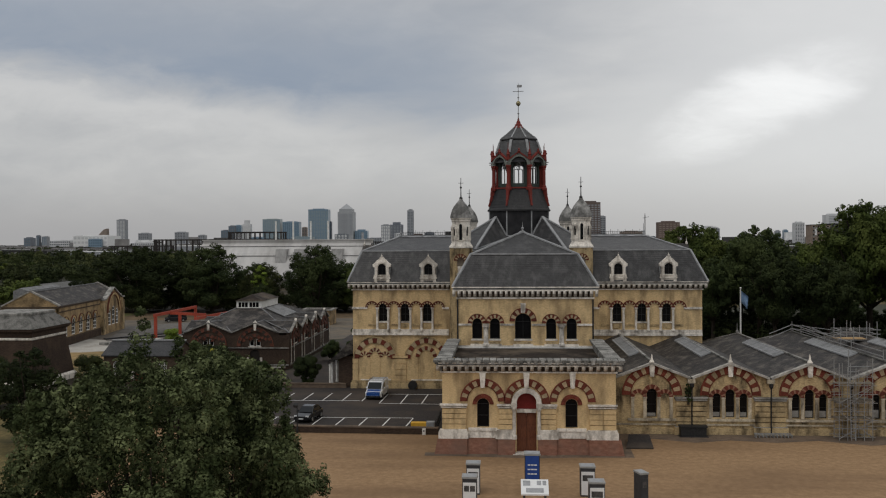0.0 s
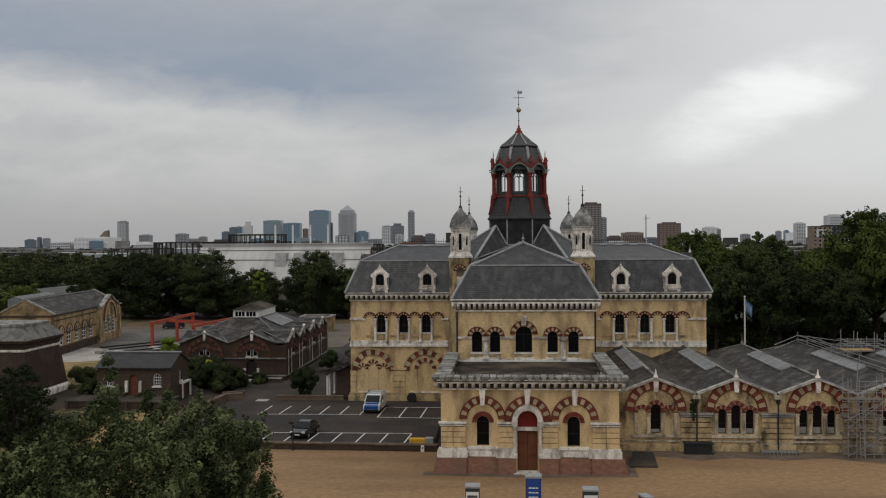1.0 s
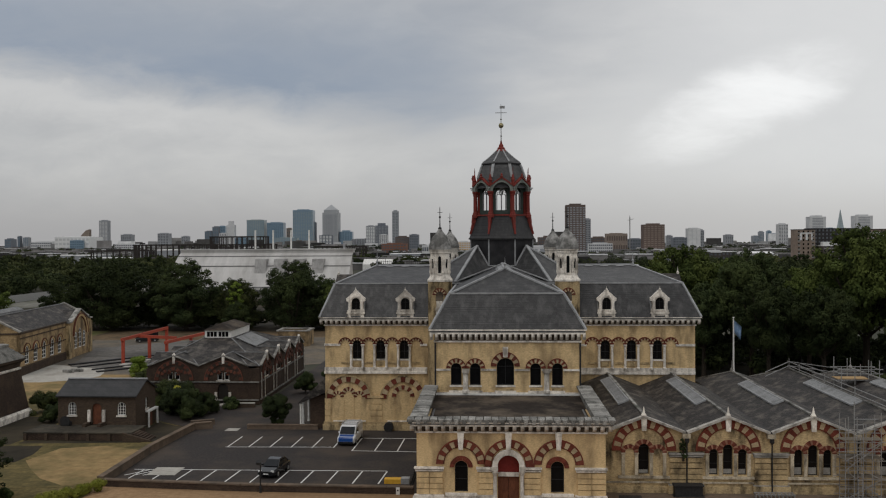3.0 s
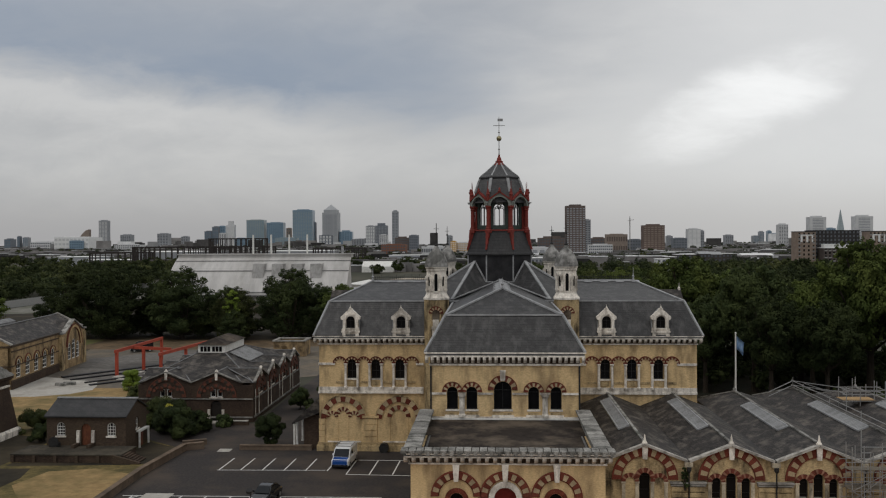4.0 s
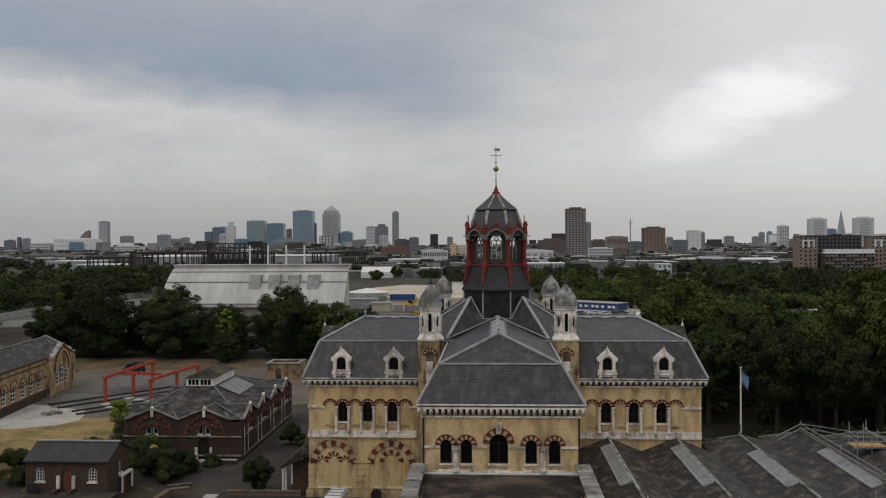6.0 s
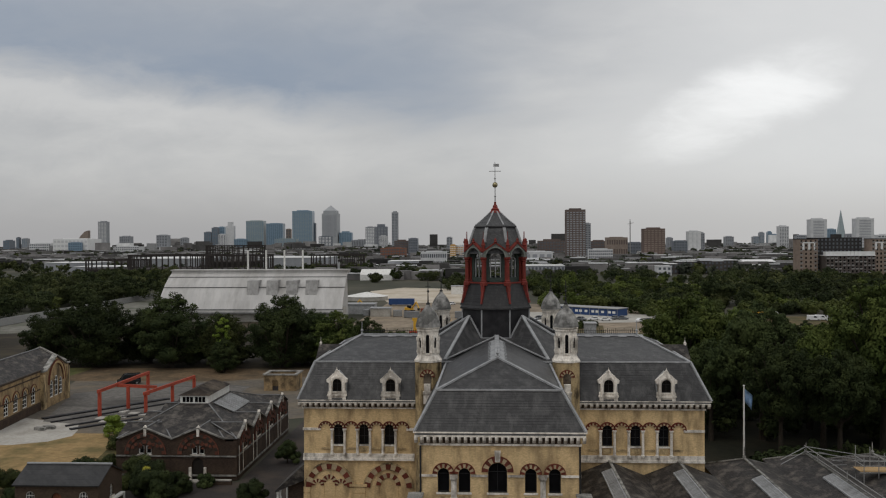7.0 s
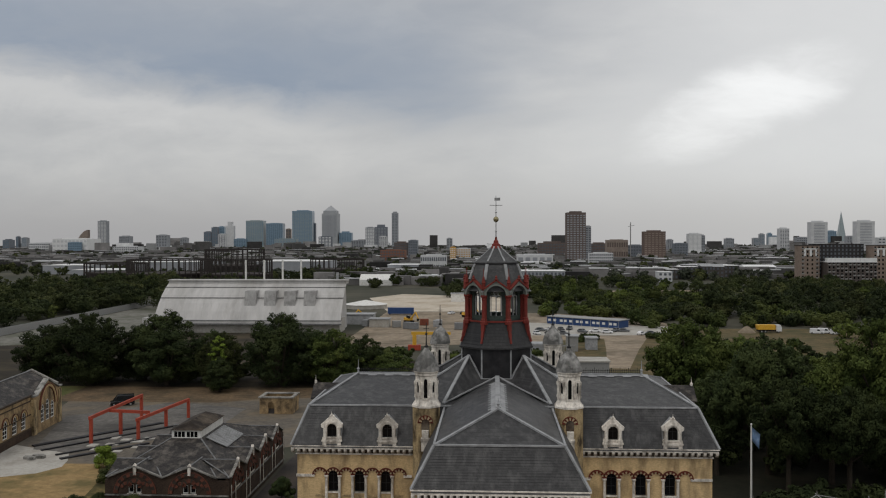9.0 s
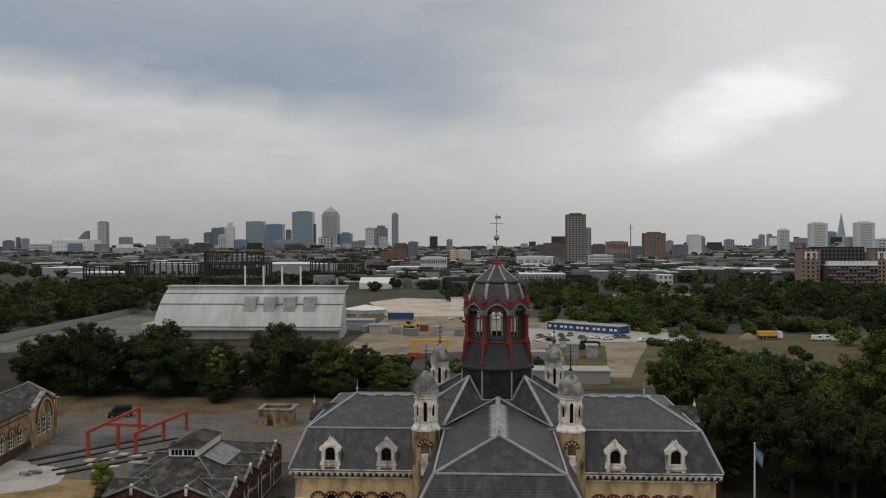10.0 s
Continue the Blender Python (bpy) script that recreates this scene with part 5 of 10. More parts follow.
def turret(parent, cx, cy, s):
    """A corner stair turret: brick shaft, stone belfry with slits, ogee lead cap and rod."""
    o = 1.0 / math.cos(math.pi / 8)
    bm = turned(bmesh.new(), [(1.4 * o, 0 if cy < 0 else 12), (1.4 * o, 17.8)], 8, (cx, cy))
    t = part("turret_shaft", bm, BRICK_OLD, parent)
    bm = turned(bmesh.new(), [(1.48 * o, 17.75), (1.48 * o, 17.95), (1.32 * o, 18.15), (1.13 * o, 18.5), (1.11 * o, 18.7), (1.11 * o, 21.0), (1.19 * o, 21.1), (1.19 * o, 21.3), (1.29 * o, 21.42), (1.29 * o, 21.56)], 8, (cx, cy))
    b = part("turret_belfry", bm, STONE, t, "pale stone belfry with dark slits")
    sl, shafts = bmesh.new(), bmesh.new()
    for i in range(8):
        R = Matrix.Translation((cx, cy, 0)) @ Matrix.Rotation(i * math.pi / 4, 4, "Z") @ Matrix.Diagonal((0.89, 0.89, 1, 1))
        q = bmesh.new()
        u = 0.2 if i % 2 == 0 else 0.13
        zf, zs = (18.75, 20.55) if i % 2 == 0 else (19.3, 20.35)
        slab(q, [(-u, zf), (u, zf)] + arc(0, zs, u, 6, 0, 180), -1.275, -1.15)
        q.transform(R)
        me = bpy.data.meshes.new("x"); q.to_mesh(me); q.free(); sl.from_mesh(me); bpy.data.meshes.remove(me)
        q = bmesh.new()
        for e in ((-0.28, 0.28) if i % 2 else (-0.44, 0.44)):
            turned(q, [(0.13, 18.75), (0.13, 18.95), (0.085, 19.05), (0.085, 19.95), (0.16, 20.15), (0.16, 20.4)], 6, (e, -1.29))
        if i % 2 == 0:
            box(q, -0.3, 0.3, -1.36, -1.22, 18.55, 18.74)
        else:
            box(q, -0.46, 0.46, -1.4, -1.22, 20.4, 20.6)
        q.transform(R)
        me = bpy.data.meshes.new("x"); q.to_mesh(me); q.free(); shafts.from_mesh(me); bpy.data.meshes.remove(me)
    each("slit", sl, GLASS, b)
    each("shaft", shafts, STONE, b)
    bm = turned(bmesh.new(), [(1.33 * o, 21.52), (1.32 * o, 21.72), (1.25 * o, 22.05), (1.11 * o, 22.5), (0.88 * o, 22.95), (0.58 * o, 23.35), (0.32 * o, 23.65), (0.17, 24.0)], 8, (cx, cy))
    c = part("turret_cap", bm, LEAD_CAP, t, "weathered grey ogee cap")
    bm = turned(bmesh.new(), [(0.2, 23.9), (0.24, 24.05), (0.08, 24.2), (0.05, 25.2), (0.16, 25.35), (0.05, 25.5), (0.04, 26.5), (0, 26.6)], 8, (cx, cy))
    strip(bm, (cx - 0.3, cy, 25.9), (cx + 0.3, cy, 25.9), 0.05, 0.05)
    part("turret_rod", bm, IRON, c)
    # round window with a niche and a small pedestal below
    if cy < 0:
        y = cy - 1.4
        arch_ring(t, cx, 16.2, 0.42, 0.74, y - 0.08, y + 0.05, 11, RW)
        label_course(t, cx, 16.2, 0.74, y - 0.12, y + 0.05, RED_BRICK, t=0.09)
        g = bmesh.new()
        slab(g, [(cx - 0.42, 15.5), (cx + 0.42, 15.5)] + arc(cx, 16.2, 0.42, 8, 0, 180), y - 0.02, y + 0.04)
        part("niche_panel", g, FRIEZE, t, "brown panel in the niche")
        part("pedestal", boxes((cx - 0.34, cx + 0.34, y - 0.55, y, 14.7, 15.5), (cx - 0.46, cx + 0.46, y - 0.66, y, 14.45, 14.7), (cx - 0.4, cx + 0.4, y - 0.6, y, 13.4, 14.45)), STONE, t)
    return t


LEAD_CAP = surface("stained_cap_lead", (0.06, 0.06, 0.056), (0.18, 0.175, 0.165), 0.7, 2.0, (1, 1, 0.5), (0.44, 0.43, 0.41), 0.9, 0.75)
for cx, cy in ((-7.4, -12.4), (7.55, -12.4), (-7.4, 12.4), (7.55, 12.4)):
    turret(station, cx, cy, 1)

# ---- ground ----


def sheet(name, pts, z, material, label, category="ground", thick=0.02):
    return tagged(part(name, plate(bmesh.new(), pts, z - thick, z), material), label, category, kind="structure")


bm = turned(bmesh.new(), [(4900, -0.6), (4900, -0.05)], 64)
tagged(part("ground", bm, EARTH), "open ground of grass, earth and paving reaching the horizon", "ground", kind="structure")
sheet("forecourt", [(-37.5, -130), (60, -130), (60, -37.4), (8.2, -37.4), (8.2, -46.0), (-8.0, -46.0), (-8.0, -38.6), (-37.5, -37.3)], 0.0, GRAVEL, "broad forecourt of rolled tan gravel", thick=0.04)
sheet("car_park", [(-37.6, -37.2), (-8.0, -38.5), (-7.5, -12.2), (-21.0, -12.2), (-29.5, -12.2), (-38.3, -11.4)], -0.005, ASPHALT, "worn dark asphalt car park with white bays", "road", 0.03)
sheet("yard_road", [(-38.3, -11.4), (-29.5, -12.2), (-21.4, -12.2), (-21.4, 60), (-33, 60), (-33, 3.0), (-49, 3.0), (-49, -3)], -0.012, ASPHALT, "asphalt yard behind the car park", "road", 0.03)
sheet("grass_bank", [(-95, -45), (-37.7, -37.2), (-38.4, -11.4), (-49, -3), (-49, 4), (-60, 30), (-95, 30)], -0.02, DRY_GRASS, "parched yellow-green grass", thick=0.02)
sheet("back_yard", [(-83, 28), (-60, 30), (-33, 45), (-21.4, 60), (-21.4, 92), (-98, 104), (-90, 70)], -0.018, YARD_DARK, "grey-brown paved yard", thick=0.02)
sheet("concrete_apron", [(-82.5, 22), (-74, 22.5), (-69.5, 25), (-67.5, 29), (-68.5, 33), (-70.5, 37.5), (-82.5, 43)], -0.008, CONCRETE, "pale concrete apron", thick=0.02)
sheet("tree_belt_ground", [(-175, 104), (-98, 104), (-21, 92), (-21, 150), (-52, 178), (-52, 226), (-175, 226)], -0.02, LITTER_SHADE, "leaf-littered ground with the trees' shade in its colour", thick=0.02)
# grove floor, its shade painted in rather than cast
sheet("grove_ground", [(23, -8), (130, -8), (130, 66), (23, 72)], -0.02, GROVE_SHADE, "ground under the grove with its deep shade in the colour", thick=0.02)
sheet("verge", [(-130, -45), (-95, -45), (-95, 104), (-130, 104)], -0.02, GRASS, "rough grass verge", thick=0.02)

sheet("lower_bank", [(-95, -130), (-37.55, -130), (-37.55, -37.3), (-95, -45.1)], -0.021, DRY_GRASS, "rough parched grass beside the forecourt", thick=0.02)
sheet("bare_soil", [(-66, -22), (-55.2, -21), (-55, -14), (-56, -6), (-63, -5), (-68, -12)], -0.012, LITTER_SHADE, "dark trodden soil beside the platform", thick=0.006)
sheet("trodden_path", [(-54.5, -20.5), (-41, -19.5), (-40.2, -12), (-43, -8), (-43.2, -14), (-41.8, -17.6), (-54.6, -19.0)], -0.012, LITTER_SHADE, "dark trodden edge of the platform", thick=0.006)
sheet("bank_soil", [(-43.4, -19.0), (-38.6, -19.0), (-38.5, -11.3), (-43.2, -8.4)], -0.010, LITTER_SHADE, "dark soil between the steps and the low wall", thick=0.004)
sheet("scorched_lawn", [(-82, 31), (-60, 31), (-55, 5), (-62, 2), (-71, 8), (-76, 15)], -0.012, TAN_GRASS, "scorched tan lawn behind the hut", thick=0.006)
sheet("scorched_patch", [(-49.6, -28.1), (-48.6, -22.6), (-44, -21.2), (-39.3, -23.2), (-38.5, -28), (-38.3, -32.6), (-38.4, -36.0), (-41.2, -37.2), (-44.6, -34.8), (-47.2, -31.6)], -0.008, TAN_GRASS, "scorched orange-tan grass before the platform", thick=0.006)
sheet("grey_path", [(-60, -21.9), (-51.2, -21.4), (-50.2, -25.4), (-50.4, -28.8), (-60, -30)], -0.008, LITTER_SHADE, "worn grey earth path beside the grass", thick=0.006)
sheet("dry_strip", [(-98, 84), (-60, 84), (-50, 90), (-22, 92), (-21, 104), (-98, 104)], -0.012, DRY_EARTH, "dry brown earth strip before the trees", thick=0.004)
# damp dirt together with the shadow at the porch foot, as one dark sheet
sheet("damp_edge", [(-8.9, -46.1), (-8.9, -47.3), (-3.0, -47.5), (0.5, -47.9), (4.0, -47.4), (9.2, -47.2), (9.4, -39.0), (8.3, -39.0), (8.3, -46.0)], 0.006, KERB, "damp dirty gravel edge with the porch's base shadow painted in", thick=0.006)
sheet("drain_strip", [(8.4, -40.6), (12, -39.8), (15.5, -41.2), (19, -40.1), (23, -40.9), (27, -39.9), (31, -41.6), (36, -40.6), (42, -41.2), (60, -41.0), (60, -37.5), (8.4, -37.5)], 0.012, KERB, "damp dark trodden ground along the wing", thick=0.012)
sheet("service_road", [(-78, 40), (-70, 38), (-52, 56), (-52, 78), (-70, 84), (-86, 68)], -0.006, GREY_PAVING, "worn grey paving round the gantry", "road", 0.01)

# ---- the gabled wing ----
wing = thing("gabled_wing", "long single-storey yellow brick wing with striped arches under gables", "building", (27, -25, 0), baked=True)
YW, BAY, GX = -37.5, 7.39, 12.18
gx = [GX + BAY * k for k in range(5)]
bm = bmesh.new()
holes = [(gx[0], 0.94, 1.6, 4.0, True)]
for x in gx[1:]:
    holes += [(x - 1.26, 0.76, 1.6, 3.55, True), (x, 0.86, 1.6, 3.9, True), (x + 1.26, 0.76, 1.6, 3.55, True)]
wall(bm, 7.8, gx[-1] + BAY / 2, 0, 4.95, YW, YW + 0.6, holes)
for x in gx:
    l = max(x - BAY / 2, 7.8)
    slab(bm, [(l, 4.95), (x + BAY / 2, 4.95), (x + BAY / 2, 5.3), (x, 6.7), (l, 5.3)], YW, YW + 0.6)
w_wall = part("gable_wall", bm, BRICK_OLD, wing)
for h in holes:
    window(w_wall, h[0], h[1], h[2], h[3], YW + 0.3, bars=(0, 2), frame_mat=IRON, t=0.05)
    if h[0] > gx[0] + 1 or h[0] == gx[0]:
        part("blind", boxes((h[0] - h[1] * 0.42, h[0] + h[1] * 0.42, YW + 0.31, YW + 0.335, 1.68, 2.2 + 0.25 * math.sin(h[0] * 5))), BLIND, w_wall)
sd, key, cpg, pier, plin, pcap = [bmesh.new() for i in range(6)]
for i, x in enumerate(gx):
    arch_ring(w_wall, x, 3.75, 2.1, 2.72, YW - 0.14, YW + 0.05, 19, RW_OLD)
    label_course(w_wall, x, 3.75, 2.72, YW - 0.18, YW + 0.05, RED_BRICK, t=0.13)
    label_course(w_wall, x, 3.75, 2.0, YW - 0.1, YW + 0.05, RED_BRICK, t=0.1)
    for dx, r, z in ((-1.26, 0.76, 3.55), (0, 0.86, 3.9), (1.26, 0.76, 3.55)):
        arch_ring(w_wall, x + dx, z, 0.40 if dx else 0.47, r, YW - 0.1 - (0 if dx else 0.04), YW + 0.05, 13, (RED_BRICK, RED_BRICK, RUST_RED))
    for e in (-1.82, -0.655, 0.655, 1.82):
        box(sd, x + e - 0.15, x + e + 0.15, YW - 0.09, YW + 0.05, 1.55, 3.5)
        box(sd, x + e - 0.2, x + e + 0.2, YW - 0.13, YW + 0.05, 3.42, 3.56)
    box(sd, x - 2.3, x + 2.3, YW - 0.2, YW + 0.05, 1.28, 1.5)
    slab(key, [(x - 0.19, 5.55), (x + 0.19, 5.55), (x + 0.26, 6.75), (x, 7.0), (x - 0.26, 6.75)], YW - 0.3, YW + 0.1)
    turned(key, [(0.2, 6.8), (0.26, 6.95), (0.12, 7.15), (0.05, 7.6), (0, 7.75)], 6, (x, YW - 0.1))
    for s in (-1, 1):
        strip(cpg, (x, YW - 0.12, 6.82), (x + s * (BAY / 2 - 0.1), YW - 0.12, 5.42), 0.55, 0.2)
for k in range(5):
    px = gx[k] + BAY / 2
    for j in range(5):
        z = 0.78 + j * 0.5
        box(pier, px - 1.42, px - 0.03, YW - 0.26, YW + 0.05, z, z + 0.40)
        box(pier, px + 0.03, px + 1.42, YW - 0.26, YW + 0.05, z, z + 0.40)
    box(pcap, px - 1.5, px + 1.5, YW - 0.34, YW + 0.05, 3.26, 3.4)
    box(pcap, px - 1.56, px + 1.56, YW - 0.42, YW + 0.05, 3.46, 3.6)
    box(sd, px - 0.34, px + 0.34, YW - 0.5, YW + 0.05, 4.95, 5.32)
    box(plin, px - 1.62, px + 1.62, YW - 0.5, YW + 0.05, 0, 0.74)
    box(pcap, px - 1.56, px + 1.56, YW - 0.44, YW + 0.05, 0.74, 0.8)
box(sd, 7.9, gx[-1] + 3.6, YW - 0.12, YW + 0.05, 0.86, 1.0)
box(pier, 7.85, 9.3, YW - 0.15, YW + 0.05, 1.1, 3.8)
box(plin, 7.85, gx[-1] + 3.6, YW - 0.2, YW + 0.05, 0, 0.6)
each("dressing_stone", sd, WING_STONE, w_wall)
each("gable_keystone", key, STONE, w_wall)
each("pier_cap", pcap, COPING, w_wall)
each("gable_coping", cpg, SOOT_COPING, w_wall)
each("rusticated_block", pier, BRICK_OLD, w_wall)
each("plinth", plin, BRICK_OLD, w_wall)
pipes = bmesh.new()
for k in range(5):
    px = gx[k] + BAY / 2
    turned(pipes, [(0.065, 0.2), (0.065, 4.45), (0.2, 4.65), (0.2, 4.95)], 8, (px, YW - 0.5))
each("downpipe", pipes, IRON, w_wall)
for k, x in enumerate(gx):
    back = (-12.3, -12.3, -10.8, -8.5, -8.0)[k]
    l, r = x - BAY / 2, x + BAY / 2
    hip = 0 if k < 2 else 3.5
    for s, xe in ((-1, l), (1, r)):
        bm = bmesh.new()
        vs = [bm.verts.new(p) for p in ((x, YW - 0.25, 6.92), (xe, YW - 0.25, 5.45), (xe, back + hip, 5.45), (x, back, 6.92))]
        f = bm.faces.new(vs)
        g = bmesh.ops.extrude_face_region(bm, geom=[f])
        bmesh.ops.translate(bm, vec=(0, 0, -0.15), verts=[q for q in g["geom"] if isinstance(q, bmesh.types.BMVert)])
        part("roof_slope", bm, SLATE_OLD, wing)
    if hip:
        bm = bmesh.new()
        bm.faces.new([bm.verts.new(p) for p in ((x, back, 6.92), (r, back + hip, 5.45), (l, back + hip, 5.45))])
        part("roof_hip", bm, SLATE_OLD, wing)
    ld = bmesh.new()
    strip(ld, (x, YW - 0.2, 6.98), (x, back, 6.98), 0.26, 0.14)
    each("valley_lead", strip(bmesh.new(), (r, YW + 0.2, 5.44), (r, back, 5.44), 0.7, 0.06), LEAD_DARK, wing)
    if hip:
        strip(ld, (x, back, 6.98), (r, back + hip, 5.5), 0.2, 0.12)
        strip(ld, (x, back, 6.98), (l, back + hip, 5.5), 0.2, 0.12)
        turned(ld, [(0.16, 6.95), (0.2, 7.2), (0.06, 7.4), (0.05, 8.1), (0, 8.3)], 6, (x, back))
    each("ridge_tile", ld, STONE_GREY, wing)
    # long ribbed rooflight on the slope
    k2 = (6.92 - 5.45) / (BAY / 2)
    a, b = 0.24, 1.2
    y0, y1 = -30.2, (-15.8, -15.8, -18.0, -17.0, -16.5)[k]
    rl = bmesh.new()
    z = lambda d: 6.92 - d * k2
    hull(rl, [(x - d, y, z(d) + h) for d in (a, b) for y in (y0, y1) for h in (0.02, 0.16)])
    lt = part("rooflight", rl, ROOFLIGHT, wing, "ribbed glass rooflight")
    fr = bmesh.new()
    for p, q in (((a, y0), (a, y1)), ((b, y0), (b, y1)), ((a, y0), (b, y0)), ((a, y1), (b, y1))):
        strip(fr, (x - p[0], p[1], z(p[0]) + 0.12), (x - q[0], q[1], z(q[0]) + 0.12), 0.14, 0.16)
    for i in range(1, 34):
        y = y0 + (y1 - y0) * i / 34
        strip(fr, (x - a, y, z(a) + 0.17), (x - b, y, z(b) + 0.17), 0.06, 0.05)
    each("glazing_bar", fr, LEAD, lt)
# closing walls of the wing
each("end_wall", boxes((gx[-1] + 3.2, gx[-1] + 3.69, YW + 0.6, -8, 0, 5.3), (23.0, gx[-1] + 3.2, -8.4, -8.0, 0, 5.3)), BRICK_OLD, wing)

# ---- trees ----


def leaf_cloud(rng, blobs, n, size, squash=0.85, sides=4, scatter=0.2):
    """Leaf clumps as small bent quads on the outside of many overlapping rounded masses."""
    blobs = np.array(blobs)
    area = blobs[:, 3] ** 2
    idx = rng.choice(len(blobs), n, p=area / area.sum())
    d = rng.normal(size=(n, 3))
    d /= np.linalg.norm(d, axis=1, keepdims=True)
    rad = blobs[idx, 3:4] * rng.uniform(0.55, 1.0, (n, 1)) ** 0.5 * rng.choice([1.0, 1.0, 1.0, 1.18], (n, 1))
    c = blobs[idx, :3] + d * rad * np.array([1, 1, squash])
    nrm = d + rng.normal(scale=scatter, size=(n, 3)) + np.array([0, 0, 0.3])
    nrm /= np.linalg.norm(nrm, axis=1, keepdims=True)
    a = np.cross(nrm, rng.normal(size=(n, 3)))
    a /= np.linalg.norm(a, axis=1, keepdims=True)
    b = np.cross(nrm, a)
    s = size * rng.uniform(0.6, 1.4, (n, 1))
    if sides == 3:
        v = np.stack([c - a * s, c - b * s * 0.75 + a * s * 0.6, c + b * s * 0.75 + a * s * 0.6], 1)
        return v.reshape(-1, 3)
    v = np.stack([c - a * s, c - b * s * 0.6 - nrm * s * 0.15, c + a * s, c + b * s * 0.6 - nrm * s * 0.15], 1)
    return v.reshape(-1, 3)


def quads_mesh(name, v, material, k=4):
    me = bpy.data.meshes.new(name)
    n = len(v) // k
    me.vertices.add(len(v))
    me.vertices.foreach_set("co", v.astype(np.float32).ravel())
    me.loops.add(k * n)
    me.loops.foreach_set("vertex_index", np.arange(k * n, dtype=np.int32))
    me.polygons.add(n)
    me.polygons.foreach_set("loop_start", np.arange(0, k * n, k, dtype=np.int32))
    me.polygons.foreach_set("loop_total", np.full(n, k, dtype=np.int32))
    me.update(calc_edges=True)
    me.materials.append(material)
    return me


def boughs(rng, cx, cy, cz, R, n, spread=1.0):
    """The leaf masses of one bough: small rounded clumps on its outer and upper side."""
    out = [(cx, cy, cz, R * 0.55)]
    for i in range(n):
        d = rng.normal(size=3)
        d[2] = abs(d[2]) * 0.9 - 0.25
        d /= np.linalg.norm(d)
        q = R * rng.uniform(0.5, 0.95) * spread
        out.append((cx + d[0] * q, cy + d[1] * q, cz + d[2] * q * 0.85, R * rng.uniform(0.2, 0.4)))
    return out


def crown_blobs(rng, r, h, z0, n):
    """Boughs of uneven size round a crown, with gaps between them."""
    out = []
    lobes = max(10, n // 2)
    for i in range(lobes):
        u = (i + rng.uniform(0.1, 0.9)) / lobes
        a = i * 2.4 + rng.uniform(-0.5, 0.5)
        k = 0.74 + 0.26 * math.sin(min(1.0, u / 0.4) * math.pi / 2) if u < 0.4 else math.sqrt(max(0.0, 1 - ((u - 0.4) / 0.62) ** 2))
        R = r * rng.uniform(0.18, 0.36) * (1.08 - 0.25 * u)
        q = max(0.0, r * k * rng.uniform(0.86, 1.08) - R * 0.8)
        out += boughs(rng, math.cos(a) * q, math.sin(a) * q, z0 + R * 0.5 + (h - R * 1.25) * u, R, 11)
    for i in range(lobes):
        a, u = rng.uniform(0, math.tau), rng.uniform(0.05, 0.72)
        q = r * 0.55 * math.sqrt(rng.uniform(0, 1))
        out.append((math.cos(a) * q, math.sin(a) * q, z0 + h * u, r * 0.27))
    return out


def tree(name, label, seed, r, h, trunk_h, material, leaves, leaf, nblobs=22, category="tree", twig=True):
    """A tapered trunk, limbs and a crown of leaf clumps."""
    rng = np.random.default_rng(seed)
    t = thing(name, label, category)
    blobs = crown_blobs(rng, r, h - trunk_h, trunk_h, nblobs)
    bm = turned(bmesh.new(), [(r * 0.075 + 0.1, -0.2), (r * 0.055 + 0.06, trunk_h * 0.5), (r * 0.045 + 0.05, trunk_h), (r * 0.02, trunk_h + (h - trunk_h) * 0.55)], 8)
    for bl in blobs[::12]:
        p = Vector((0, 0, trunk_h * rng.uniform(0.7, 1.25)))
        q = Vector(bl[:3])
        mid = p.lerp(q, 0.5) + Vector((0, 0, -0.08 * r))
        strip(bm, p, mid, r * 0.035, r * 0.035)
        strip(bm, mid, q, r * 0.02, r * 0.02)
    part("trunk", bm, BARK, t)
    v = leaf_cloud(rng, blobs, leaves, leaf, sides=3)
    ob = new("crown", quads_mesh("crown", v, material, 3))
    ob.parent = t
    return t


def plant(src, rows):
    for i, (x, y, z, turn, s, sz) in enumerate(rows):
        m = pose(x, y, z, 0, 0, turn) @ Matrix.Diagonal((s, s, sz, 1))
        if i == 0:
            src.matrix_basis = m
        else:
            c = copy_thing(src, m)
            c.matrix_basis = m


oak = tree("tree", "dense dark green broadleaf tree", 3, 7.5, 15.0, 0.9, LEAF_DARK, 52000, 0.17, 84)
lime = tree("tree", "rounded mid-green broadleaf tree", 7, 6.5, 14.0, 0.9, LEAF_MID, 46000, 0.16, 76)
elm = tree("tree", "spreading olive green broadleaf tree", 11, 8.5, 18.0, 1.0, LEAF_OLIVE, 52000, 0.18, 96)
sycamore = tree("tree", "broad dark tree with uneven boughs", 29, 7.5, 16.0, 0.9, LEAF_DARK, 52000, 0.17, 64)
high_lime = tree("tree", "tall mid-green tree with a high crown", 13, 6.5, 16.0, 6.4, LEAF_LIME, 46000, 0.17, 72)
high_elm = tree("tree", "tall dark green tree with a high spreading crown", 19, 6.5, 16.0, 6.6, LEAF_DARK, 46000, 0.17, 66)
sapling = tree("tree", "slim yellow-green tree among dark ones", 17, 2.3, 12.6, 5.6, LEAF_BRIGHT, 5200, 0.19, 36)
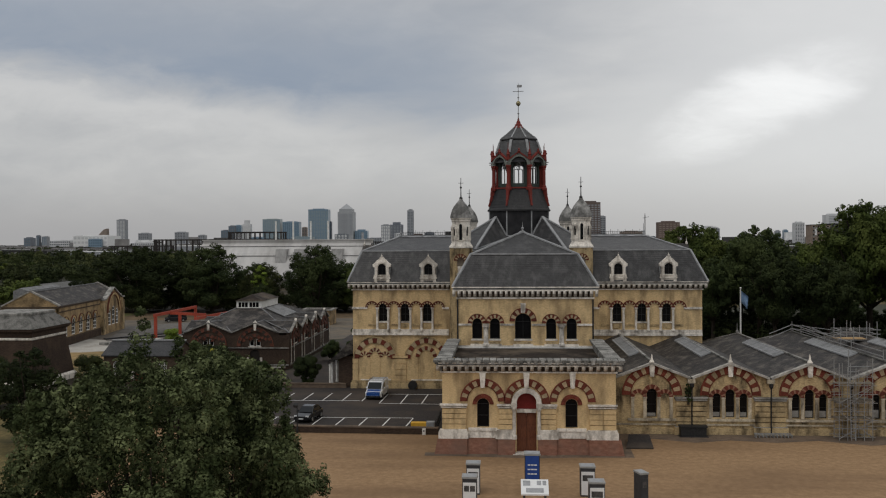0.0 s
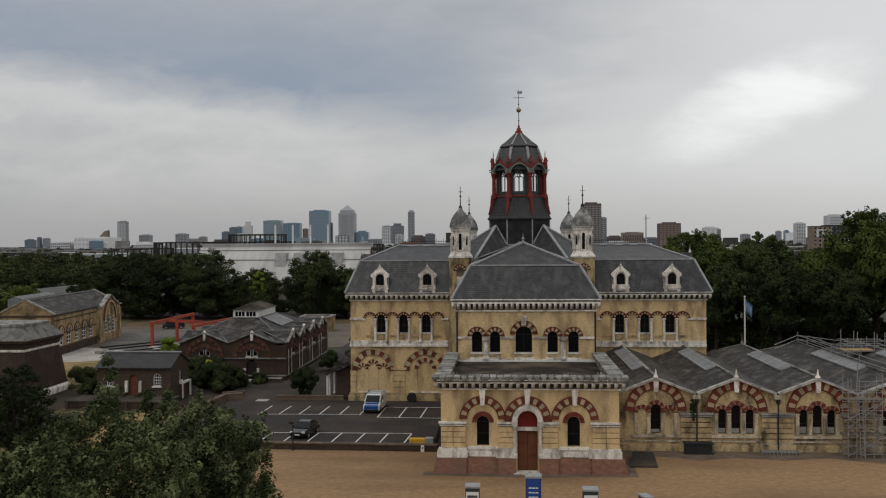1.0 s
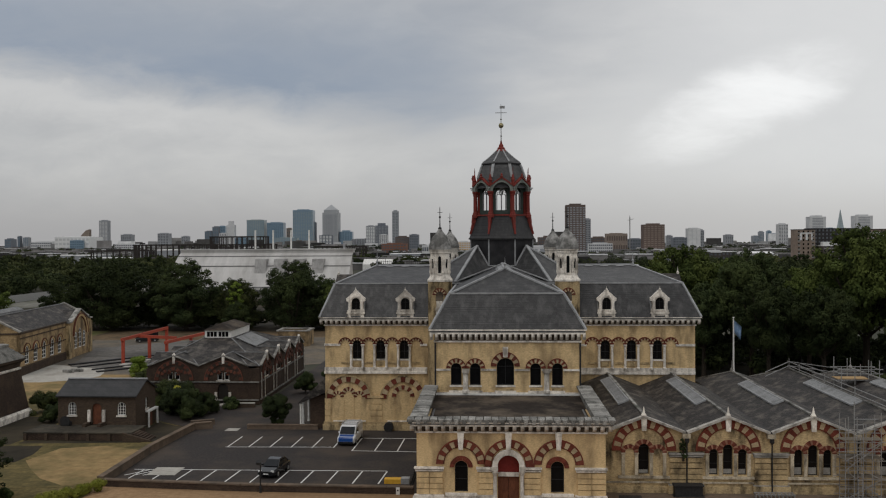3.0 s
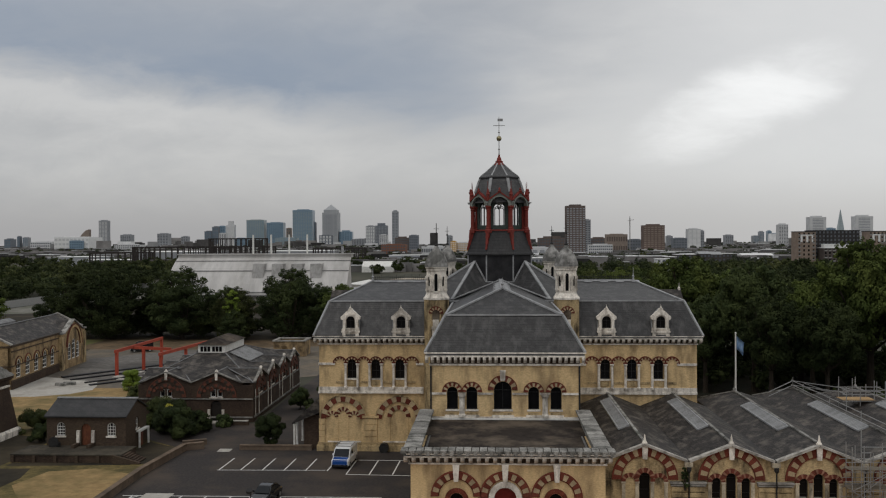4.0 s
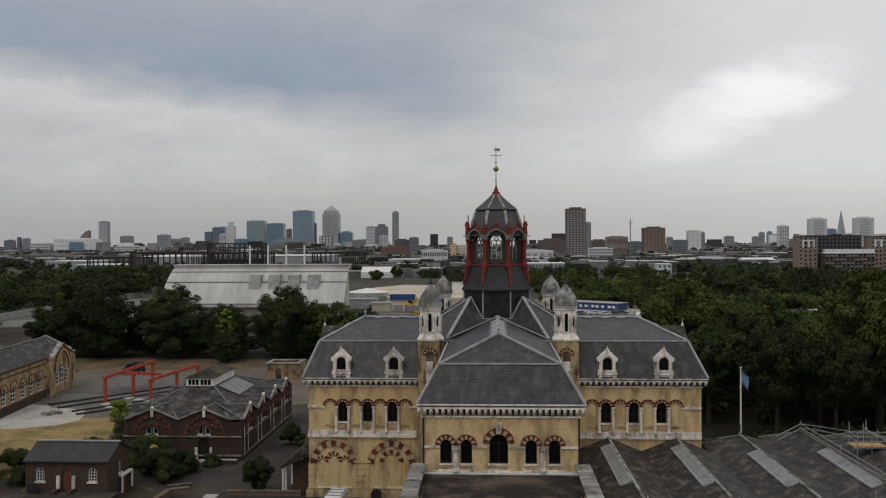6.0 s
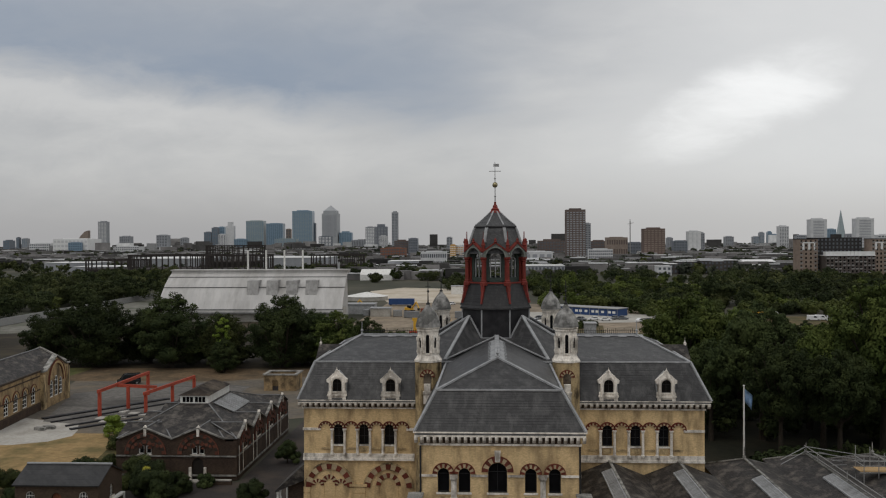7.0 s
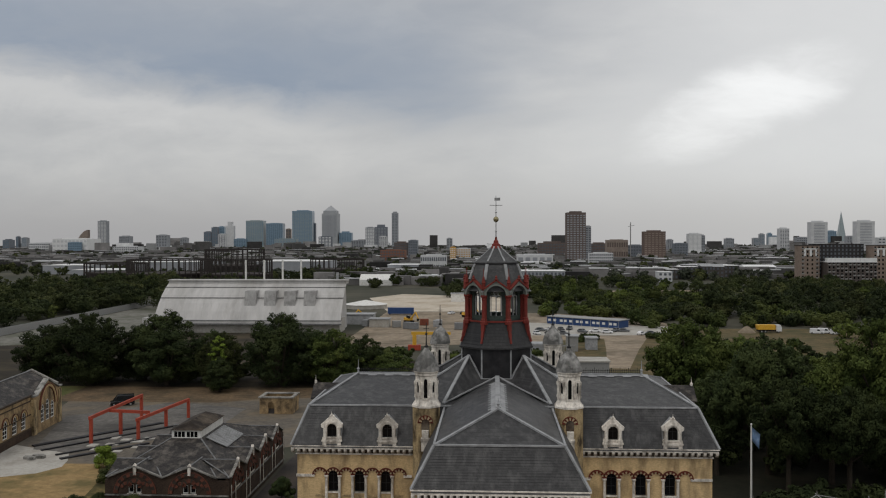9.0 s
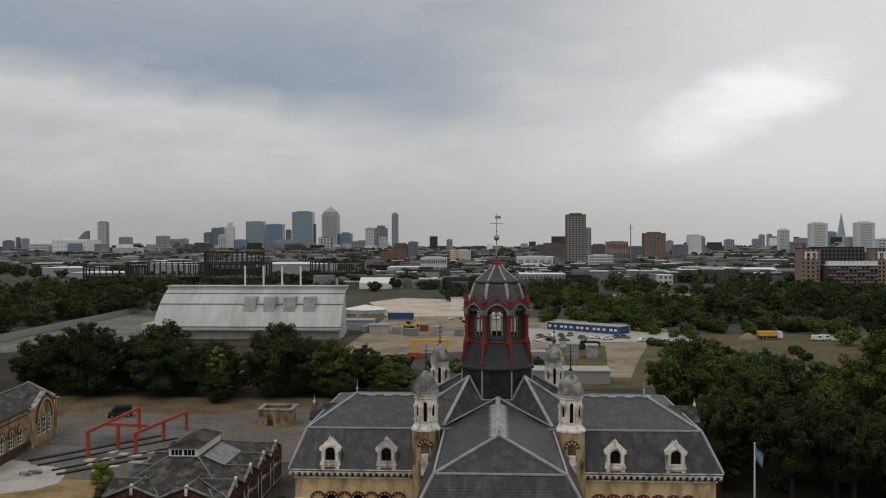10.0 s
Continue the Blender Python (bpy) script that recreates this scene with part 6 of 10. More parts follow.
for kind_of, rows_of in ((oak, OAKS), (lime, LIMES), (elm, ELMS), (sycamore, SYCAMORES), (high_lime, HIGH_LIMES), (high_elm, HIGH_ELMS), (sapling, [(-65.0, 101.0, 0, 0, 1.0, 1.0)])):
    plant(kind_of, rows_of)

# ---- foreground tree ----
rng = np.random.default_rng(21)
near = thing("tree", "large leafy sage-green tree with upright sprays", "tree", (-11.1, -99.8, 0))
blobs = []
for i in range(104):
    u = ((i + 0.5) / 104) ** 0.75
    a = i * 2.4 + rng.uniform(-0.3, 0.3)
    R = rng.uniform(0.75, 1.45) * (1.1 - 0.3 * u)
    q = 6.0 * (1.0 - 0.46 * u ** 4) * math.sqrt(rng.uniform(0.3, 1.05)) - R * 0.5
    cx, cy, cz = math.cos(a) * q * (1.0 if u < 0.42 or math.cos(a) < 0 else 0.8), math.sin(a) * q * 0.95, 3.4 + 11.0 * u
    # tufts on the top of the bough, bare and dark below
    for s in range(16):
        e = rng.normal(size=3)
        e[2] = abs(e[2]) * 1.2 + 0.1
        e += np.array([math.cos(a), math.sin(a), 0]) * 0.35
        e /= np.linalg.norm(e)
        w = R * rng.uniform(0.7, 1.1)
        tx, ty, tz, tr = cx + e[0] * w, cy + e[1] * w, cz + e[2] * w * 0.85, rng.uniform(0.15, 0.32)
        blobs.append((tx, ty, tz, tr))
        for k in range(2):
            blobs.append((tx + e[0] * 0.12 * k, ty + e[1] * 0.12 * k, tz + tr * (0.8 + 0.85 * k), tr * (0.6 - 0.2 * k)))
    blobs.append((cx, cy, cz, R * 0.42))
for i in range(34):
    a, u = rng.uniform(0, math.tau), rng.uniform(0.02, 0.75)
    q = 3.3 * math.sqrt(rng.uniform(0, 1)) * (1 - 0.6 * u)
    blobs.append((math.cos(a) * q, math.sin(a) * q, 4.4 + 9.2 * u, 1.4))
# the leaders that stand above the crown
for lx, ly, z0, z1, w in ((-0.95, 0.2, 13.6, 16.7, 0.62), (1.5, -1.6, 13.2, 15.8, 0.6), (1.3, 3.5, 12.2, 14.7, 0.55), (-2.5, -2.6, 12.6, 14.8, 0.55), (0.2, 1.4, 13.4, 15.6, 0.5), (3.3, 0.0, 11.6, 13.7, 0.5), (0.4, -0.4, 13.6, 15.9, 0.5)):
    for k in range(9):
        f = k / 8
        for s in range(3):
            a = rng.uniform(0, math.tau)
            blobs.append((lx + math.cos(a) * w * (1.1 - f), ly + math.sin(a) * w * (1.1 - f), z0 + (z1 - z0) * f, 0.34 - 0.2 * f))
bm = turned(bmesh.new(), [(0.45, -0.2), (0.34, 3.0), (0.28, 6.0), (0.16, 11.0), (0.05, 15.0)], 10)
for bl in blobs[:104 * 49:49]:
    p, q = Vector((0, 0, rng.uniform(3.5, 9.5))), Vector(bl[:3])
    mid = p.lerp(q, 0.5) + Vector((0, 0, -0.3))
    strip(bm, p, mid, 0.1, 0.1)
    strip(bm, mid, mid.lerp(q, 0.8), 0.04, 0.04)
part("trunk", bm, BARK, near)
ob = new("crown", quads_mesh("crown", leaf_cloud(rng, blobs, 430000, 0.05, 1.0, 3, 0.28), LEAF_NEAR, 3))
ob.parent = near

side_tree = tree("tree", "smaller dark green tree beside the forecourt", 41, 3.4, 10.6, 1.2, LEAF_DARK, 22000, 0.11, 60)
side_tree.matrix_basis = pose(-46.2, -44, 0) @ Matrix.Diagonal((1.05, 1.05, 0.84, 1))

# ---- shrubs ----


def shrub(label, seed, at, r, h, material, n, leaf, category="bush", cone=False):
    g = np.random.default_rng(seed)
    t = thing("bush", label, category, at)
    bl = []
    for i in range(34):
        a, u = g.uniform(0, math.tau), g.uniform(0, 1)
        q = r * 0.72 * math.sqrt(g.uniform(0, 1)) * ((0.35 + 0.9 * u if u < 0.6 else 1.25 - 0.6 * u) if cone else 1.05 - 0.45 * u)
        bl.append((math.cos(a) * q, math.sin(a) * q, h * (0.12 + 0.72 * u), min(r, h) * g.uniform(0.16, 0.3) * (0.55 + 0.5 * u if cone else 1)))
    stem = turned(bmesh.new(), [(0.12, -0.1), (0.09, h * 0.3), (0.03, h * 0.75)], 6)
    part("stem", stem, BARK, t)
    o = new("foliage", quads_mesh("foliage", leaf_cloud(g, bl, int(n * 5.5), leaf * 0.42, sides=3), material, 3))
    o.parent = t
    return t


shrub("clipped dark green tree tapering to its foot", 31, (-27.8, -10.4, 0), 2.7, 4.1, LEAF_DARK, 3400, 0.2, cone=True)
shrub("large dark green bush beside the hut", 32, (-40.4, -6.5, 0), 3.2, 4.2, LEAF_DARK, 3000, 0.26)
shrub("dark green bush by the annexe wall", 33, (-43.2, -1.2, 0), 3.0, 3.4, LEAF_DARK, 2600, 0.26)
shrub("tall dark bush between hut and annexe", 47, (-42.0, -3.5, 0), 3.0, 4.6, LEAF_DARK, 3000, 0.26)
shrub("spreading dark bush beside the yard wall", 48, (-39.0, -2.6, 0), 2.4, 2.9, LEAF_DARK, 2200, 0.24)
shrub("olive green bush at the back of the hut", 49, (-45.5, 0.6, 0), 2.8, 4.2, LEAF_OLIVE, 2400, 0.24)
shrub("olive bush on the annexe corner", 50, (-50.5, 4.5, 0), 2.6, 3.4, LEAF_OLIVE, 2200, 0.24)
shrub("low dark green bush by the annexe door", 34, (-36.6, 1.0, 0), 1.5, 1.6, LEAF_DARK, 1200, 0.2)
shrub("small yellow-leaved bush among darker ones", 35, (-41.6, -5.6, 2.7), 0.95, 1.5, LEAF_YELLOW, 900, 0.15)
shrub("dark olive scrub on the lawn beside the hut", 61, (-60.5, -2.5, 0), 3.4, 2.6, LEAF_OLIVE, 2600, 0.22)
shrub("dark scrub between hut and lawn", 62, (-53.5, 3.4, 0), 3.2, 3.0, LEAF_DARK, 2400, 0.24)
shrub("olive bush spreading over the lawn edge", 60, (-56.0, 21, 0), 2.8, 2.3, LEAF_OLIVE, 2200, 0.22)
shrub("yellow-green bush beside the annexe", 36, (-60.5, 29, 0), 2.5, 3.8, LEAF_BRIGHT, 1800, 0.22)
shrub("dark green bush behind the hut", 37, (-47.5, -4.8, 0), 3.0, 3.2, LEAF_MID, 2400, 0.26)
shrub("dark green bush in the passage", 38, (-29.0, 13.0, 0), 2.2, 3.6, LEAF_DARK, 2200, 0.26)
shrub("tall dark bush in the passage", 39, (-25.8, 20.0, 0), 2.6, 5.0, LEAF_DARK, 2400, 0.28)
shrub("leafy dark bush by the station wall", 40, (-26.5, 30.0, 0), 3.0, 6.5, LEAF_DARK, 2600, 0.3)
shrub("bushy dark green tree on the grass", 41, (-61.5, -27.5, 0), 4.6, 7.0, LEAF_DARK, 7000, 0.28, "tree")
shrub("dark bush at the foot of the chimney stump", 42, (-56.5, -8.5, 0), 2.0, 2.6, LEAF_DARK, 1600, 0.22)
shrub("green bush on the grass bank", 43, (-57.5, 2.5, 0), 1.6, 1.9, LEAF_MID, 1200, 0.2)
g = np.random.default_rng(44)
hedge = thing("hedge", "low clipped yellow-green hedge beside the forecourt", "hedge", (-38.4, -41.2, 0))
bl = []
for i in range(70):
    f = g.uniform(-1, 1)
    bl.append((f * 1.5 + g.uniform(-0.45, 0.45), f * 2.4 + g.uniform(-0.35, 0.35), g.uniform(0.25, 0.85), g.uniform(0.28, 0.42)))
part("stem", boxes((-0.06, 0.06, -0.06, 0.06, -0.1, 0.7)), BARK, hedge)
o = new("foliage", quads_mesh("foliage", leaf_cloud(g, bl, 16000, 0.05, sides=3), LEAF_HEDGE, 3))
o.parent = hedge
shrub("low green hedge beside the grass", 45, (-45.5, -42.5, 0), 3.2, 1.6, LEAF_MID, 2600, 0.16)
shrub("green creeper bush on the downpipe", 46, (GX + BAY / 2 - 0.3, YW - 0.35, 3.0), 0.5, 2.2, LEAF_DARK, 500, 0.12)

# ---- car park ----


def stripe(bm, x0, y0, x1, y1, w=0.14):
    d = Vector((x1 - x0, y1 - y0)).normalized()
    n = Vector((-d.y, d.x)) * w / 2
    plate(bm, [(x0 + n.x, y0 + n.y), (x1 + n.x, y1 + n.y), (x1 - n.x, y1 - n.y), (x0 - n.x, y0 - n.y)], 0.002, 0.010)


bm = bmesh.new()
stripe(bm, -30.6, -21.4, -18.9, -21.1)
for k in range(6):
    stripe(bm, -30.4 + 2.35 * k, -21.4, -30.2 + 2.35 * k, -16.2)
stripe(bm, -16.4, -22.7, -9.0, -23.0)
for k in range(4):
    stripe(bm, -16.4 + 2.45 * k, -22.7, -16.2 + 2.45 * k, -16.6)
stripe(bm, -16.0, -16.6, -9.0, -16.6)
stripe(bm, -36.8, -31.2, -11.6, -31.0)
for k in range(11):
    stripe(bm, -35.8 + 2.42 * k, -31.2, -36.1 + 2.42 * k, -35.6)
for k in range(3):
    stripe(bm, -36.9 + 0.9 * k, -33.4, -35.2 + 0.9 * k, -31.3)
each("bay_line", bm, LINE_PAINT, bpy.data.objects["car_park"])
tagged(part("concrete_cover", boxes((-34.8, -32.0, -33.3, -30.4, 0.0, 0.03)), CONCRETE), "pale concrete cover slab set in the asphalt", "cover")
tagged(part("drain_cover", boxes((-33.2, -31.7, -13.2, -11.8, 0.0, 0.03)), CONCRETE), "small pale drain cover", "cover")


def low_wall(label, pts, h, t, material, cap=None):
    w = thing("low_wall", label, "wall")
    bm, cp = bmesh.new(), bmesh.new()
    for p, q in zip(pts, pts[1:]):
        strip(bm, (*p, h / 2 - 0.1), (*q, h / 2 - 0.1), t, h + 0.2)
        n = max(1, int((Vector(q) - Vector(p)).length / 1.2))
        for i in range(n):
            a, b = Vector(p).lerp(Vector(q), i / n), Vector(p).lerp(Vector(q), (i + 0.97) / n)
            strip(cp, (*a, h + 0.06), (*b, h + 0.06), t + 0.12, 0.12)
    part("brickwork", bm, material, w)
    each("coping_stone", cp, cap or KERB, w)
    return w


low_wall("low sooty brick wall along the forecourt", [(-37.6, -37.1), (-24, -38.3), (-8.3, -38.7)], 0.55, 0.5, BRICK_DARK)
low_wall("low old brick wall beside the grass bank", [(-37.7, -37.0), (-38.0, -24.0), (-37.2, -12.6), (-35.2, -11.6)], 0.7, 0.5, KERB, KERB)
low_wall("low brown brick planter wall", [(-30.8, -11.9), (-22.2, -11.9)], 0.45, 0.5, KERB)
low_wall("low wall by the annexe steps", [(-37.2, 1.9), (-33.6, 1.9)], 0.5, 0.4, BRICK_BROWN, CONCRETE)
low_wall("short brick wall by the yard entrance", [(-38.2, -10.6), (-35.6, -9.4)], 0.55, 0.45, KERB)


CAR_GLASS = surface("car_glass", (0.012, 0.014, 0.016), (0.02, 0.022, 0.025), 0.06, 1.0, bump=0)
TYRE = surface("tyre_rubber", (0.012, 0.012, 0.012), (0.025, 0.025, 0.025), 0.85, 8.0)
BLACK_CAR = surface("black_car_paint", (0.006, 0.0065, 0.008), (0.012, 0.0125, 0.014), 0.15, 1.0, bump=0, spec=0.6)
VAN_WHITE = surface("white_van_paint", (0.66, 0.67, 0.68), (0.78, 0.79, 0.80), 0.3, 1.0, bump=0)
STAND_BLACK = surface("black_plastic", (0.012, 0.012, 0.013), (0.024, 0.024, 0.025), 0.6, 3.0, bump=0)
VAN_BLUE = surface("blue_van_paint", (0.012, 0.055, 0.22), (0.02, 0.08, 0.30), 0.3, 1.0, bump=0)
LAMP_GLASS = surface("headlamp_glass", (0.55, 0.55, 0.53), (0.75, 0.75, 0.72), 0.2, 3.0, bump=0)


def loft(bm, rings):
    """A body skinned over rings of equally many points."""
    vs = [[bm.verts.new(p) for p in r] for r in rings]
    n = len(vs[0])
    for a, b in zip(vs, vs[1:]):
        for i in range(n):
            bm.faces.new((a[i], a[(i + 1) % n], b[(i + 1) % n], b[i]))
    bm.faces.new(vs[0])
    bm.faces.new(vs[-1][::-1])
    return bm


def wheel(parent, x, y, r):
    w = part("wheel", turned(bmesh.new(), [(r * 0.7, -0.11), (r, -0.09), (r, 0.09), (r * 0.7, 0.11)], 16), TYRE, parent, m=pose(x, y, r, 0, 90, 0))
    part("rim", turned(bmesh.new(), [(r * 0.62, -0.115), (r * 0.62, 0.115)], 12), GALV, w, m=pose(x, y, r, 0, 90, 0))


def vehicle(name, label, at, turn, body_mat, low_mat, length=4.4, width=1.8, height=1.45, van=False, group="", full=True):
    """A car or van that looks along -y, built of lofted body, glazing, lamps and wheels."""
    t = thing(name, label, "van" if van else "car", at, turn, group)
    L, W, Hh = length, width / 2, height
    ring = lambda y, w, z0, z1, e=0.12: [(-w, y, z0 + e), (-w + e, y, z0), (w - e, y, z0), (w, y, z0 + e), (w, y, z1 - e), (w - e, y, z1), (-w + e, y, z1), (-w, y, z1 - e)]
    belt = 1.12 if van else 0.88
    part("lower_body", loft(bmesh.new(), [ring(-L / 2, W * 0.86, 0.32, 0.7), ring(-L / 2 + 0.15, W * 0.96, 0.24, belt - 0.14), ring(-L / 2 + 1.0, W, 0.22, belt - (0.02 if van else 0)), ring(L / 2 - 0.5, W, 0.22, belt + 0.02), ring(L / 2, W * 0.94, 0.34, belt - 0.05)]), low_mat, t, smooth=False)
    if van:
        cab = [ring(-L / 2 + 0.75, W * 0.93, belt - 0.1, belt + 0.04, 0.05), ring(-L / 2 + 1.55, W * 0.9, belt - 0.1, Hh - 0.08, 0.1), ring(-L / 2 + 2.2, W * 0.94, belt - 0.1, Hh, 0.12), ring(L / 2 - 0.1, W * 0.95, belt - 0.1, Hh - 0.02, 0.12)]
    else:
        cab = [ring(-L / 2 + 1.15, W * 0.9, belt - 0.1, belt + 0.02, 0.04), ring(-L / 2 + 1.95, W * 0.74, belt - 0.1, Hh - 0.04, 0.08), ring(L / 2 - 1.6, W * 0.76, belt - 0.1, Hh, 0.08), ring(L / 2 - 0.9, W * 0.78, belt - 0.1, Hh - 0.12, 0.08), ring(L / 2 - 0.25, W * 0.86, belt - 0.1, belt + 0.04, 0.04)]
    part("upper_body", loft(bmesh.new(), cab), body_mat, t)
    g = bmesh.new()
    a, b = (Vector((0, -L / 2 + 0.74, belt + 0.06)), Vector((0, -L / 2 + 1.5, Hh - 0.16))) if van else (Vector((0, -L / 2 + 1.14, belt + 0.06)), Vector((0, -L / 2 + 1.88, Hh - 0.12)))
    wa, wb = (W * 0.84, W * 0.78) if van else (W * 0.8, W * 0.64)
    off = Vector((0, -0.03, 0.03))
    g.faces.new([g.verts.new(p + off) for p in (a + Vector((-wa, 0, 0)), a + Vector((wa, 0, 0)), b + Vector((wb, 0, 0)), b + Vector((-wb, 0, 0)))])
    part("windscreen", g, CAR_GLASS, t)
    s = bmesh.new()
    for k in (-1, 1):
        x0, x1 = (W * 0.945, W * 0.945) if van else (W * 0.86, W * 0.755)
        y0, y1 = (-L / 2 + 1.45, -L / 2 + 2.35) if van else (-L / 2 + 1.6, L / 2 - 0.9)
        s.faces.new([s.verts.new((k * x, y, z)) for x, y, z in ((x0 + 0.02, y0 - 0.2, belt + 0.05), (x0 + 0.02, y1 + 0.15, belt + 0.05), (x1 + 0.02, y1, Hh - 0.22), (x1 + 0.02, y0 + 0.25, Hh - 0.22))])
    each("side_window", s, CAR_GLASS, t)
    if full:
        each("headlamp", boxes((-W * 0.86, -W * 0.52, -L / 2 + 0.0, -L / 2 + 0.2, 0.62, 0.78), (W * 0.52, W * 0.86, -L / 2 + 0.0, -L / 2 + 0.2, 0.62, 0.78)), LAMP_GLASS, t)
        part("number_plate", boxes((-0.26, 0.26, -L / 2 - 0.03, -L / 2 + 0.02, 0.42, 0.53)), LAMP_GLASS, t)
        part("grille", boxes((-W * 0.45, W * 0.45, -L / 2 - 0.01, -L / 2 + 0.05, 0.58, 0.68)), TYRE, t)
        each("wing_mirror", boxes((-W - 0.16, -W + 0.02, -L / 2 + 1.5, -L / 2 + 1.62, belt + 0.02, belt + 0.2), (W - 0.02, W + 0.16, -L / 2 + 1.5, -L / 2 + 1.62, belt + 0.02, belt + 0.2)), low_mat, t)
    for x in (-W + 0.08, W - 0.08):
        for y in (-L / 2 + 0.85, L / 2 - 0.85):
            wheel(t, x, y, 0.33)
    return t


van = vehicle("van", "white and blue panel van with a roof rack in a bay", (-17.3, -18.2, 0), -3, VAN_WHITE, VAN_WHITE, 4.9, 1.98, 2.0, True)
part("front_panel", boxes((-0.8, 0.8, -2.49, -2.3, 0.5, 0.86)), VAN_BLUE, van, "deep blue front panel")
part("bumper", boxes((-0.86, 0.86, -2.53, -2.3, 0.27, 0.48)), STAND_BLACK, van, "black front bumper")
part("bonnet", hull(bmesh.new(), [(s * 0.78, y, z) for s in (-1, 1) for y, z in ((-2.36, 0.86), (-1.66, 1.1), (-2.36, 0.95), (-1.66, 1.14))]), VAN_BLUE, van, "deep blue bonnet")
bm = bmesh.new()
for y in (-0.5, 0.6, 1.6):
    strip(bm, (-0.85, y, 2.06), (0.85, y, 2.06), 0.06, 0.08)
for x in (-0.85, 0.85):
    strip(bm, (x, -0.6, 2.1), (x, 1.9, 2.1), 0.06, 0.06)
part("roof_rack", bm, GALV, van)
vehicle("car", "black hatchback parked in a marked bay", (-22.5, -32.2, 0), -8, BLACK_CAR, BLACK_CAR, 4.3, 1.8, 1.5)
vehicle("van", "dark van standing under the trees in the back yard", (-79.5, 80, 0), -65, BLACK_CAR, BLACK_CAR, 5.0, 2.0, 2.3, True)


def lamp_post(at, h, label):
    t = thing("street_lamp", label, "street lamp", at)
    part("post", turned(bmesh.new(), [(0.11, 0), (0.11, 0.5), (0.06, 0.6), (0.05, h)], 8), IRON, t)
    part("arm", strip(bmesh.new(), (0, 0, h - 0.05), (-0.12, 0.1, h + 0.05), 0.07, 0.07), IRON, t)
    part("head", hull(bmesh.new(), [(x - 0.15, y + 0.1, z + h) for x, y, z in ((-0.16, -0.16, 0), (0.16, -0.16, 0), (-0.16, 0.16, 0), (0.16, 0.16, 0), (-0.24, -0.2, 0.22), (0.24, -0.2, 0.22), (-0.2, 0.2, 0.4), (0.2, 0.2, 0.4))]), IRON, t)


lamp_post((-22.1, -38.9, 0), 2.5, "short black lamp post behind the low wall")
t = thing("bollard", "white marker post at the wall's end", "bollard", (-9.7, -39.0, 0))
part("post", boxes((-0.16, 0.16, -0.1, 0.1, 0, 0.62)), WHITE_PAINT, t)
part("reflector", boxes((-0.07, 0.07, -0.105, -0.1, 0.32, 0.45)), IRON, t)
t = thing("grit_bin", "yellow and grey box beside the bays", "bin", (-10.4, -35.2, 0))
part("body", boxes((-0.95, 0.6, -0.4, 0.4, 0, 0.42)), YELLOW, t)
part("lid", boxes((0.6, 1.4, -0.4, 0.4, 0, 0.5)), LEAD, t)
# made-up iron ring in place of a small arch mouth in shadow
t = thing("pipe_mouth", "dark ring standing for a shadowed arch mouth in the wall", "pipe", (-13.6, -12.7, 0))
part("pipe", turned(bmesh.new(), [(0.44, -0.4), (0.56, -0.4), (0.56, 0.4), (0.44, 0.4)], 14), IRON, t, m=pose(0, 0, 0.5, 90, 0, 0))
t = thing("fence", "dark railing fence at the end of the bays", "fence", (-8.6, -35.5, 0))
for i in range(9):
    part("post", boxes((-0.05, 0.05, -3.0 + 0.75 * i, -2.92 + 0.75 * i, 0, 1.1)), IRON, t)
part("rail", boxes((-0.03, 0.03, -3.0, 3.1, 0.98, 1.05)), IRON, t)
part("rail", boxes((-0.03, 0.03, -3.0, 3.1, 0.45, 0.52)), IRON, t)

# ---- display stands on the forecourt ----
PRINT_BLUE = surface("blue_print", (0.02, 0.055, 0.22), (0.03, 0.075, 0.28), 0.5, 2.0, bump=0)
PRINT_WHITE = surface("white_print", (0.66, 0.66, 0.65), (0.78, 0.78, 0.77), 0.5, 2.0, bump=0)
PRINT_DARK = surface("dark_print", (0.02, 0.022, 0.025), (0.14, 0.13, 0.12), 0.5, 3.0, bump=0)
STAND_TOP = surface("dull_grey_stand_rim", (0.22, 0.22, 0.21), (0.34, 0.335, 0.32), 0.5, 3.0)
STAND_DARK = surface("dark_stand_steel", (0.035, 0.035, 0.038), (0.06, 0.06, 0.062), 0.5, 3.0)


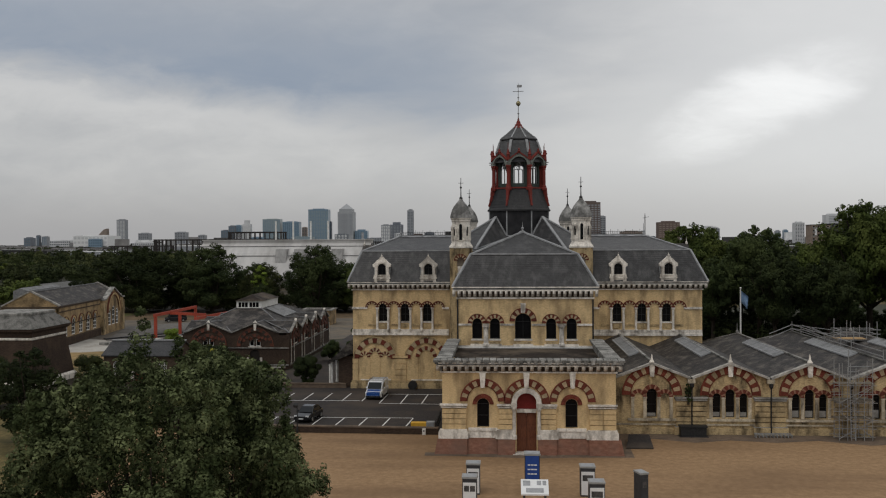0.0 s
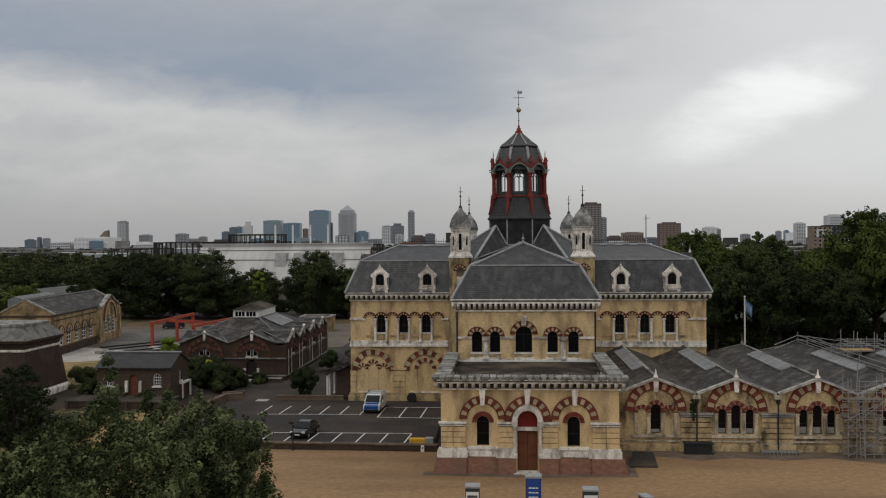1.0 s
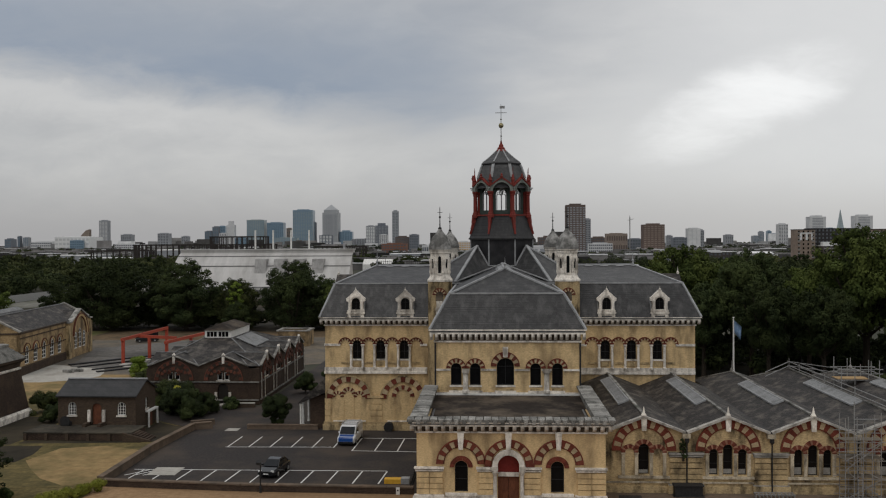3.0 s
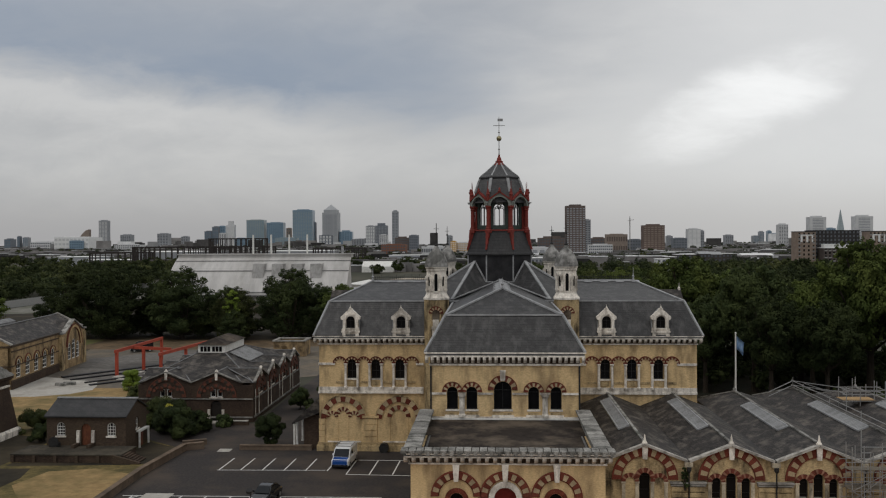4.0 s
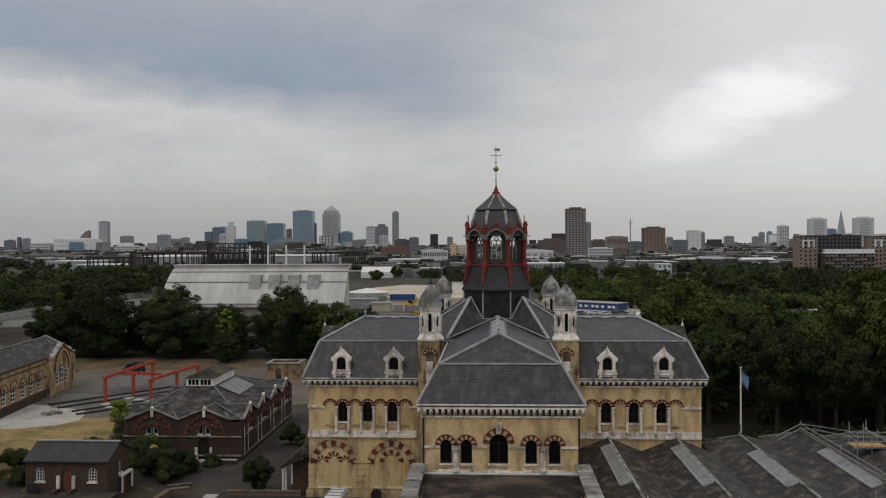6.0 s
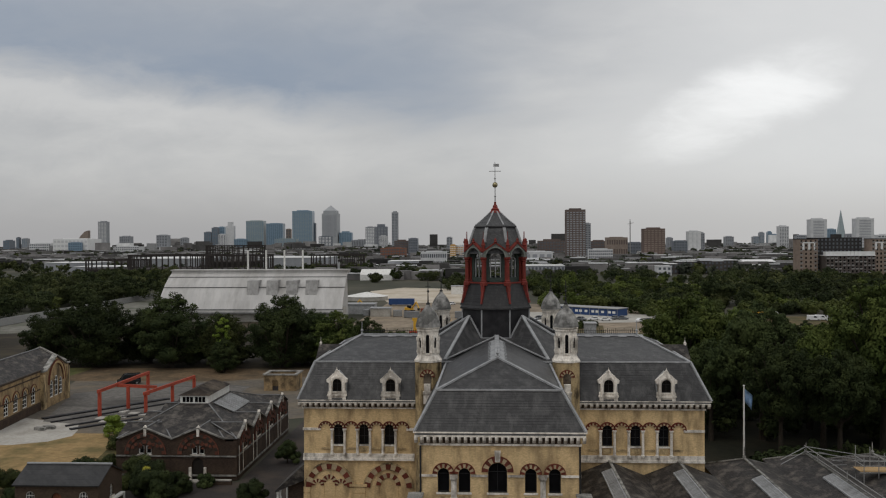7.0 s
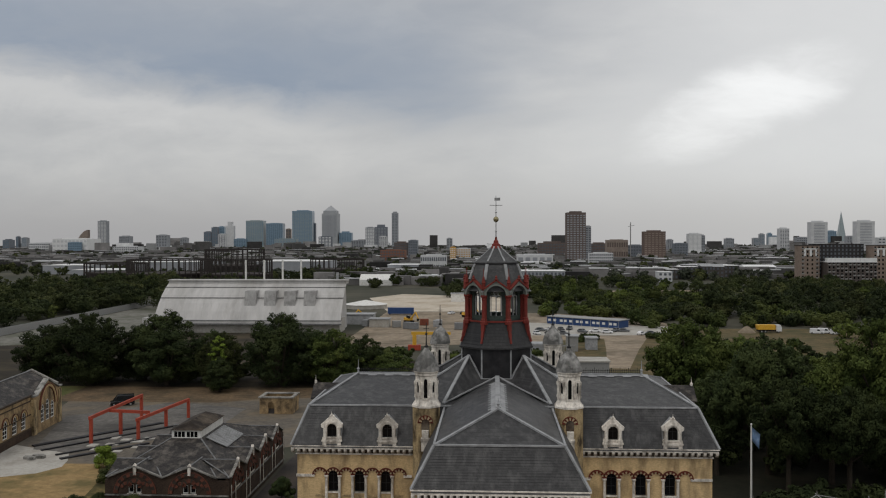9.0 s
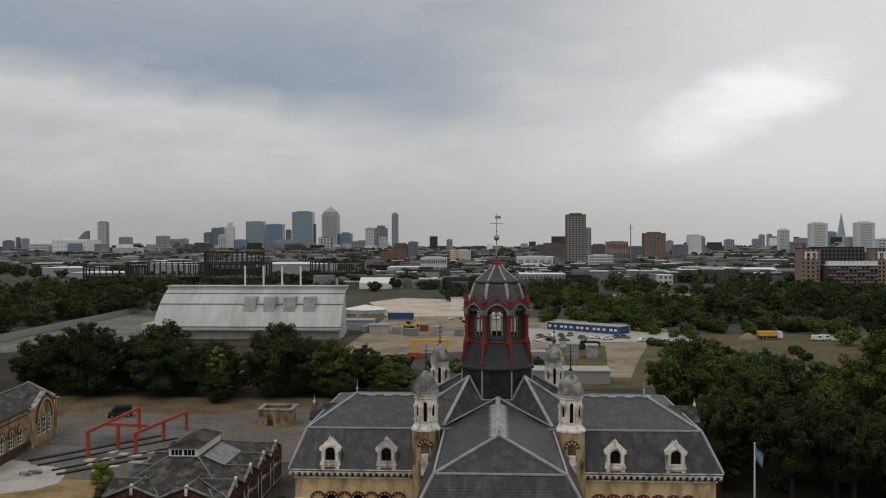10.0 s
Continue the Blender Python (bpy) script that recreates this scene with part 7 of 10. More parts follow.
def stand(label, at, turn, h, w, face, kind):
    t = thing("display_stand", label, "display stand", at, turn, "display stands on the forecourt")
    d = 0.5
    part("cabinet", boxes((-w / 2, w / 2, -d, d, 0.0, h - 0.12)), STAND_DARK, t)
    part("top_frame", boxes((-w / 2 - 0.04, w / 2 + 0.04, -d - 0.04, d + 0.04, h - 0.12, h)), STAND_TOP, t)
    part("top_panel", boxes((-w / 2 + 0.08, w / 2 - 0.08, -d + 0.08, d - 0.08, h, h + 0.01)), LEAD, t)
    p = part("face_panel", boxes((-w / 2 + 0.05, w / 2 - 0.05, -d - 0.02, -d, 0.12, h - 0.38 if kind != "text" else h - 0.14)), face, t)
    b = bmesh.new()
    if kind == "picture":
        box(b, -w / 2 + 0.14, w / 2 - 0.14, -d - 0.026, -d - 0.02, h - 1.05, h - 0.62)
        each("picture", b, PRINT_DARK, p)
    elif kind == "two":
        box(b, -w / 2 + 0.12, -0.03, -d - 0.026, -d - 0.02, h - 1.0, h - 0.6)
        box(b, 0.03, w / 2 - 0.12, -d - 0.026, -d - 0.02, h - 1.0, h - 0.6)
        each("picture", b, PRINT_DARK, p)
    else:
        for k in range(3):
            for j in range(3):
                box(b, -0.34 + 0.24 * j, -0.16 + 0.24 * j + 0.02, -d - 0.026, -d - 0.02, h - 0.85 - 0.33 * k, h - 0.76 - 0.33 * k)
        each("text_bar", b, PRINT_WHITE, p)
    return t


stand("dark steel display stand with a photograph on its white face", (-4.2, -58.5, 0), 0, 2.3, 1.0, PRINT_WHITE, "picture")
stand("dark steel display stand with two pictures on its face", (-4.3, -62.3, 0), 0, 2.3, 1.0, PRINT_WHITE, "two")
stand("tall display stand with a blue text panel", (0.15, -57.9, 0), 0, 2.9, 1.1, PRINT_BLUE, "text")
stand("dark steel display stand with a photograph on its white face", (4.15, -58.6, 0), 0, 2.2, 1.05, PRINT_WHITE, "picture")
stand("dark steel display stand with a wide photograph", (4.4, -62.8, 0), 0, 2.2, 1.05, PRINT_WHITE, "picture")
stand("dark steel display stand turned edge on", (7.8, -60.2, 0), 20, 2.2, 0.6, STAND_DARK, "picture")
t = thing("map_board", "broad white map board on a low stand", "information board", (0.2, -62.5, 0), 0, "display stands on the forecourt")
part("board", hull(bmesh.new(), [(x, y, z) for x in (-0.95, 0.95) for y, z in ((-0.7, 1.3), (0.5, 2.0), (-0.7, 1.2), (0.5, 1.9))]), PRINT_WHITE, t)
each("leg", boxes((-0.8, -0.65, -0.1, 0.1, 0, 1.5), (0.65, 0.8, -0.1, 0.1, 0, 1.5)), STAND_DARK, t)
bm = bmesh.new()
for x0, x1, u0, u1 in ((-0.8, -0.3, 0.55, 0.9), (0.15, 0.45, 0.6, 0.9), (0.55, 0.8, 0.6, 0.9), (-0.6, 0.6, 0.1, 0.4)):
    bm.faces.new([bm.verts.new((x, -0.7 + 1.2 * u, 1.306 + 0.7 * u)) for x, u in ((x0, u0), (x1, u0), (x1, u1), (x0, u1))])
each("printed_panel", bm, LEAD, t)

# ---- flag ----
flag = thing("flagpole", "white flagpole flying a pale blue flag", "flagpole", (32.8, 10.4, 0))
part("pole", turned(bmesh.new(), [(0.16, 0), (0.14, 1), (0.09, 11.3)], 10), WHITE_PAINT, flag)
part("finial", turned(bmesh.new(), [(0, 11.3), (0.13, 11.4), (0.13, 11.5), (0, 11.6)], 8), WHITE_PAINT, flag)
bm = bmesh.new()
cols = []
for i in range(9):
    u = i / 8
    x = 0.1 + 1.05 * u
    y = 0.16 * math.sin(u * 6.5)
    cols.append([bm.verts.new((x * (1 - 0.12 * v), y * (0.5 + v), 11.1 - 1.7 * v - 0.95 * u - 0.25 * u * v)) for v in (0, 0.33, 0.66, 1)])
for a, b in zip(cols, cols[1:]):
    for k in range(3):
        bm.faces.new((a[k], a[k + 1], b[k + 1], b[k]))
bmesh.ops.solidify(bm, geom=bm.faces[:], thickness=0.02)
part("flag", bm, FLAG_BLUE, flag, "pale blue flag", smooth=True)

# ---- scaffold against the wing ----
sc = thing("scaffold", "galvanised tube scaffold with boarded lifts against the wing", "scaffold", (30.4, -38.6, 0))
rs = random.Random(5)


def tube(p, q, parent, r=0.035):
    p, q = Vector(p), Vector(q)
    b = strip(bmesh.new(), p, q, r * 2, r * 2)
    return part("tube", b, GALV, parent)


for x in (-1.5, -0.75, 0, 0.75, 1.5):
    for y in (-1.1, 0.2):
        tube((x, y, 0), (x, y, (5.6 if abs(x) < 1 else 6.2) + rs.uniform(0.1, 1.5)), sc, 0.026)
for z in (0.35, 1.1, 1.9, 2.7, 3.5, 4.3, 5.1, 5.9):
    for y in (-1.1, 0.2):
        tube((-1.8 - rs.uniform(0, 0.3), y, z), (1.7 + rs.uniform(0, 0.3), y, z), sc, 0.024)
for z in (0.4, 2.0, 3.6, 5.2):
    for x in (-1.5, -0.75, 0, 0.75, 1.5):
        tube((x, -1.35, z), (x, 0.4, z), sc, 0.024)
for z0, z1, s in ((0.2, 1.9, 1), (1.9, 3.5, -1), (3.5, 5.1, 1), (0.3, 2.7, -1), (2.7, 5.0, 1)):
    tube((-1.5 * s, -1.16, z0), (1.5 * s, -1.16, z1), sc, 0.024)
for x in (-0.5, -0.15):
    tube((x, -1.4, 0.1), (x, -0.9, 5.6), sc, 0.022)
for k in range(17):
    tube((-0.5, -1.39 + 0.03 * k, 0.3 + 0.31 * k), (-0.15, -1.39 + 0.03 * k, 0.3 + 0.31 * k), sc, 0.016)
for z in (1.98, 3.58, 5.18):
    for k in range(5):
        part("board", boxes((-1.75 + rs.uniform(-0.1, 0.1), 1.75, -1.05 + 0.24 * k, -0.83 + 0.24 * k, z + 0.05, z + 0.09)), PLANK_GREY, sc)
sr = thing("roof_scaffold", "scaffold rails and a boarded platform over the wing's roofs", "scaffold", (38, -14, 5.4))
for dx in (0, 3.7):
    for z0, z1 in ((1.9, 0.4), (2.4, 0.9)):
        tube((-3.6 + dx * 0, -2 + dx, z0 + 0.3), (0.2 + dx * 0, 4 + dx * 0.3, z1 + 0.4), sr)
for z in (1.9, 2.4):
    tube((-3.65, -22, z), (-3.65, 6, z), sr)
    tube((-7.2, 3, z - 0.9), (-3.65, 5.5, z), sr)
    tube((-3.65, 5.5, z), (4.5, 4.0, z - 1.0), sr)
    tube((-7.0, -22.3, z - 1.4), (0.4, -22.3, z - 1.4), sr)
for x, y in ((-3.65, -22), (-3.65, -14), (-3.65, -6), (-3.65, 2), (-7.0, -22.3), (0.4, -22.3)):
    tube((x, y, 0.0), (x, y, 2.6), sr)
for x in (0.0, 1.5, 3.0, 4.2):
    for y in (-1.0, 1.2):
        tube((x, y, -1), (x, y, 3.0 + rs.uniform(-0.3, 0.6)), sr)
for z in (1.2, 1.9, 2.4):
    for y in (-1.0, 1.2):
        tube((-0.4, y, z), (4.6, y, z), sr)
    for x in (0, 4.2):
        tube((x, -1.3, z), (x, 1.5, z), sr)
for k in range(8):
    part("board", boxes((-0.3, 4.4, -0.95 + 0.26 * k, -0.72 + 0.26 * k, 1.26, 1.31)), PLANK, sr)

# small things at the foot of the wing
t = thing("trough", "dark stained iron trough against the pier", "trough", (GX + BAY / 2, YW - 0.85, 0))
part("basin", boxes((-1.2, 1.2, -0.45, 0.4, 0.05, 0.9), (-1.3, 1.3, -0.55, 0.42, 0.9, 1.02)), IRON, t)
# flat dark plate that paints the darkness under the trough
part("foot", boxes((-1.35, 1.35, -0.7, 0.42, 0, 0.05)), LEAD_DARK, t)
t = thing("cellar_grating", "grey iron grating over a light well", "grating", (GX + BAY * 1.5, YW - 1.1, 0))
for i in range(11):
    part("bar", boxes((-1.65 + 0.33 * i - 0.03, -1.65 + 0.33 * i + 0.03, -0.3, 0.3, 0.03, 0.3)), GALV, t)
for y in (-0.3, 0.3):
    part("rail", boxes((-1.7, 1.7, y - 0.03, y + 0.03, 0.26, 0.34)), GALV, t)
t = thing("pit_cover", "dark sloping cover beside the porch", "cover", (10.2, -42.2, 0))
part("cover", hull(bmesh.new(), [(-1.3, -1.8, 0.02), (1.1, -1.8, 0.02), (-0.6, 2.0, 0.02), (1.3, 2.0, 0.02), (-1.3, -1.8, 0.14), (1.1, -1.8, 0.14), (-0.6, 2.0, 0.5), (1.3, 2.0, 0.5)]), ASPHALT, t)

# ---- the dark annexe ----
annexe = thing("annexe", "soot-blackened brick annexe with round arches, gablets and a glazed roof lantern", "building", (-41.5, 18, 0), baked=True)
AX0, AX1, AY0, AY1 = -49.4, -33.5, 3.8, 33.0
SOOT_STONE = surface("soot_stained_stone", (0.10, 0.094, 0.084), (0.36, 0.345, 0.315), 0.95, 2.0, (1, 1, 1), (0.035, 0.033, 0.03), 0.8, 0.8)
RED_DARK = surface("sooty_red_brick", (0.075, 0.030, 0.021), (0.19, 0.070, 0.046), 0.92, 4.0, (1, 1, 3), (0.03, 0.02, 0.018), 0.6, 0.6, piece=0.3)


def gable_front(parent, m, centres, half, z_eave, z_apex, r, length0, length1, windows, front_door=None):
    """A dark wall of arched bays under gablets; local x along the wall, wall face at y = 0."""
    bm = bmesh.new()
    holes = [(c + d, w, z, zs, False) for c in centres for d, w, z, zs in windows]
    if front_door is not None:
        holes = [h for h in holes if True] + [(front_door, 1.5, 0.0, 2.15, True)]
    low = [h for h in holes if h[2] < 1]
    high = [h for h in holes if h[2] >= 1]
    wall(bm, length0, length1, 0, 3.1, 0, 0.5, low)
    wall(bm, length0, length1, 3.1, z_eave - 0.3, 0, 0.5, high)
    for c in centres:
        slab(bm, [(c - half, z_eave - 0.3), (c + half, z_eave - 0.3), (c + half, z_eave), (c, z_apex), (c - half, z_eave)], 0, 0.5)
    w = part("wall", bm, BRICK_DARK, parent, m=m)
    for h in high:
        window(w, h[0], h[1], h[2], h[3], 0.2, m=m, round_head=False, bars=(0, 1), t=0.12, sill=0.25)
    for c in centres:
        arch_ring(w, c, 3.35, r - 0.45, r, -0.12, 0.05, 17, (RED_DARK, BRICK_DARK_PIECE), m=m)
        label_course(w, c, 3.35, r, -0.16, 0.05, RED_DARK, m=m, t=0.1)
        for d, q in ((-1.15, 0.75), (0, 0.95), (1.15, 0.75)):
            arch_ring(w, c + d, 4.05 if d else 4.25, q * 0.5, q, -0.09, 0.05, 9, (RED_DARK, RED_DARK, BRICK_DARK_PIECE), m=m)
    st, cp = bmesh.new(), bmesh.new()
    for c in centres:
        slab(st, [(c - 0.16, z_apex - 1.0), (c + 0.16, z_apex - 1.0), (c + 0.2, z_apex + 0.2), (c, z_apex + 0.45), (c - 0.2, z_apex + 0.2)], -0.25, 0.1)
        for s in (-1, 1):
            strip(cp, (c, -0.1, z_apex + 0.1), (c + s * half, -0.1, z_eave + 0.1), 0.4, 0.16)
    box(cp, length0, length1, -0.15, 0.05, 3.05, 3.22)
    box(cp, length0, length1, -0.15, 0.05, 0.55, 0.75)
    each("dressing_stone", st, STONE, w, m=m)
    each("coping_stone", cp, SOOT_STONE, w, m=m)
    return w


BRICK_DARK_PIECE = surface("soot_brick_piece", (0.028, 0.023, 0.019), (0.07, 0.052, 0.04), 0.92, 3.0, (1, 1, 3), piece=0.3)
BLACK_DOOR = surface("black_door_paint", (0.012, 0.010, 0.009), (0.03, 0.024, 0.02), 0.6, 5.0, (4, 1, 0.5))
m_front = pose(0, AY0, 0)
fw = gable_front(annexe, m_front, [-45.5, -38.5], 3.5, 5.3, 6.7, 2.65, AX0, AX1, [(-0.55, 0.75, 3.35, 4.45), (0.4, 0.75, 3.35, 4.45)], -38.6)
part("door", boxes((-39.3, -37.9, AY0 + 0.2, AY0 + 0.3, 0, 2.7)), BLACK_DOOR, fw, "nearly black arched door")
each("door_jamb", boxes((-39.75, -39.4, AY0 - 0.2, AY0 + 0.1, 0, 1.7), (-37.8, -37.45, AY0 - 0.2, AY0 + 0.1, 0, 1.7)), STONE, fw)
part("doorstep", boxes((-39.8, -37.4, AY0 - 1.4, AY0, 0, 0.15)), CONCRETE, fw)
# the long side, turned to face the passage
m_side = Matrix.Translation((AX1, AY0, 0)) @ Matrix.Rotation(radians(90), 4, "Z")
sw = gable_front(annexe, m_side, [3.9, 10.9, 17.9, 24.9], 3.5, 5.3, 6.7, 2.5, 0.5, AY1 - AY0, [(-0.6, 0.8, 3.5, 4.6), (0.6, 0.8, 3.5, 4.6)])
bm = bmesh.new()
for c in (0.6, 2.4, 7.4, 9.2, 14.4, 16.2, 21.4, 23.2, 28.4):
    turned(bm, [(0.055, 0.8), (0.055, 4.4)], 6, (c, -0.2))
each("downpipe", bm, STONE, sw, m=m_side)
part("back_wall", boxes((AX0, AX0 + 0.5, AY0 + 0.5, AY1, 0, 5.3), (AX0 + 0.5, AX1 - 0.5, AY1 - 0.5, AY1, 0, 5.3)), BRICK_DARK, annexe)
# main hipped roof up to the lantern, and a small roof behind each gablet
LX0, LX1, LY0, LY1 = -44.2, -40.2, 13.2, 23.2
bm = hull(bmesh.new(), [(x, y, 5.3) for x in (AX0, AX1) for y in (AY0 + 0.2, AY1)] + [(x, y, 8.25) for x in (LX0, LX1) for y in (LY0, LY1)])
part("main_roof", bm, SLATE_OLD, annexe)
gl, ld = bmesh.new(), bmesh.new()
for c in (-45.5, -38.5):
    q = [(c, AY0 - 0.1, 6.78), (c - 3.5, AY0 - 0.1, 5.34), (c + 3.5, AY0 - 0.1, 5.34), (c, AY0 + 5.6, 6.78)]
    for s in (1, 2):
        gl.faces.new([gl.verts.new(p) for p in (q[0], q[s], q[3])])
        strip(ld, q[3], q[s], 0.15, 0.08)
    strip(ld, q[0], q[3], 0.2, 0.12)
for c in (3.9, 10.9, 17.9, 24.9):
    y = AY0 + c
    q = [(AX1 + 0.1, y, 6.78), (AX1 + 0.1, y - 3.5, 5.34), (AX1 + 0.1, y + 3.5, 5.34), (AX1 - 4.6, y, 6.78)]
    for s in (1, 2):
        gl.faces.new([gl.verts.new(p) for p in (q[0], q[s], q[3])])
        strip(ld, q[3], q[s], 0.15, 0.08)
    strip(ld, q[0], q[3], 0.2, 0.12)
for c in (3.9, 10.9, 17.9, 24.9):
    y = AY0 + c
    q = [(AX0 - 0.1, y, 6.78), (AX0 - 0.1, y - 3.5, 5.34), (AX0 - 0.1, y + 3.5, 5.34), (AX0 + 4.6, y, 6.78)]
    for s in (1, 2):
        gl.faces.new([gl.verts.new(p) for p in (q[0], q[s], q[3])])
        strip(ld, q[3], q[s], 0.15, 0.08)
    strip(ld, q[0], q[3], 0.2, 0.12)
    part("gablet_wall", hull(bmesh.new(), [(x, y + d, z) for x in (AX0, AX0 + 0.4) for d, z in ((-3.5, 5.28), (3.5, 5.28), (0, 6.7))]), BRICK_DARK, annexe)
each("gablet_roof", gl, SLATE_OLD, annexe)
for p, q in (((AX0, AY0 + 0.2, 5.35), (LX0, LY0, 8.3)), ((AX1, AY0 + 0.2, 5.35), (LX1, LY0, 8.3)), ((AX1, AY1, 5.35), (LX1, LY1, 8.3)), ((AX0, AY1, 5.35), (LX0, LY1, 8.3))):
    strip(ld, p, q, 0.16, 0.1)
each("lead_roll", ld, LEAD_DULL, annexe)
bm = hull(bmesh.new(), [(-37.2, 8.2, 5.96), (-35.6, 8.0, 5.52), (-38.6, 11.2, 6.95), (-37.4, 11.2, 6.55), (-37.2, 8.2, 6.06), (-35.6, 8.0, 5.62), (-38.6, 11.2, 7.05), (-37.4, 11.2, 6.65)])
part("rooflight", bm, ROOFLIGHT, annexe)
bm = hull(bmesh.new(), [(LX1 + 0.5, 14.0, 8.12), (LX1 + 3.4, 14.0, 6.85), (LX1 + 0.5, 22.0, 8.12), (LX1 + 3.4, 22.0, 6.85), (LX1 + 0.5, 14.0, 8.22), (LX1 + 3.4, 14.0, 6.95), (LX1 + 0.5, 22.0, 8.22), (LX1 + 3.4, 22.0, 6.95)])
rl = part("rooflight", bm, ROOFLIGHT, annexe)
bm = bmesh.new()
for i in range(9):
    strip(bm, (LX1 + 0.5, 14 + i, 8.26), (LX1 + 3.4, 14 + i, 6.99), 0.08, 0.06)
each("glazing_bar", bm, LEAD, rl)
lan = part("roof_lantern", boxes((LX0, LX1, LY0, LY1, 8.1, 9.35)), WHITE_PAINT, annexe, "white painted roof lantern")
bm = bmesh.new()
for k in (0, 1):
    for j in range(3):
        x = LX0 + 0.35 + k * 1.75 + j * 0.52
        box(bm, x, x + 0.42, LY0 - 0.02, LY0 + 0.02, 8.4, 9.15)
each("pane", bm, GLASS, lan)
bm = hull(bmesh.new(), [(x, y, 9.35) for x in (LX0 - 0.25, LX1 + 0.25) for y in (LY0 - 0.25, LY1 + 0.25)] + [((LX0 + LX1) / 2, LY0 + 1.6, 10.3), ((LX0 + LX1) / 2, LY1 - 1.6, 10.3)])
part("lantern_roof", bm, FELT, lan)

# ---- the hut ----
hut = thing("brick_hut", "small brown brick hut with white round-headed windows on a raised platform", "building", (-48.2, -11.4, 0), baked=True)
HX0, HX1, HY0, HY1 = -52.9, -43.5, -14.5, -8.3
bm = bmesh.new()
wall(bm, HX0, HX1, 0, 4.4, HY0, HY0 + 0.4, [(-51.2, 1.0, 2.05, 3.1, True), (-48.2, 1.1, 0.95, 2.9, True), (-45.2, 1.0, 2.05, 3.1, True)])
box(bm, HX0, HX0 + 0.4, HY0 + 0.4, HY1, 0, 4.4)
box(bm, HX0 + 0.4, HX1, HY1 - 0.4, HY1, 0, 4.4)
hw = part("wall", bm, BRICK_BROWN, hut)
m_end = Matrix.Translation((HX1, HY0, 0)) @ Matrix.Rotation(radians(90), 4, "Z")
bm = bmesh.new()
wall(bm, 0.4, 5.8, 0, 4.4, 0, 0.4, [(3.4, 0.9, 2.3, 3.2, True)])
slab(bm, [(0, 4.4), (6.2, 4.4), (3.1, 5.75)], 0, 0.4)
he = part("wall", bm, BRICK_BROWN, hut, m=m_end)
window(he, 3.4, 0.9, 2.3, 3.2, 0.15, m=m_end, bars=(2, 2), sill=0.25)
part("porch", boxes((3.0, 5.9, -0.5, 0, 1.85, 2.05), (3.0, 3.15, -0.5, -0.3, 0, 1.85), (5.75, 5.9, -0.5, -0.3, 0, 1.85)), WHITE_PAINT, he, m=m_end)
part("door", boxes((3.9, 5.0, -0.06, 0.0, 0, 1.85)), DOOR_WOOD, he, m=m_end)
for c in (-51.2, -45.2):
    window(hw, c, 1.0, 2.05, 3.1, HY0 + 0.12, bars=(2, 3), t=0.09, sill=0.25)
part("door", boxes((-48.75, -47.65, HY0 + 0.2, HY0 + 0.3, 0.95, 3.4)), DOOR_WOOD, hw, "red-brown arched door")
each("door_column", boxes((-49.25, -48.9, HY0 - 0.25, HY0, 0.95, 2.7), (-47.5, -47.15, HY0 - 0.25, HY0, 0.95, 2.7)), STONE, hw)
bm = bmesh.new()
for k in range(5):
    box(bm, -48.9, -47.5, HY0 - 1.4 + 0.28 * k, HY0, 0.9 * k / 5, 0.9 * (k + 1) / 5 + 0.02)
part("steps", bm, BRICK_BROWN, hut)
each("step_wall", boxes((-49.3, -48.9, HY0 - 1.5, HY0 - 0.02, 0, 1.3), (-47.5, -47.1, HY0 - 1.5, HY0 - 0.02, 0, 1.3)), BRICK_BROWN, hut)
for s, y in ((-1, HY0 - 0.3), (1, HY1 + 0.3)):
    bm = bmesh.new()
    f = bm.faces.new([bm.verts.new(p) for p in ((HX0 - 0.2, -11.4, 5.9), (HX1 + 0.2, -11.4, 5.9), (HX1 + 0.2, y, 4.35), (HX0 - 0.2, y, 4.35))])
    g = bmesh.ops.extrude_face_region(bm, geom=[f])
    bmesh.ops.translate(bm, vec=(0, 0, -0.14), verts=[q for q in g["geom"] if isinstance(q, bmesh.types.BMVert)])
    part("roof_slope", bm, SLATE_DARK, hut)
bm = strip(bmesh.new(), (HX0 - 0.2, -11.4, 5.95), (HX1 + 0.25, -11.4, 5.95), 0.3, 0.14)
part("ridge", bm, LEAD, hut)
PLATFORM = surface("mossy_platform_paving", (0.022, 0.020, 0.016), (0.062, 0.054, 0.042), 0.95, 2.5, (1, 1, 1), (0.10, 0.085, 0.062), 0.5, 0.6)
plat = thing("platform", "raised stone-edged platform in front of the hut", "platform", (-48.5, -16.9, 0))
part("slab", boxes((-6.3, 6.2, -1.9, 2.35, 0, 0.78)), BRICK_DARK, plat)
part("edge", boxes((-6.4, 6.3, -2.0, 2.35, 0.78, 0.92)), PLATFORM, plat)
each("buttress", boxes(*[(-6.3 + 2.45 * k, -5.95 + 2.45 * k, -2.08, -1.9, 0, 0.78) for k in range(6)]), BRICK_BROWN, plat)
for k in range(6):
    part("step", boxes((6.3 + 0.33 * k, 6.63 + 0.33 * k, -1.9, 0.2, 0, 0.8 - 0.13 * k)), BRICK_DARK, plat)
part("cheek_wall", hull(bmesh.new(), [(5.4, -2.1, 0), (8.6, -2.1, 0), (5.4, -2.1, 1.0), (8.6, -2.1, 0.15), (5.4, -2.4, 0), (8.6, -2.4, 0), (5.4, -2.4, 1.0), (8.6, -2.4, 0.15)]), BRICK_BROWN, plat)
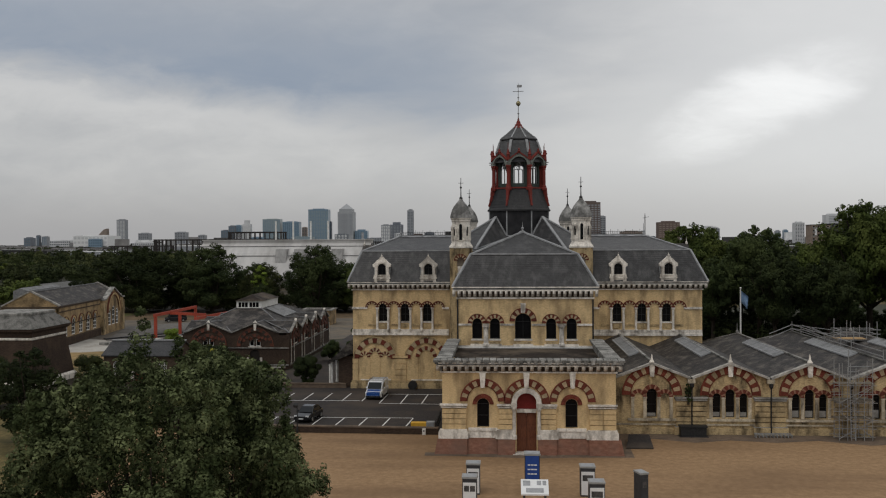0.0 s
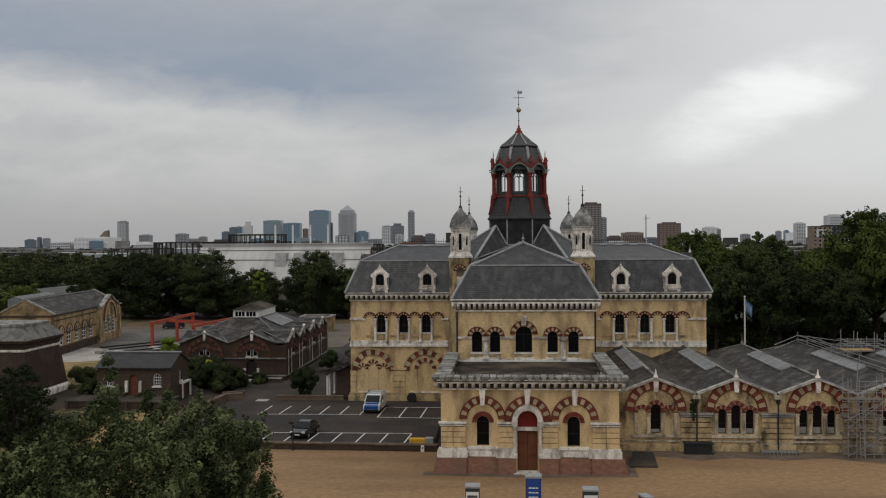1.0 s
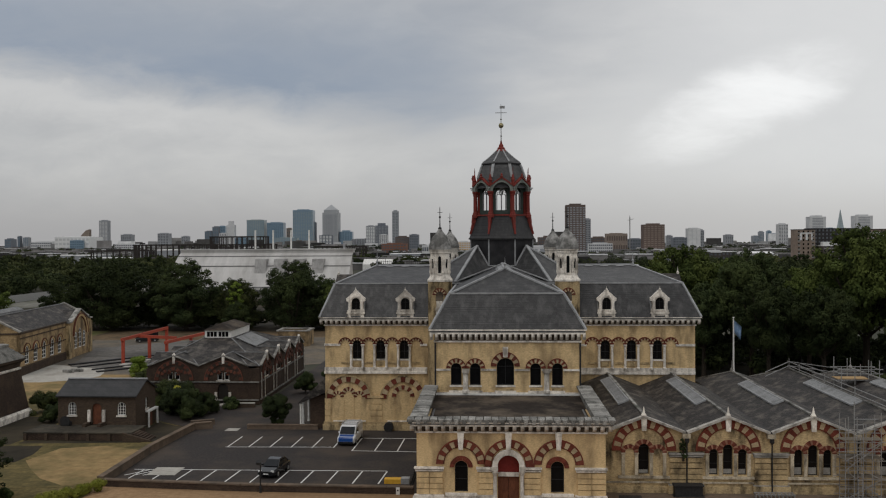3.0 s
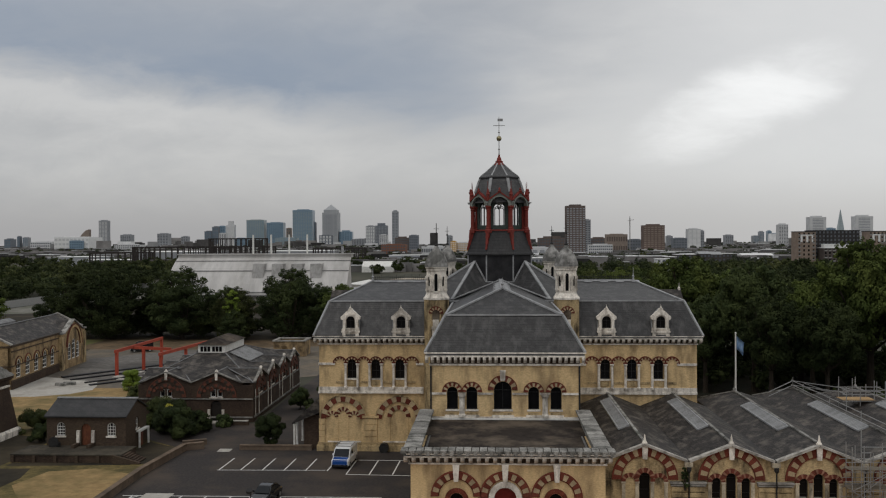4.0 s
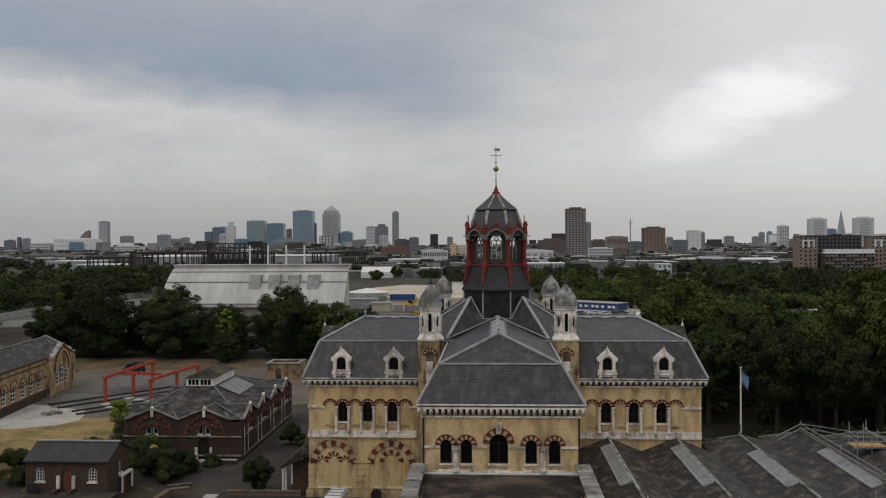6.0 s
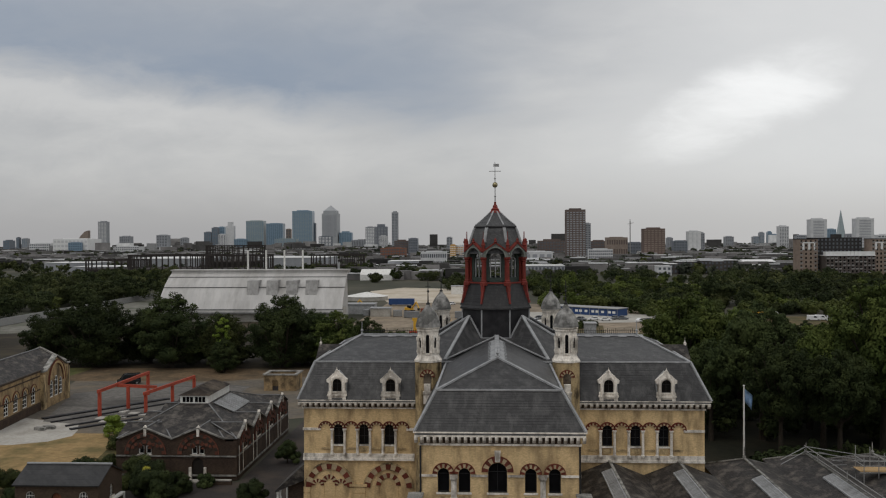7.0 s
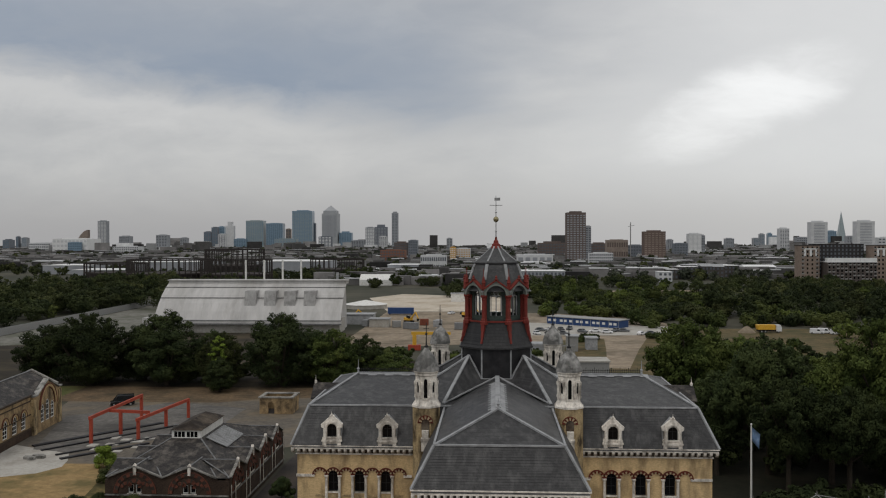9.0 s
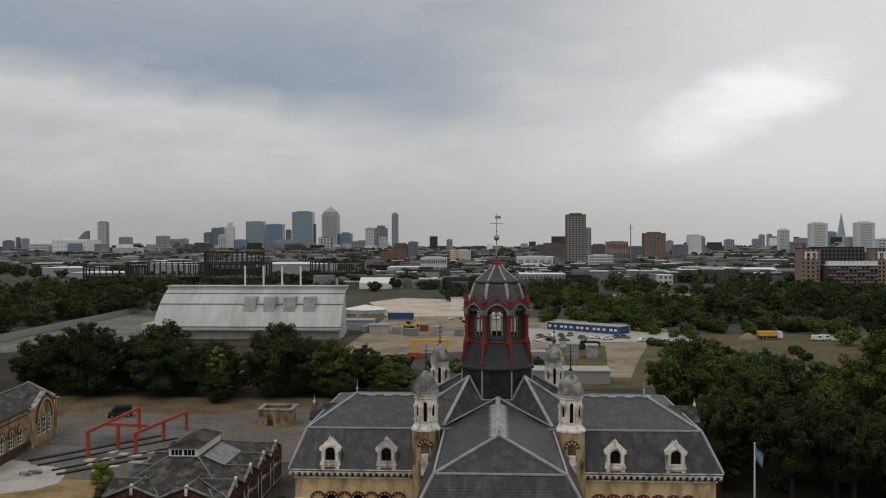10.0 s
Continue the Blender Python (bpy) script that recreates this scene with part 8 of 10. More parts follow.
# invented wheel and frame standing for a dark greenish object
t = thing("machine", "made-up dark wheel and frame for a dark object on the platform", "machine", (-51.6, -15.5, 0.92))
part("wheel", turned(bmesh.new(), [(0.5, -0.05), (0.6, -0.05), (0.6, 0.05), (0.5, 0.05)], 14), IRON, t, m=pose(0, 0, 0.6, 90, 0, 0))
part("frame", boxes((-0.6, 0.6, 0.1, 0.5, 0, 0.5)), IRON, t)

# ---- the yellow workshop ----
shop = thing("workshop", "long yellow brick workshop with arched white windows and a gabled pavilion", "building", (-83.6, 49, 0), 6.9)
SHOP_BRICK = surface("grimy_workshop_brick", (0.20, 0.138, 0.075), (0.47, 0.335, 0.18), 0.9, 2.6, (1.3, 1.3, 3.0), (0.05, 0.037, 0.026), 0.5, 0.85, (1, 1, 0.7))
BRICK_PIECE = surface("stock_brick_piece", (0.33, 0.23, 0.11), (0.52, 0.38, 0.2), 0.9, 3.0, (1, 1, 3), piece=0.2)


def m_shop(y):
    return Matrix.Translation((0, y, 0)) @ Matrix.Rotation(radians(90), 4, "Z")


ms = m_shop(0)
bm = bmesh.new()
ws = [-17.5, -13.6, -9.7, -5.8, -2.0]
wall(bm, -20.5, 1.2, 0, 7.4, 0, 0.5, [(c, 1.9, 1.7, 3.9, True) for c in ws])
lw = part("wall", bm, SHOP_BRICK, shop, m=ms)
for c in ws:
    window(lw, c, 1.9, 1.7, 3.9, 0.08, m=ms, bars=(1, 3), t=0.17)
    arch_ring(lw, c, 3.9, 0.98, 1.3, -0.12, 0.05, 11, (BRICK_PIECE,), m=ms)
    label_course(lw, c, 3.9, 1.3, -0.2, 0.05, RED_DARK, m=ms, t=0.12)
each("string_course", boxes((-20.5, 1.2, -0.2, 0.05, 7.05, 7.4), (-20.5, 1.2, -0.1, 0.05, 6.2, 6.4), (-20.5, 1.2, -0.12, 0.05, 1.25, 1.5), (-20.5, 1.2, -0.1, 0.05, 3.75, 3.95)), BRICK_BROWN, lw, m=ms)
part("plinth", boxes((-20.5, 1.2, -0.2, 0.05, 0, 1.25)), BRICK_DARK, lw, m=ms)
bm = bmesh.new()
wall(bm, 1.2, 14.6, 0, 6.4, -0.5, 0.4, [(5.5, 1.7, 1.6, 4.0, True), (7.9, 1.8, 1.6, 4.6, True), (10.3, 1.7, 1.6, 4.0, True)])
slab(bm, [(1.2, 6.4), (14.6, 6.4), (14.6, 6.9), (13.2, 6.9), (7.9, 9.1), (2.6, 6.9), (1.2, 6.9)], -0.5, 0.4)
pv = part("pavilion_wall", bm, SHOP_BRICK, shop, m=ms)
for c, w, zs in ((5.5, 1.7, 4.0), (7.9, 1.8, 4.6), (10.3, 1.7, 4.0)):
    window(pv, c, w, 1.6, zs, -0.42, m=ms, bars=(1, 3), t=0.17)
arch_ring(pv, 7.9, 4.2, 3.6, 4.1, -0.75, -0.45, 17, (BRICK_PIECE,), m=ms)
label_course(pv, 7.9, 4.2, 4.1, -0.85, -0.45, RED_DARK, m=ms, t=0.14)
label_course(pv, 7.9, 4.2, 3.46, -0.65, -0.45, RED_DARK, m=ms, t=0.14)
bm = bmesh.new()
strip(bm, (1.0, -0.3, 7.05), (2.7, -0.3, 7.05), 1.0, 0.25)
strip(bm, (2.6, -0.3, 7.1), (7.9, -0.3, 9.3), 1.0, 0.25)
strip(bm, (7.9, -0.3, 9.3), (13.2, -0.3, 7.1), 1.0, 0.25)
strip(bm, (13.1, -0.3, 7.05), (14.8, -0.3, 7.05), 1.0, 0.25)
each("coping_stone", bm, STONE_GREY, pv, m=ms)
each("pier", boxes((1.1, 2.4, -0.7, 0.05, 0, 6.4), (13.4, 14.7, -0.7, 0.05, 0, 6.4)), BRICK_OLD, pv, m=ms)
bm = boxes((-10.0, -9.6, -20.1, 14.2, 0, 7.4))
part("back_wall", bm, SHOP_BRICK, shop)
for GY, face in ((-20.5, -1), (14.2, 1)):
    gw = part("gable_wall", slab(bmesh.new(), [(-10, 0), (0, 0), (0, 7.4), (-5, 9.95), (-10, 7.4)], GY, GY + 0.4), SHOP_BRICK, shop)
    bm = bmesh.new()
    strip(bm, (-10.1, GY + 0.2, 7.46), (-5, GY + 0.2, 10.1), 0.62, 0.26)
    strip(bm, (-5, GY + 0.2, 10.1), (0.1, GY + 0.2, 7.46), 0.62, 0.26)
    each("coping_stone", bm, COPING, gw)
    if face < 0:
        each("string_course", boxes((-10, 0, GY - 0.12, GY + 0.05, 7.0, 7.3), (-10, 0, GY - 0.1, GY + 0.05, 3.75, 3.95)), BRICK_BROWN, gw)
bm = bmesh.new()
for xe in (-10.2, 0.25):
    bm.faces.new([bm.verts.new(p) for p in ((-5, -20.2, 9.9), (xe, -20.2, 7.3), (xe, 14.3, 7.3), (-5, 14.3, 9.9))])
each("roof_slope", bm, SLATE_OLD, shop)
part("ridge", strip(bmesh.new(), (-5, -20, 9.96), (-5, 14.2, 9.96), 0.3, 0.14), LEAD_DULL, shop)
bm = bmesh.new()
for y in (2.6, 13.2):
    bm.faces.new([bm.verts.new(p) for p in ((0.3, 7.9, 9.1), (0.3, y, 6.9), (-3.4, y, 6.9), (-3.4, 7.9, 9.1))])
each("roof_slope", bm, SLATE_OLD, shop)
part("roof_lantern", hull(bmesh.new(), [(x, y, z) for x, z in ((-8.6, 8.0), (-6.2, 8.0), (-8.6, 10.1), (-6.2, 10.1), (-7.4, 10.6)) for y in (-19, -3)]), LEAD_DULL, shop, "long grey glazed roof lantern")

# ---- chimney stump ----
stump = thing("chimney_base", "massive battered black brick chimney stump with a lichened stone cap", "chimney stump", (-67.0, -9.7, 0))
sq = lambda w, z: (w * math.sqrt(2), z)
part("shaft", turned(bmesh.new(), [sq(5.2, 0.9), sq(4.4, 6.4)], 4), BRICK_DARK, stump)
part("base_course", turned(bmesh.new(), [sq(5.45, 0), sq(5.45, 0.7), sq(5.25, 1.0)], 4), STONE, stump)
part("band", turned(bmesh.new(), [sq(4.42, 6.1), sq(4.55, 6.2), sq(4.55, 6.4), sq(4.42, 6.45)], 4), STONE, stump)
part("corbel", turned(bmesh.new(), [sq(4.4, 6.4), sq(4.5, 7.0), sq(4.85, 7.3), sq(4.85, 7.6)], 4), BRICK_DARK, stump)
bm = bmesh.new()
for k in range(4):
    w = 4.95 - 0.42 * k
    turned(bm, [sq(w, 7.6 + 0.42 * k), sq(w - 0.3, 8.02 + 0.42 * k)], 4)
part("cap", bm, STONE_GREY, stump)
part("cap_top", turned(bmesh.new(), [sq(3.5, 9.25), sq(3.5, 9.5), sq(3.2, 9.6)], 4), STONE_GREY, stump)

# ---- red gantry frames in the back yard ----
gan = thing("red_gantry", "red painted steel gantry frames on legs", "gantry", (-67, 55, 0), baked=True)
RED_STEEL = surface("faded_red_steel", (0.29, 0.048, 0.028), (0.43, 0.082, 0.046), 0.6, 2.0, (1, 1, 1), (0.22, 0.05, 0.03), 0.4, 0.5)
for p, q in (((-70.2, 44.3, 4.45), (-70.0, 67.3, 4.45)), ((-63.2, 47.6, 3.55), (-60.8, 67.9, 3.55)), ((-70.1, 52.2, 4.3), (-62.8, 52.8, 3.9))):
    part("beam", strip(bmesh.new(), p, q, 0.35, 0.55), RED_STEEL, gan)
for x, y, h in ((-70.1, 44.8, 4.3), (-68.0, 52.2, 4.1), (-70.0, 66.8, 4.3), (-63.1, 48.2, 3.4), (-61.9, 58.4, 3.4), (-60.8, 67.6, 3.4)):
    part("leg", boxes((x - 0.25, x + 0.25, y - 0.25, y + 0.25, 0, h)), RED_STEEL, gan)
for (x0, y0), (x1, y1), w in (((-76, 39), (-60, 60), 0.5), ((-72, 36), (-56, 55), 0.5), ((-79, 42), (-64, 62), 1.1), ((-70, 33.5), (-60, 45), 0.8)):
    tagged(part("track_rail", strip(bmesh.new(), (x0, y0, 0.1), (x1, y1, 0.1), w, 0.25), LEAD_DARK), "dark sunken rail in the yard paving", "rail")
for x, y, w, d in ((-66, 44, 2.2, 1.6), (-62.5, 46.5, 2.0, 1.8), (-67, 40, 1.8, 1.2), (-60.5, 42, 2.4, 1.5), (-63, 39, 1.4, 1.2), (-65, 47.5, 1.6, 1.6), (-69, 43, 1.5, 2.0), (-61, 49, 2.6, 1.2), (-64.8, 36.5, 1.2, 1.8), (-58.5, 45, 1.5, 1.5), (-67.5, 49, 1.2, 2.2)):
    tagged(part("paving_slab", boxes((x - w / 2, x + w / 2, y - d / 2, y + d / 2, 0.0, 0.14)), CONCRETE), "pale concrete slab lying in the yard", "slab")
for k, (x, y) in enumerate(((-74.5, 33), (-75.4, 33.6), (-73.6, 34.2), (-74.3, 34.8))):
    tagged(part("rubble_block", hull(bmesh.new(), [(x + dx * (0.5 + 0.1 * k), y + dy * 0.4, z) for dx in (-1, 1) for dy in (-1, 1) for z in (0, 0.45)]), STONE_GREY), "broken grey block on the concrete apron", "rubble")
# roofless brick store under the trees
store = thing("brick_store", "small roofless yellow brick store with an arched doorway", "building", (-44.3, 75, 0))
bm = bmesh.new()
wall(bm, -3.4, 3.4, 0, 3.2, -2.8, -2.4, [(-1.0, 1.3, 0, 1.7, True)])
box(bm, -3.4, -3.0, -2.4, 2.8, 0, 3.2)
box(bm, 3.0, 3.4, -2.4, 2.8, 0, 3.2)
box(bm, -3.0, 3.0, 2.4, 2.8, 0, 3.2)
part("wall", bm, SHOP_BRICK, store)
each("coping_stone", boxes((-3.6, 3.6, -3.0, -2.3, 3.2, 3.45), (-3.6, -2.9, -2.3, 3.0, 3.2, 3.45), (2.9, 3.6, -2.3, 3.0, 3.2, 3.45), (-2.9, 2.9, 2.3, 3.0, 3.2, 3.45)), COPING, store)
part("floor", boxes((-3.0, 3.0, -2.4, 2.4, 0, 0.1)), RUST, store)
# lean-to beside the transept
lean = thing("side_porch", "small dark slated porch on white posts beside the station", "porch", (-23.0, -9.6, 0))
part("roof", hull(bmesh.new(), [(-1.6, -2.2, 3.0), (1.7, -2.2, 4.4), (-1.6, 3, 3.0), (1.7, 3, 4.4), (-1.6, -2.2, 3.15), (1.7, -2.2, 6.2), (-1.6, 3, 3.15), (1.7, 3, 6.2)]), SLATE_OLD, lean)
for y in (-2.0, -0.6, 2.6):
    part("post", turned(bmesh.new(), [(0.2, 0), (0.14, 0.4), (0.13, 2.7), (0.2, 3.0)], 8, (-1.35, y)), WHITE_PAINT, lean)
part("back", boxes((-0.3, 1.7, -1.6, 3, 0, 4.0)), BRICK_DARK, lean)

# ---- woods and hedges ----


def woods(name, label, rows, seed, materials, per=720, leaf=0.48, size=(4.5, 9.5)):
    """Joined far crowns, each in one of the tones: each row is a stretch x0, x1, y0, y1, count, height."""
    g = np.random.default_rng(seed)
    out, tones = [], []
    for x0, x1, y0, y1, n, h in rows:
        for i in range(n):
            r = size[0] + (size[1] - size[0]) * g.uniform(0, 1) ** 1.6
            hh = h * g.uniform(0.6, 1.15)
            r = min(r, 0.75 * hh + 1.2)
            cx, cy = g.uniform(x0, x1), g.uniform(y0, y1)
            bl = [(cx, cy, hh * 0.42, r * 0.6)]
            for k in range(9):
                d = g.normal(size=3)
                d[2] = abs(d[2]) - 0.25
                d /= np.linalg.norm(d)
                bl += boughs(g, cx + d[0] * r * 0.62, cy + d[1] * r * 0.62, hh * 0.5 + d[2] * hh * 0.34, r * g.uniform(0.26, 0.42), 3)
            v = leaf_cloud(g, bl, int(per * (r / size[0]) ** 1.3), leaf, sides=3)
            v[:, 2] = np.maximum(v[:, 2], 0.05)
            out.append(v)
            tones.append(np.full(len(v) // 3, g.integers(len(materials)), dtype=np.int32))
    me = quads_mesh(name, np.concatenate(out), materials[0], 3)
    for m in materials[1:]:
        me.materials.append(m)
    me.polygons.foreach_set("material_index", np.concatenate(tones))
    return tagged(new(name, me), label, "woods", kind="stuff")


woods("far_woods", "dark belt of broadleaf trees beyond the site", WOODS_DARK, 51, (WOOD_DARK, WOOD_DARK, WOOD_OLIVE), per=900, size=(6, 10))
woods("green_woods", "mid-green scrub and trees round the works", WOODS_MID, 52, (WOOD_MID, WOOD_MID, WOOD_DARK, WOOD_LIGHT))
woods("olive_woods", "olive and yellowish trees among the far woods", WOODS_OLIVE, 54, (WOOD_OLIVE, WOOD_DARK, WOOD_MID), size=(4, 9))
# distant crowns use leaf colours with haze mixed in
woods("distant_trees", "distant street trees among the houses", WOODS_FAR, 53, (WOOD_HAZED, WOOD_HAZED, WOOD_OLIVE), per=90, leaf=1.8, size=(6, 12))
# added foliage, there only to deepen the shade below the trees
woods("understorey", "dark shrubs added to deepen the shade under the trees", SHADE_SHRUBS, 57, (WOOD_DARK,), per=420, leaf=0.3, size=(2.2, 3.6))

# ---- the new pumping station behind the trees ----
shed = thing("aluminium_shed", "huge pale aluminium-clad shed with a curved stained roof and four stacks", "building", (-91, 245, 0), baked=True)
prof = [(226.5, 3.9), (227.2, 5.2), (229, 8.0), (231.4, 11.0), (234.4, 14.0), (238, 16.7), (241, 18.2)]
bm = bmesh.new()
xl = lambda z: -129.6 + (z - 5) * 0.06
XE = -57.6
n = 24
rows = []
for y, z in prof:
    rows.append([bm.verts.new((xl(z) + (XE - xl(z)) * i / n, y, z)) for i in range(n + 1)])
for a, b in zip(rows, rows[1:]):
    for i in range(n):
        bm.faces.new((a[i], a[i + 1], b[i + 1], b[i]))
part("roof_shell", bm, ALUMINIUM, shed)
bm = bmesh.new()
for i in range(1, 24):
    for (y0, z0), (y1, z1) in zip(prof, prof[1:]):
        x0, x1 = xl(z0) + (XE - xl(z0)) * i / n, xl(z1) + (XE - xl(z1)) * i / n
        strip(bm, (x0, y0 - 0.02, z0 + 0.02), (x1, y1 - 0.02, z1 + 0.02), 0.1, 0.06)
tagged(part("standing_seam", bm, ALUMINIUM, shed), kind="stuff")
seams = bmesh.new()
for y, z in ((233.2, 12.85), (238, 16.7)):
    strip(seams, (xl(z), y - 0.12, z + 0.1), (XE, y - 0.12, z + 0.1), 0.3, 0.22)
each("lap_joint", seams, LEAD_DULL, shed, "dark lap joint along the roof")
part("ridge_box", boxes((-128.6, -57.7, 240.6, 246, 18.0, 19.2), (-129.0, -57.4, 240.2, 246.4, 19.2, 19.6)), ALUMINIUM, shed)
part("lower_wall", boxes((-128.4, -58.2, 228.0, 240, 0, 5)), CONCRETE, shed)
each("eave_gutter", boxes((-130.0, -57.3, 225.9, 227.0, 3.2, 3.7), (-130.0, -57.3, 226.2, 227.4, 4.6, 4.9)), LEAD_DULL, shed)
part("eave_fascia", boxes((-129.8, -57.4, 226.3, 227.4, 3.7, 4.6)), ALUMINIUM, shed)
part("back_slope", hull(bmesh.new(), [(x, y, z) for x in (-127.5, -59.5) for y, z in ((250, 18.0), (253, 0), (240, 0), (241, 17.9))]), ALUMINIUM, shed)
# raised panels added in place of dark stained strips on the roof
STAIN_STRIP = surface("grey_stain_strip", (0.30, 0.292, 0.282), (0.47, 0.46, 0.445), 0.7, 0.5, (1.5, 1, 0.4), (0.12, 0.115, 0.11), 0.4, 0.5)
for k in range(4):
    x = -93.3 + 7.65 * k
    part("louvre", hull(bmesh.new(), [(x + dx, y, z) for dx in (-2.2, 2.2) for y, z in ((230.6, 9.9), (231.6, 15.6), (236.6, 15.8), (234.2, 12.4))]), STAIN_STRIP, shed)
    part("stack", turned(bmesh.new(), [(0.36, 19.4), (0.36, 27.3)], 10, (-98.6 + 7.43 * k, 244)), WHITE_PAINT, shed)
part("vent", turned(bmesh.new(), [(0.5, 19.4), (0.5, 22.4)], 8, (-61.8, 244)), LEAD, shed)
tagged(part("fence_wall", strip(bmesh.new(), (-181, 176, 1.4), (-186, 372, 1.4), 0.3, 2.8), GALV), "long grey palisade fence along the bank", "fence")
tagged(part("low_store", boxes((-136, -127.6, 232, 246, 0, 5.2)), ALUMINIUM), "small pale store beside the shed", "building")

# ---- works yard beyond ----
SAND = surface("pale_site_sand", (0.40, 0.345, 0.27), (0.60, 0.535, 0.445), 0.95, 0.25, (1, 1, 1), (0.30, 0.235, 0.16), 0.05, 0.6)
BANK = surface("gravelly_bank", (0.10, 0.098, 0.082), (0.23, 0.222, 0.195), 0.95, 0.3, (1, 1, 1), (0.055, 0.062, 0.035), 0.06, 0.75)
TRACK = surface("rutted_site_earth", (0.17, 0.132, 0.092), (0.36, 0.295, 0.22), 0.95, 0.3, (1, 1, 1), (0.09, 0.075, 0.052), 0.05, 0.7)
sheet("shed_bank", [(-180, 178), (-150, 190), (-128, 228), (-128, 262), (-150, 320), (-185, 365)], -0.008, BANK, "grey-green gravelly bank inside the fence", thick=0.012)
sheet("works_yard", [(-52, 330), (-75, 430), (-58, 470), (5, 440), (10, 330)], 0.0, SAND, "pale dusty works yard", thick=0.02)
sheet("site_road", [(-52, 178), (-52, 330), (30, 320), (70, 300), (75, 228), (20, 205)], -0.01, TRACK, "rutted tan site road and hardstanding", thick=0.02)
sheet("parking_strip", [(8, 222), (10, 275), (70, 258), (76, 226)], 0.0, CONCRETE, "pale concrete strip with parked vehicles", thick=0.02)
sheet("dry_field", [(12, 120), (14, 220), (75, 222), (140, 230), (140, 150), (80, 128)], -0.015, FIELD, "dry yellow-brown rough field", thick=0.02)
sheet("sandy_track", [(31, 140), (37, 139), (46, 180), (56, 221), (40, 221), (36, 182)], -0.006, TRACK, "sandy track across the field", thick=0.01)
sheet("truck_yard", [(72, 222), (78, 250), (150, 250), (150, 222)], 0.0, FIELD, "dusty truck yard", thick=0.02)
sheet("spoil_ground", [(58, 440), (70, 505), (140, 515), (126, 440)], 0.3, TRACK, "pale spoil ground among scrub", thick=0.02)


def shell(name, label, category, x0, x1, y0, y1, h, mat, roof_mat, pitch=0.0, group="", windows=0, wmat=None, rows_n=1, face_only=True):
    """A simple building with a proud roof and window parts on the side towards the station."""
    t = thing(name, label, category, ((x0 + x1) / 2, (y0 + y1) / 2, 0), 0, group, baked=True)
    part("wall", boxes((x0, x1, y0, y1, 0, h)), mat, t)
    if pitch:
        part("roof", hull(bmesh.new(), [(x, y, h) for x in (x0 - 0.4, x1 + 0.4) for y in (y0 - 0.4, y1 + 0.4)] + [(x0 - 0.4, (y0 + y1) / 2, h + pitch), (x1 + 0.4, (y0 + y1) / 2, h + pitch)]), roof_mat, t)
    else:
        part("roof", boxes((x0 - 0.3, x1 + 0.3, y0 - 0.3, y1 + 0.3, h, h + 0.35)), roof_mat, t)
    if windows:
        w = (x1 - x0) / windows
        for r in range(rows_n):
            z = h * (r + 0.28) / rows_n
            for i in range(windows):
                ob = new("window", pane_mesh(round(w * 0.55, 2), round(h / rows_n * 0.5, 2), wmat or GLASS))
                adopt(ob, t)
                ob.matrix_basis = pose(x0 + w * (i + 0.5), y0 - 0.06, z)
    return t


PANES = {}


def pane_mesh(w, h, mat):
    k = (w, h, mat.name)
    if k not in PANES:
        PANES[k] = mesh_of("window", boxes((-w / 2, w / 2, 0, 0.12, 0, h)), mat)
    return PANES[k]


cab = thing("site_cabins", "long row of blue site cabins with white windows", "cabin", (37.5, 262, 0), -38.0)
part("wall", boxes((-17, 17, -2.6, 5.4, 0, 2.9)), BLUE_PAINT, cab)
part("roof", boxes((-17.4, 17.4, -3.1, 5.8, 2.9, 3.15)), GALV, cab)
each("post", boxes(*[(-17 + 4.25 * k - 0.07, -17 + 4.25 * k + 0.07, -2.72, -2.6, 0, 2.9) for k in range(9)]), LEAD, cab)
for i in range(13):
    ob = new("window", pane_mesh(1.3, 0.95, WHITE_PAINT))
    ob.parent = cab
    ob.matrix_basis = pose(-15.7 + 2.6 * i + (0.6 if i % 3 == 2 else 0), -2.7, 1.1)
tank = thing("blue_container", "long blue steel container raised on a grey base", "container", (-43.7, 313, 0))
part("box", boxes((-6.1, 6.1, -1.3, 1.3, 0.4, 3.2)), BLUE_PAINT, tank)
part("skid", boxes((-5.5, -4.8, -1.3, 1.3, 0, 0.4), (4.8, 5.5, -1.3, 1.3, 0, 0.4)), IRON, tank)
tent = thing("marquee", "large white fabric storage tent", "tent", (-90.5, 585, 0))
part("cover", hull(bmesh.new(), [(x, y, z) for x in (-12.5, 12.5) for y, z in ((-9, 0), (9, 0), (-9, 4.5), (9, 4.5), (0, 8.5))]), WHITE_PAINT, tent)
dome = thing("concrete_tank", "low pale round tank with a shallow cone roof", "tank", (-66, 352, 0))
part("wall", turned(bmesh.new(), [(11, 0), (11, 2.0)], 32), CONCRETE, dome)
part("roof", turned(bmesh.new(), [(11.3, 2.0), (0, 4.2)], 32), WHITE_PAINT, dome)
cr = thing("gantry_crane", "yellow gantry crane over the excavation", "crane", (-22, 178, 0))
each("leg", boxes((-4.0, -2.8, -0.6, 0.6, 0, 4.9), (6.5, 7.3, -0.5, 0.5, 0, 4.9)), YELLOW, cr)
part("beam", boxes((-4.4, 8.2, -0.5, 0.5, 4.9, 5.8)), YELLOW, cr)
part("base", boxes((-5.4, -1.4, -1.2, 1.2, 0, 1.6)), RED_STEEL, cr)
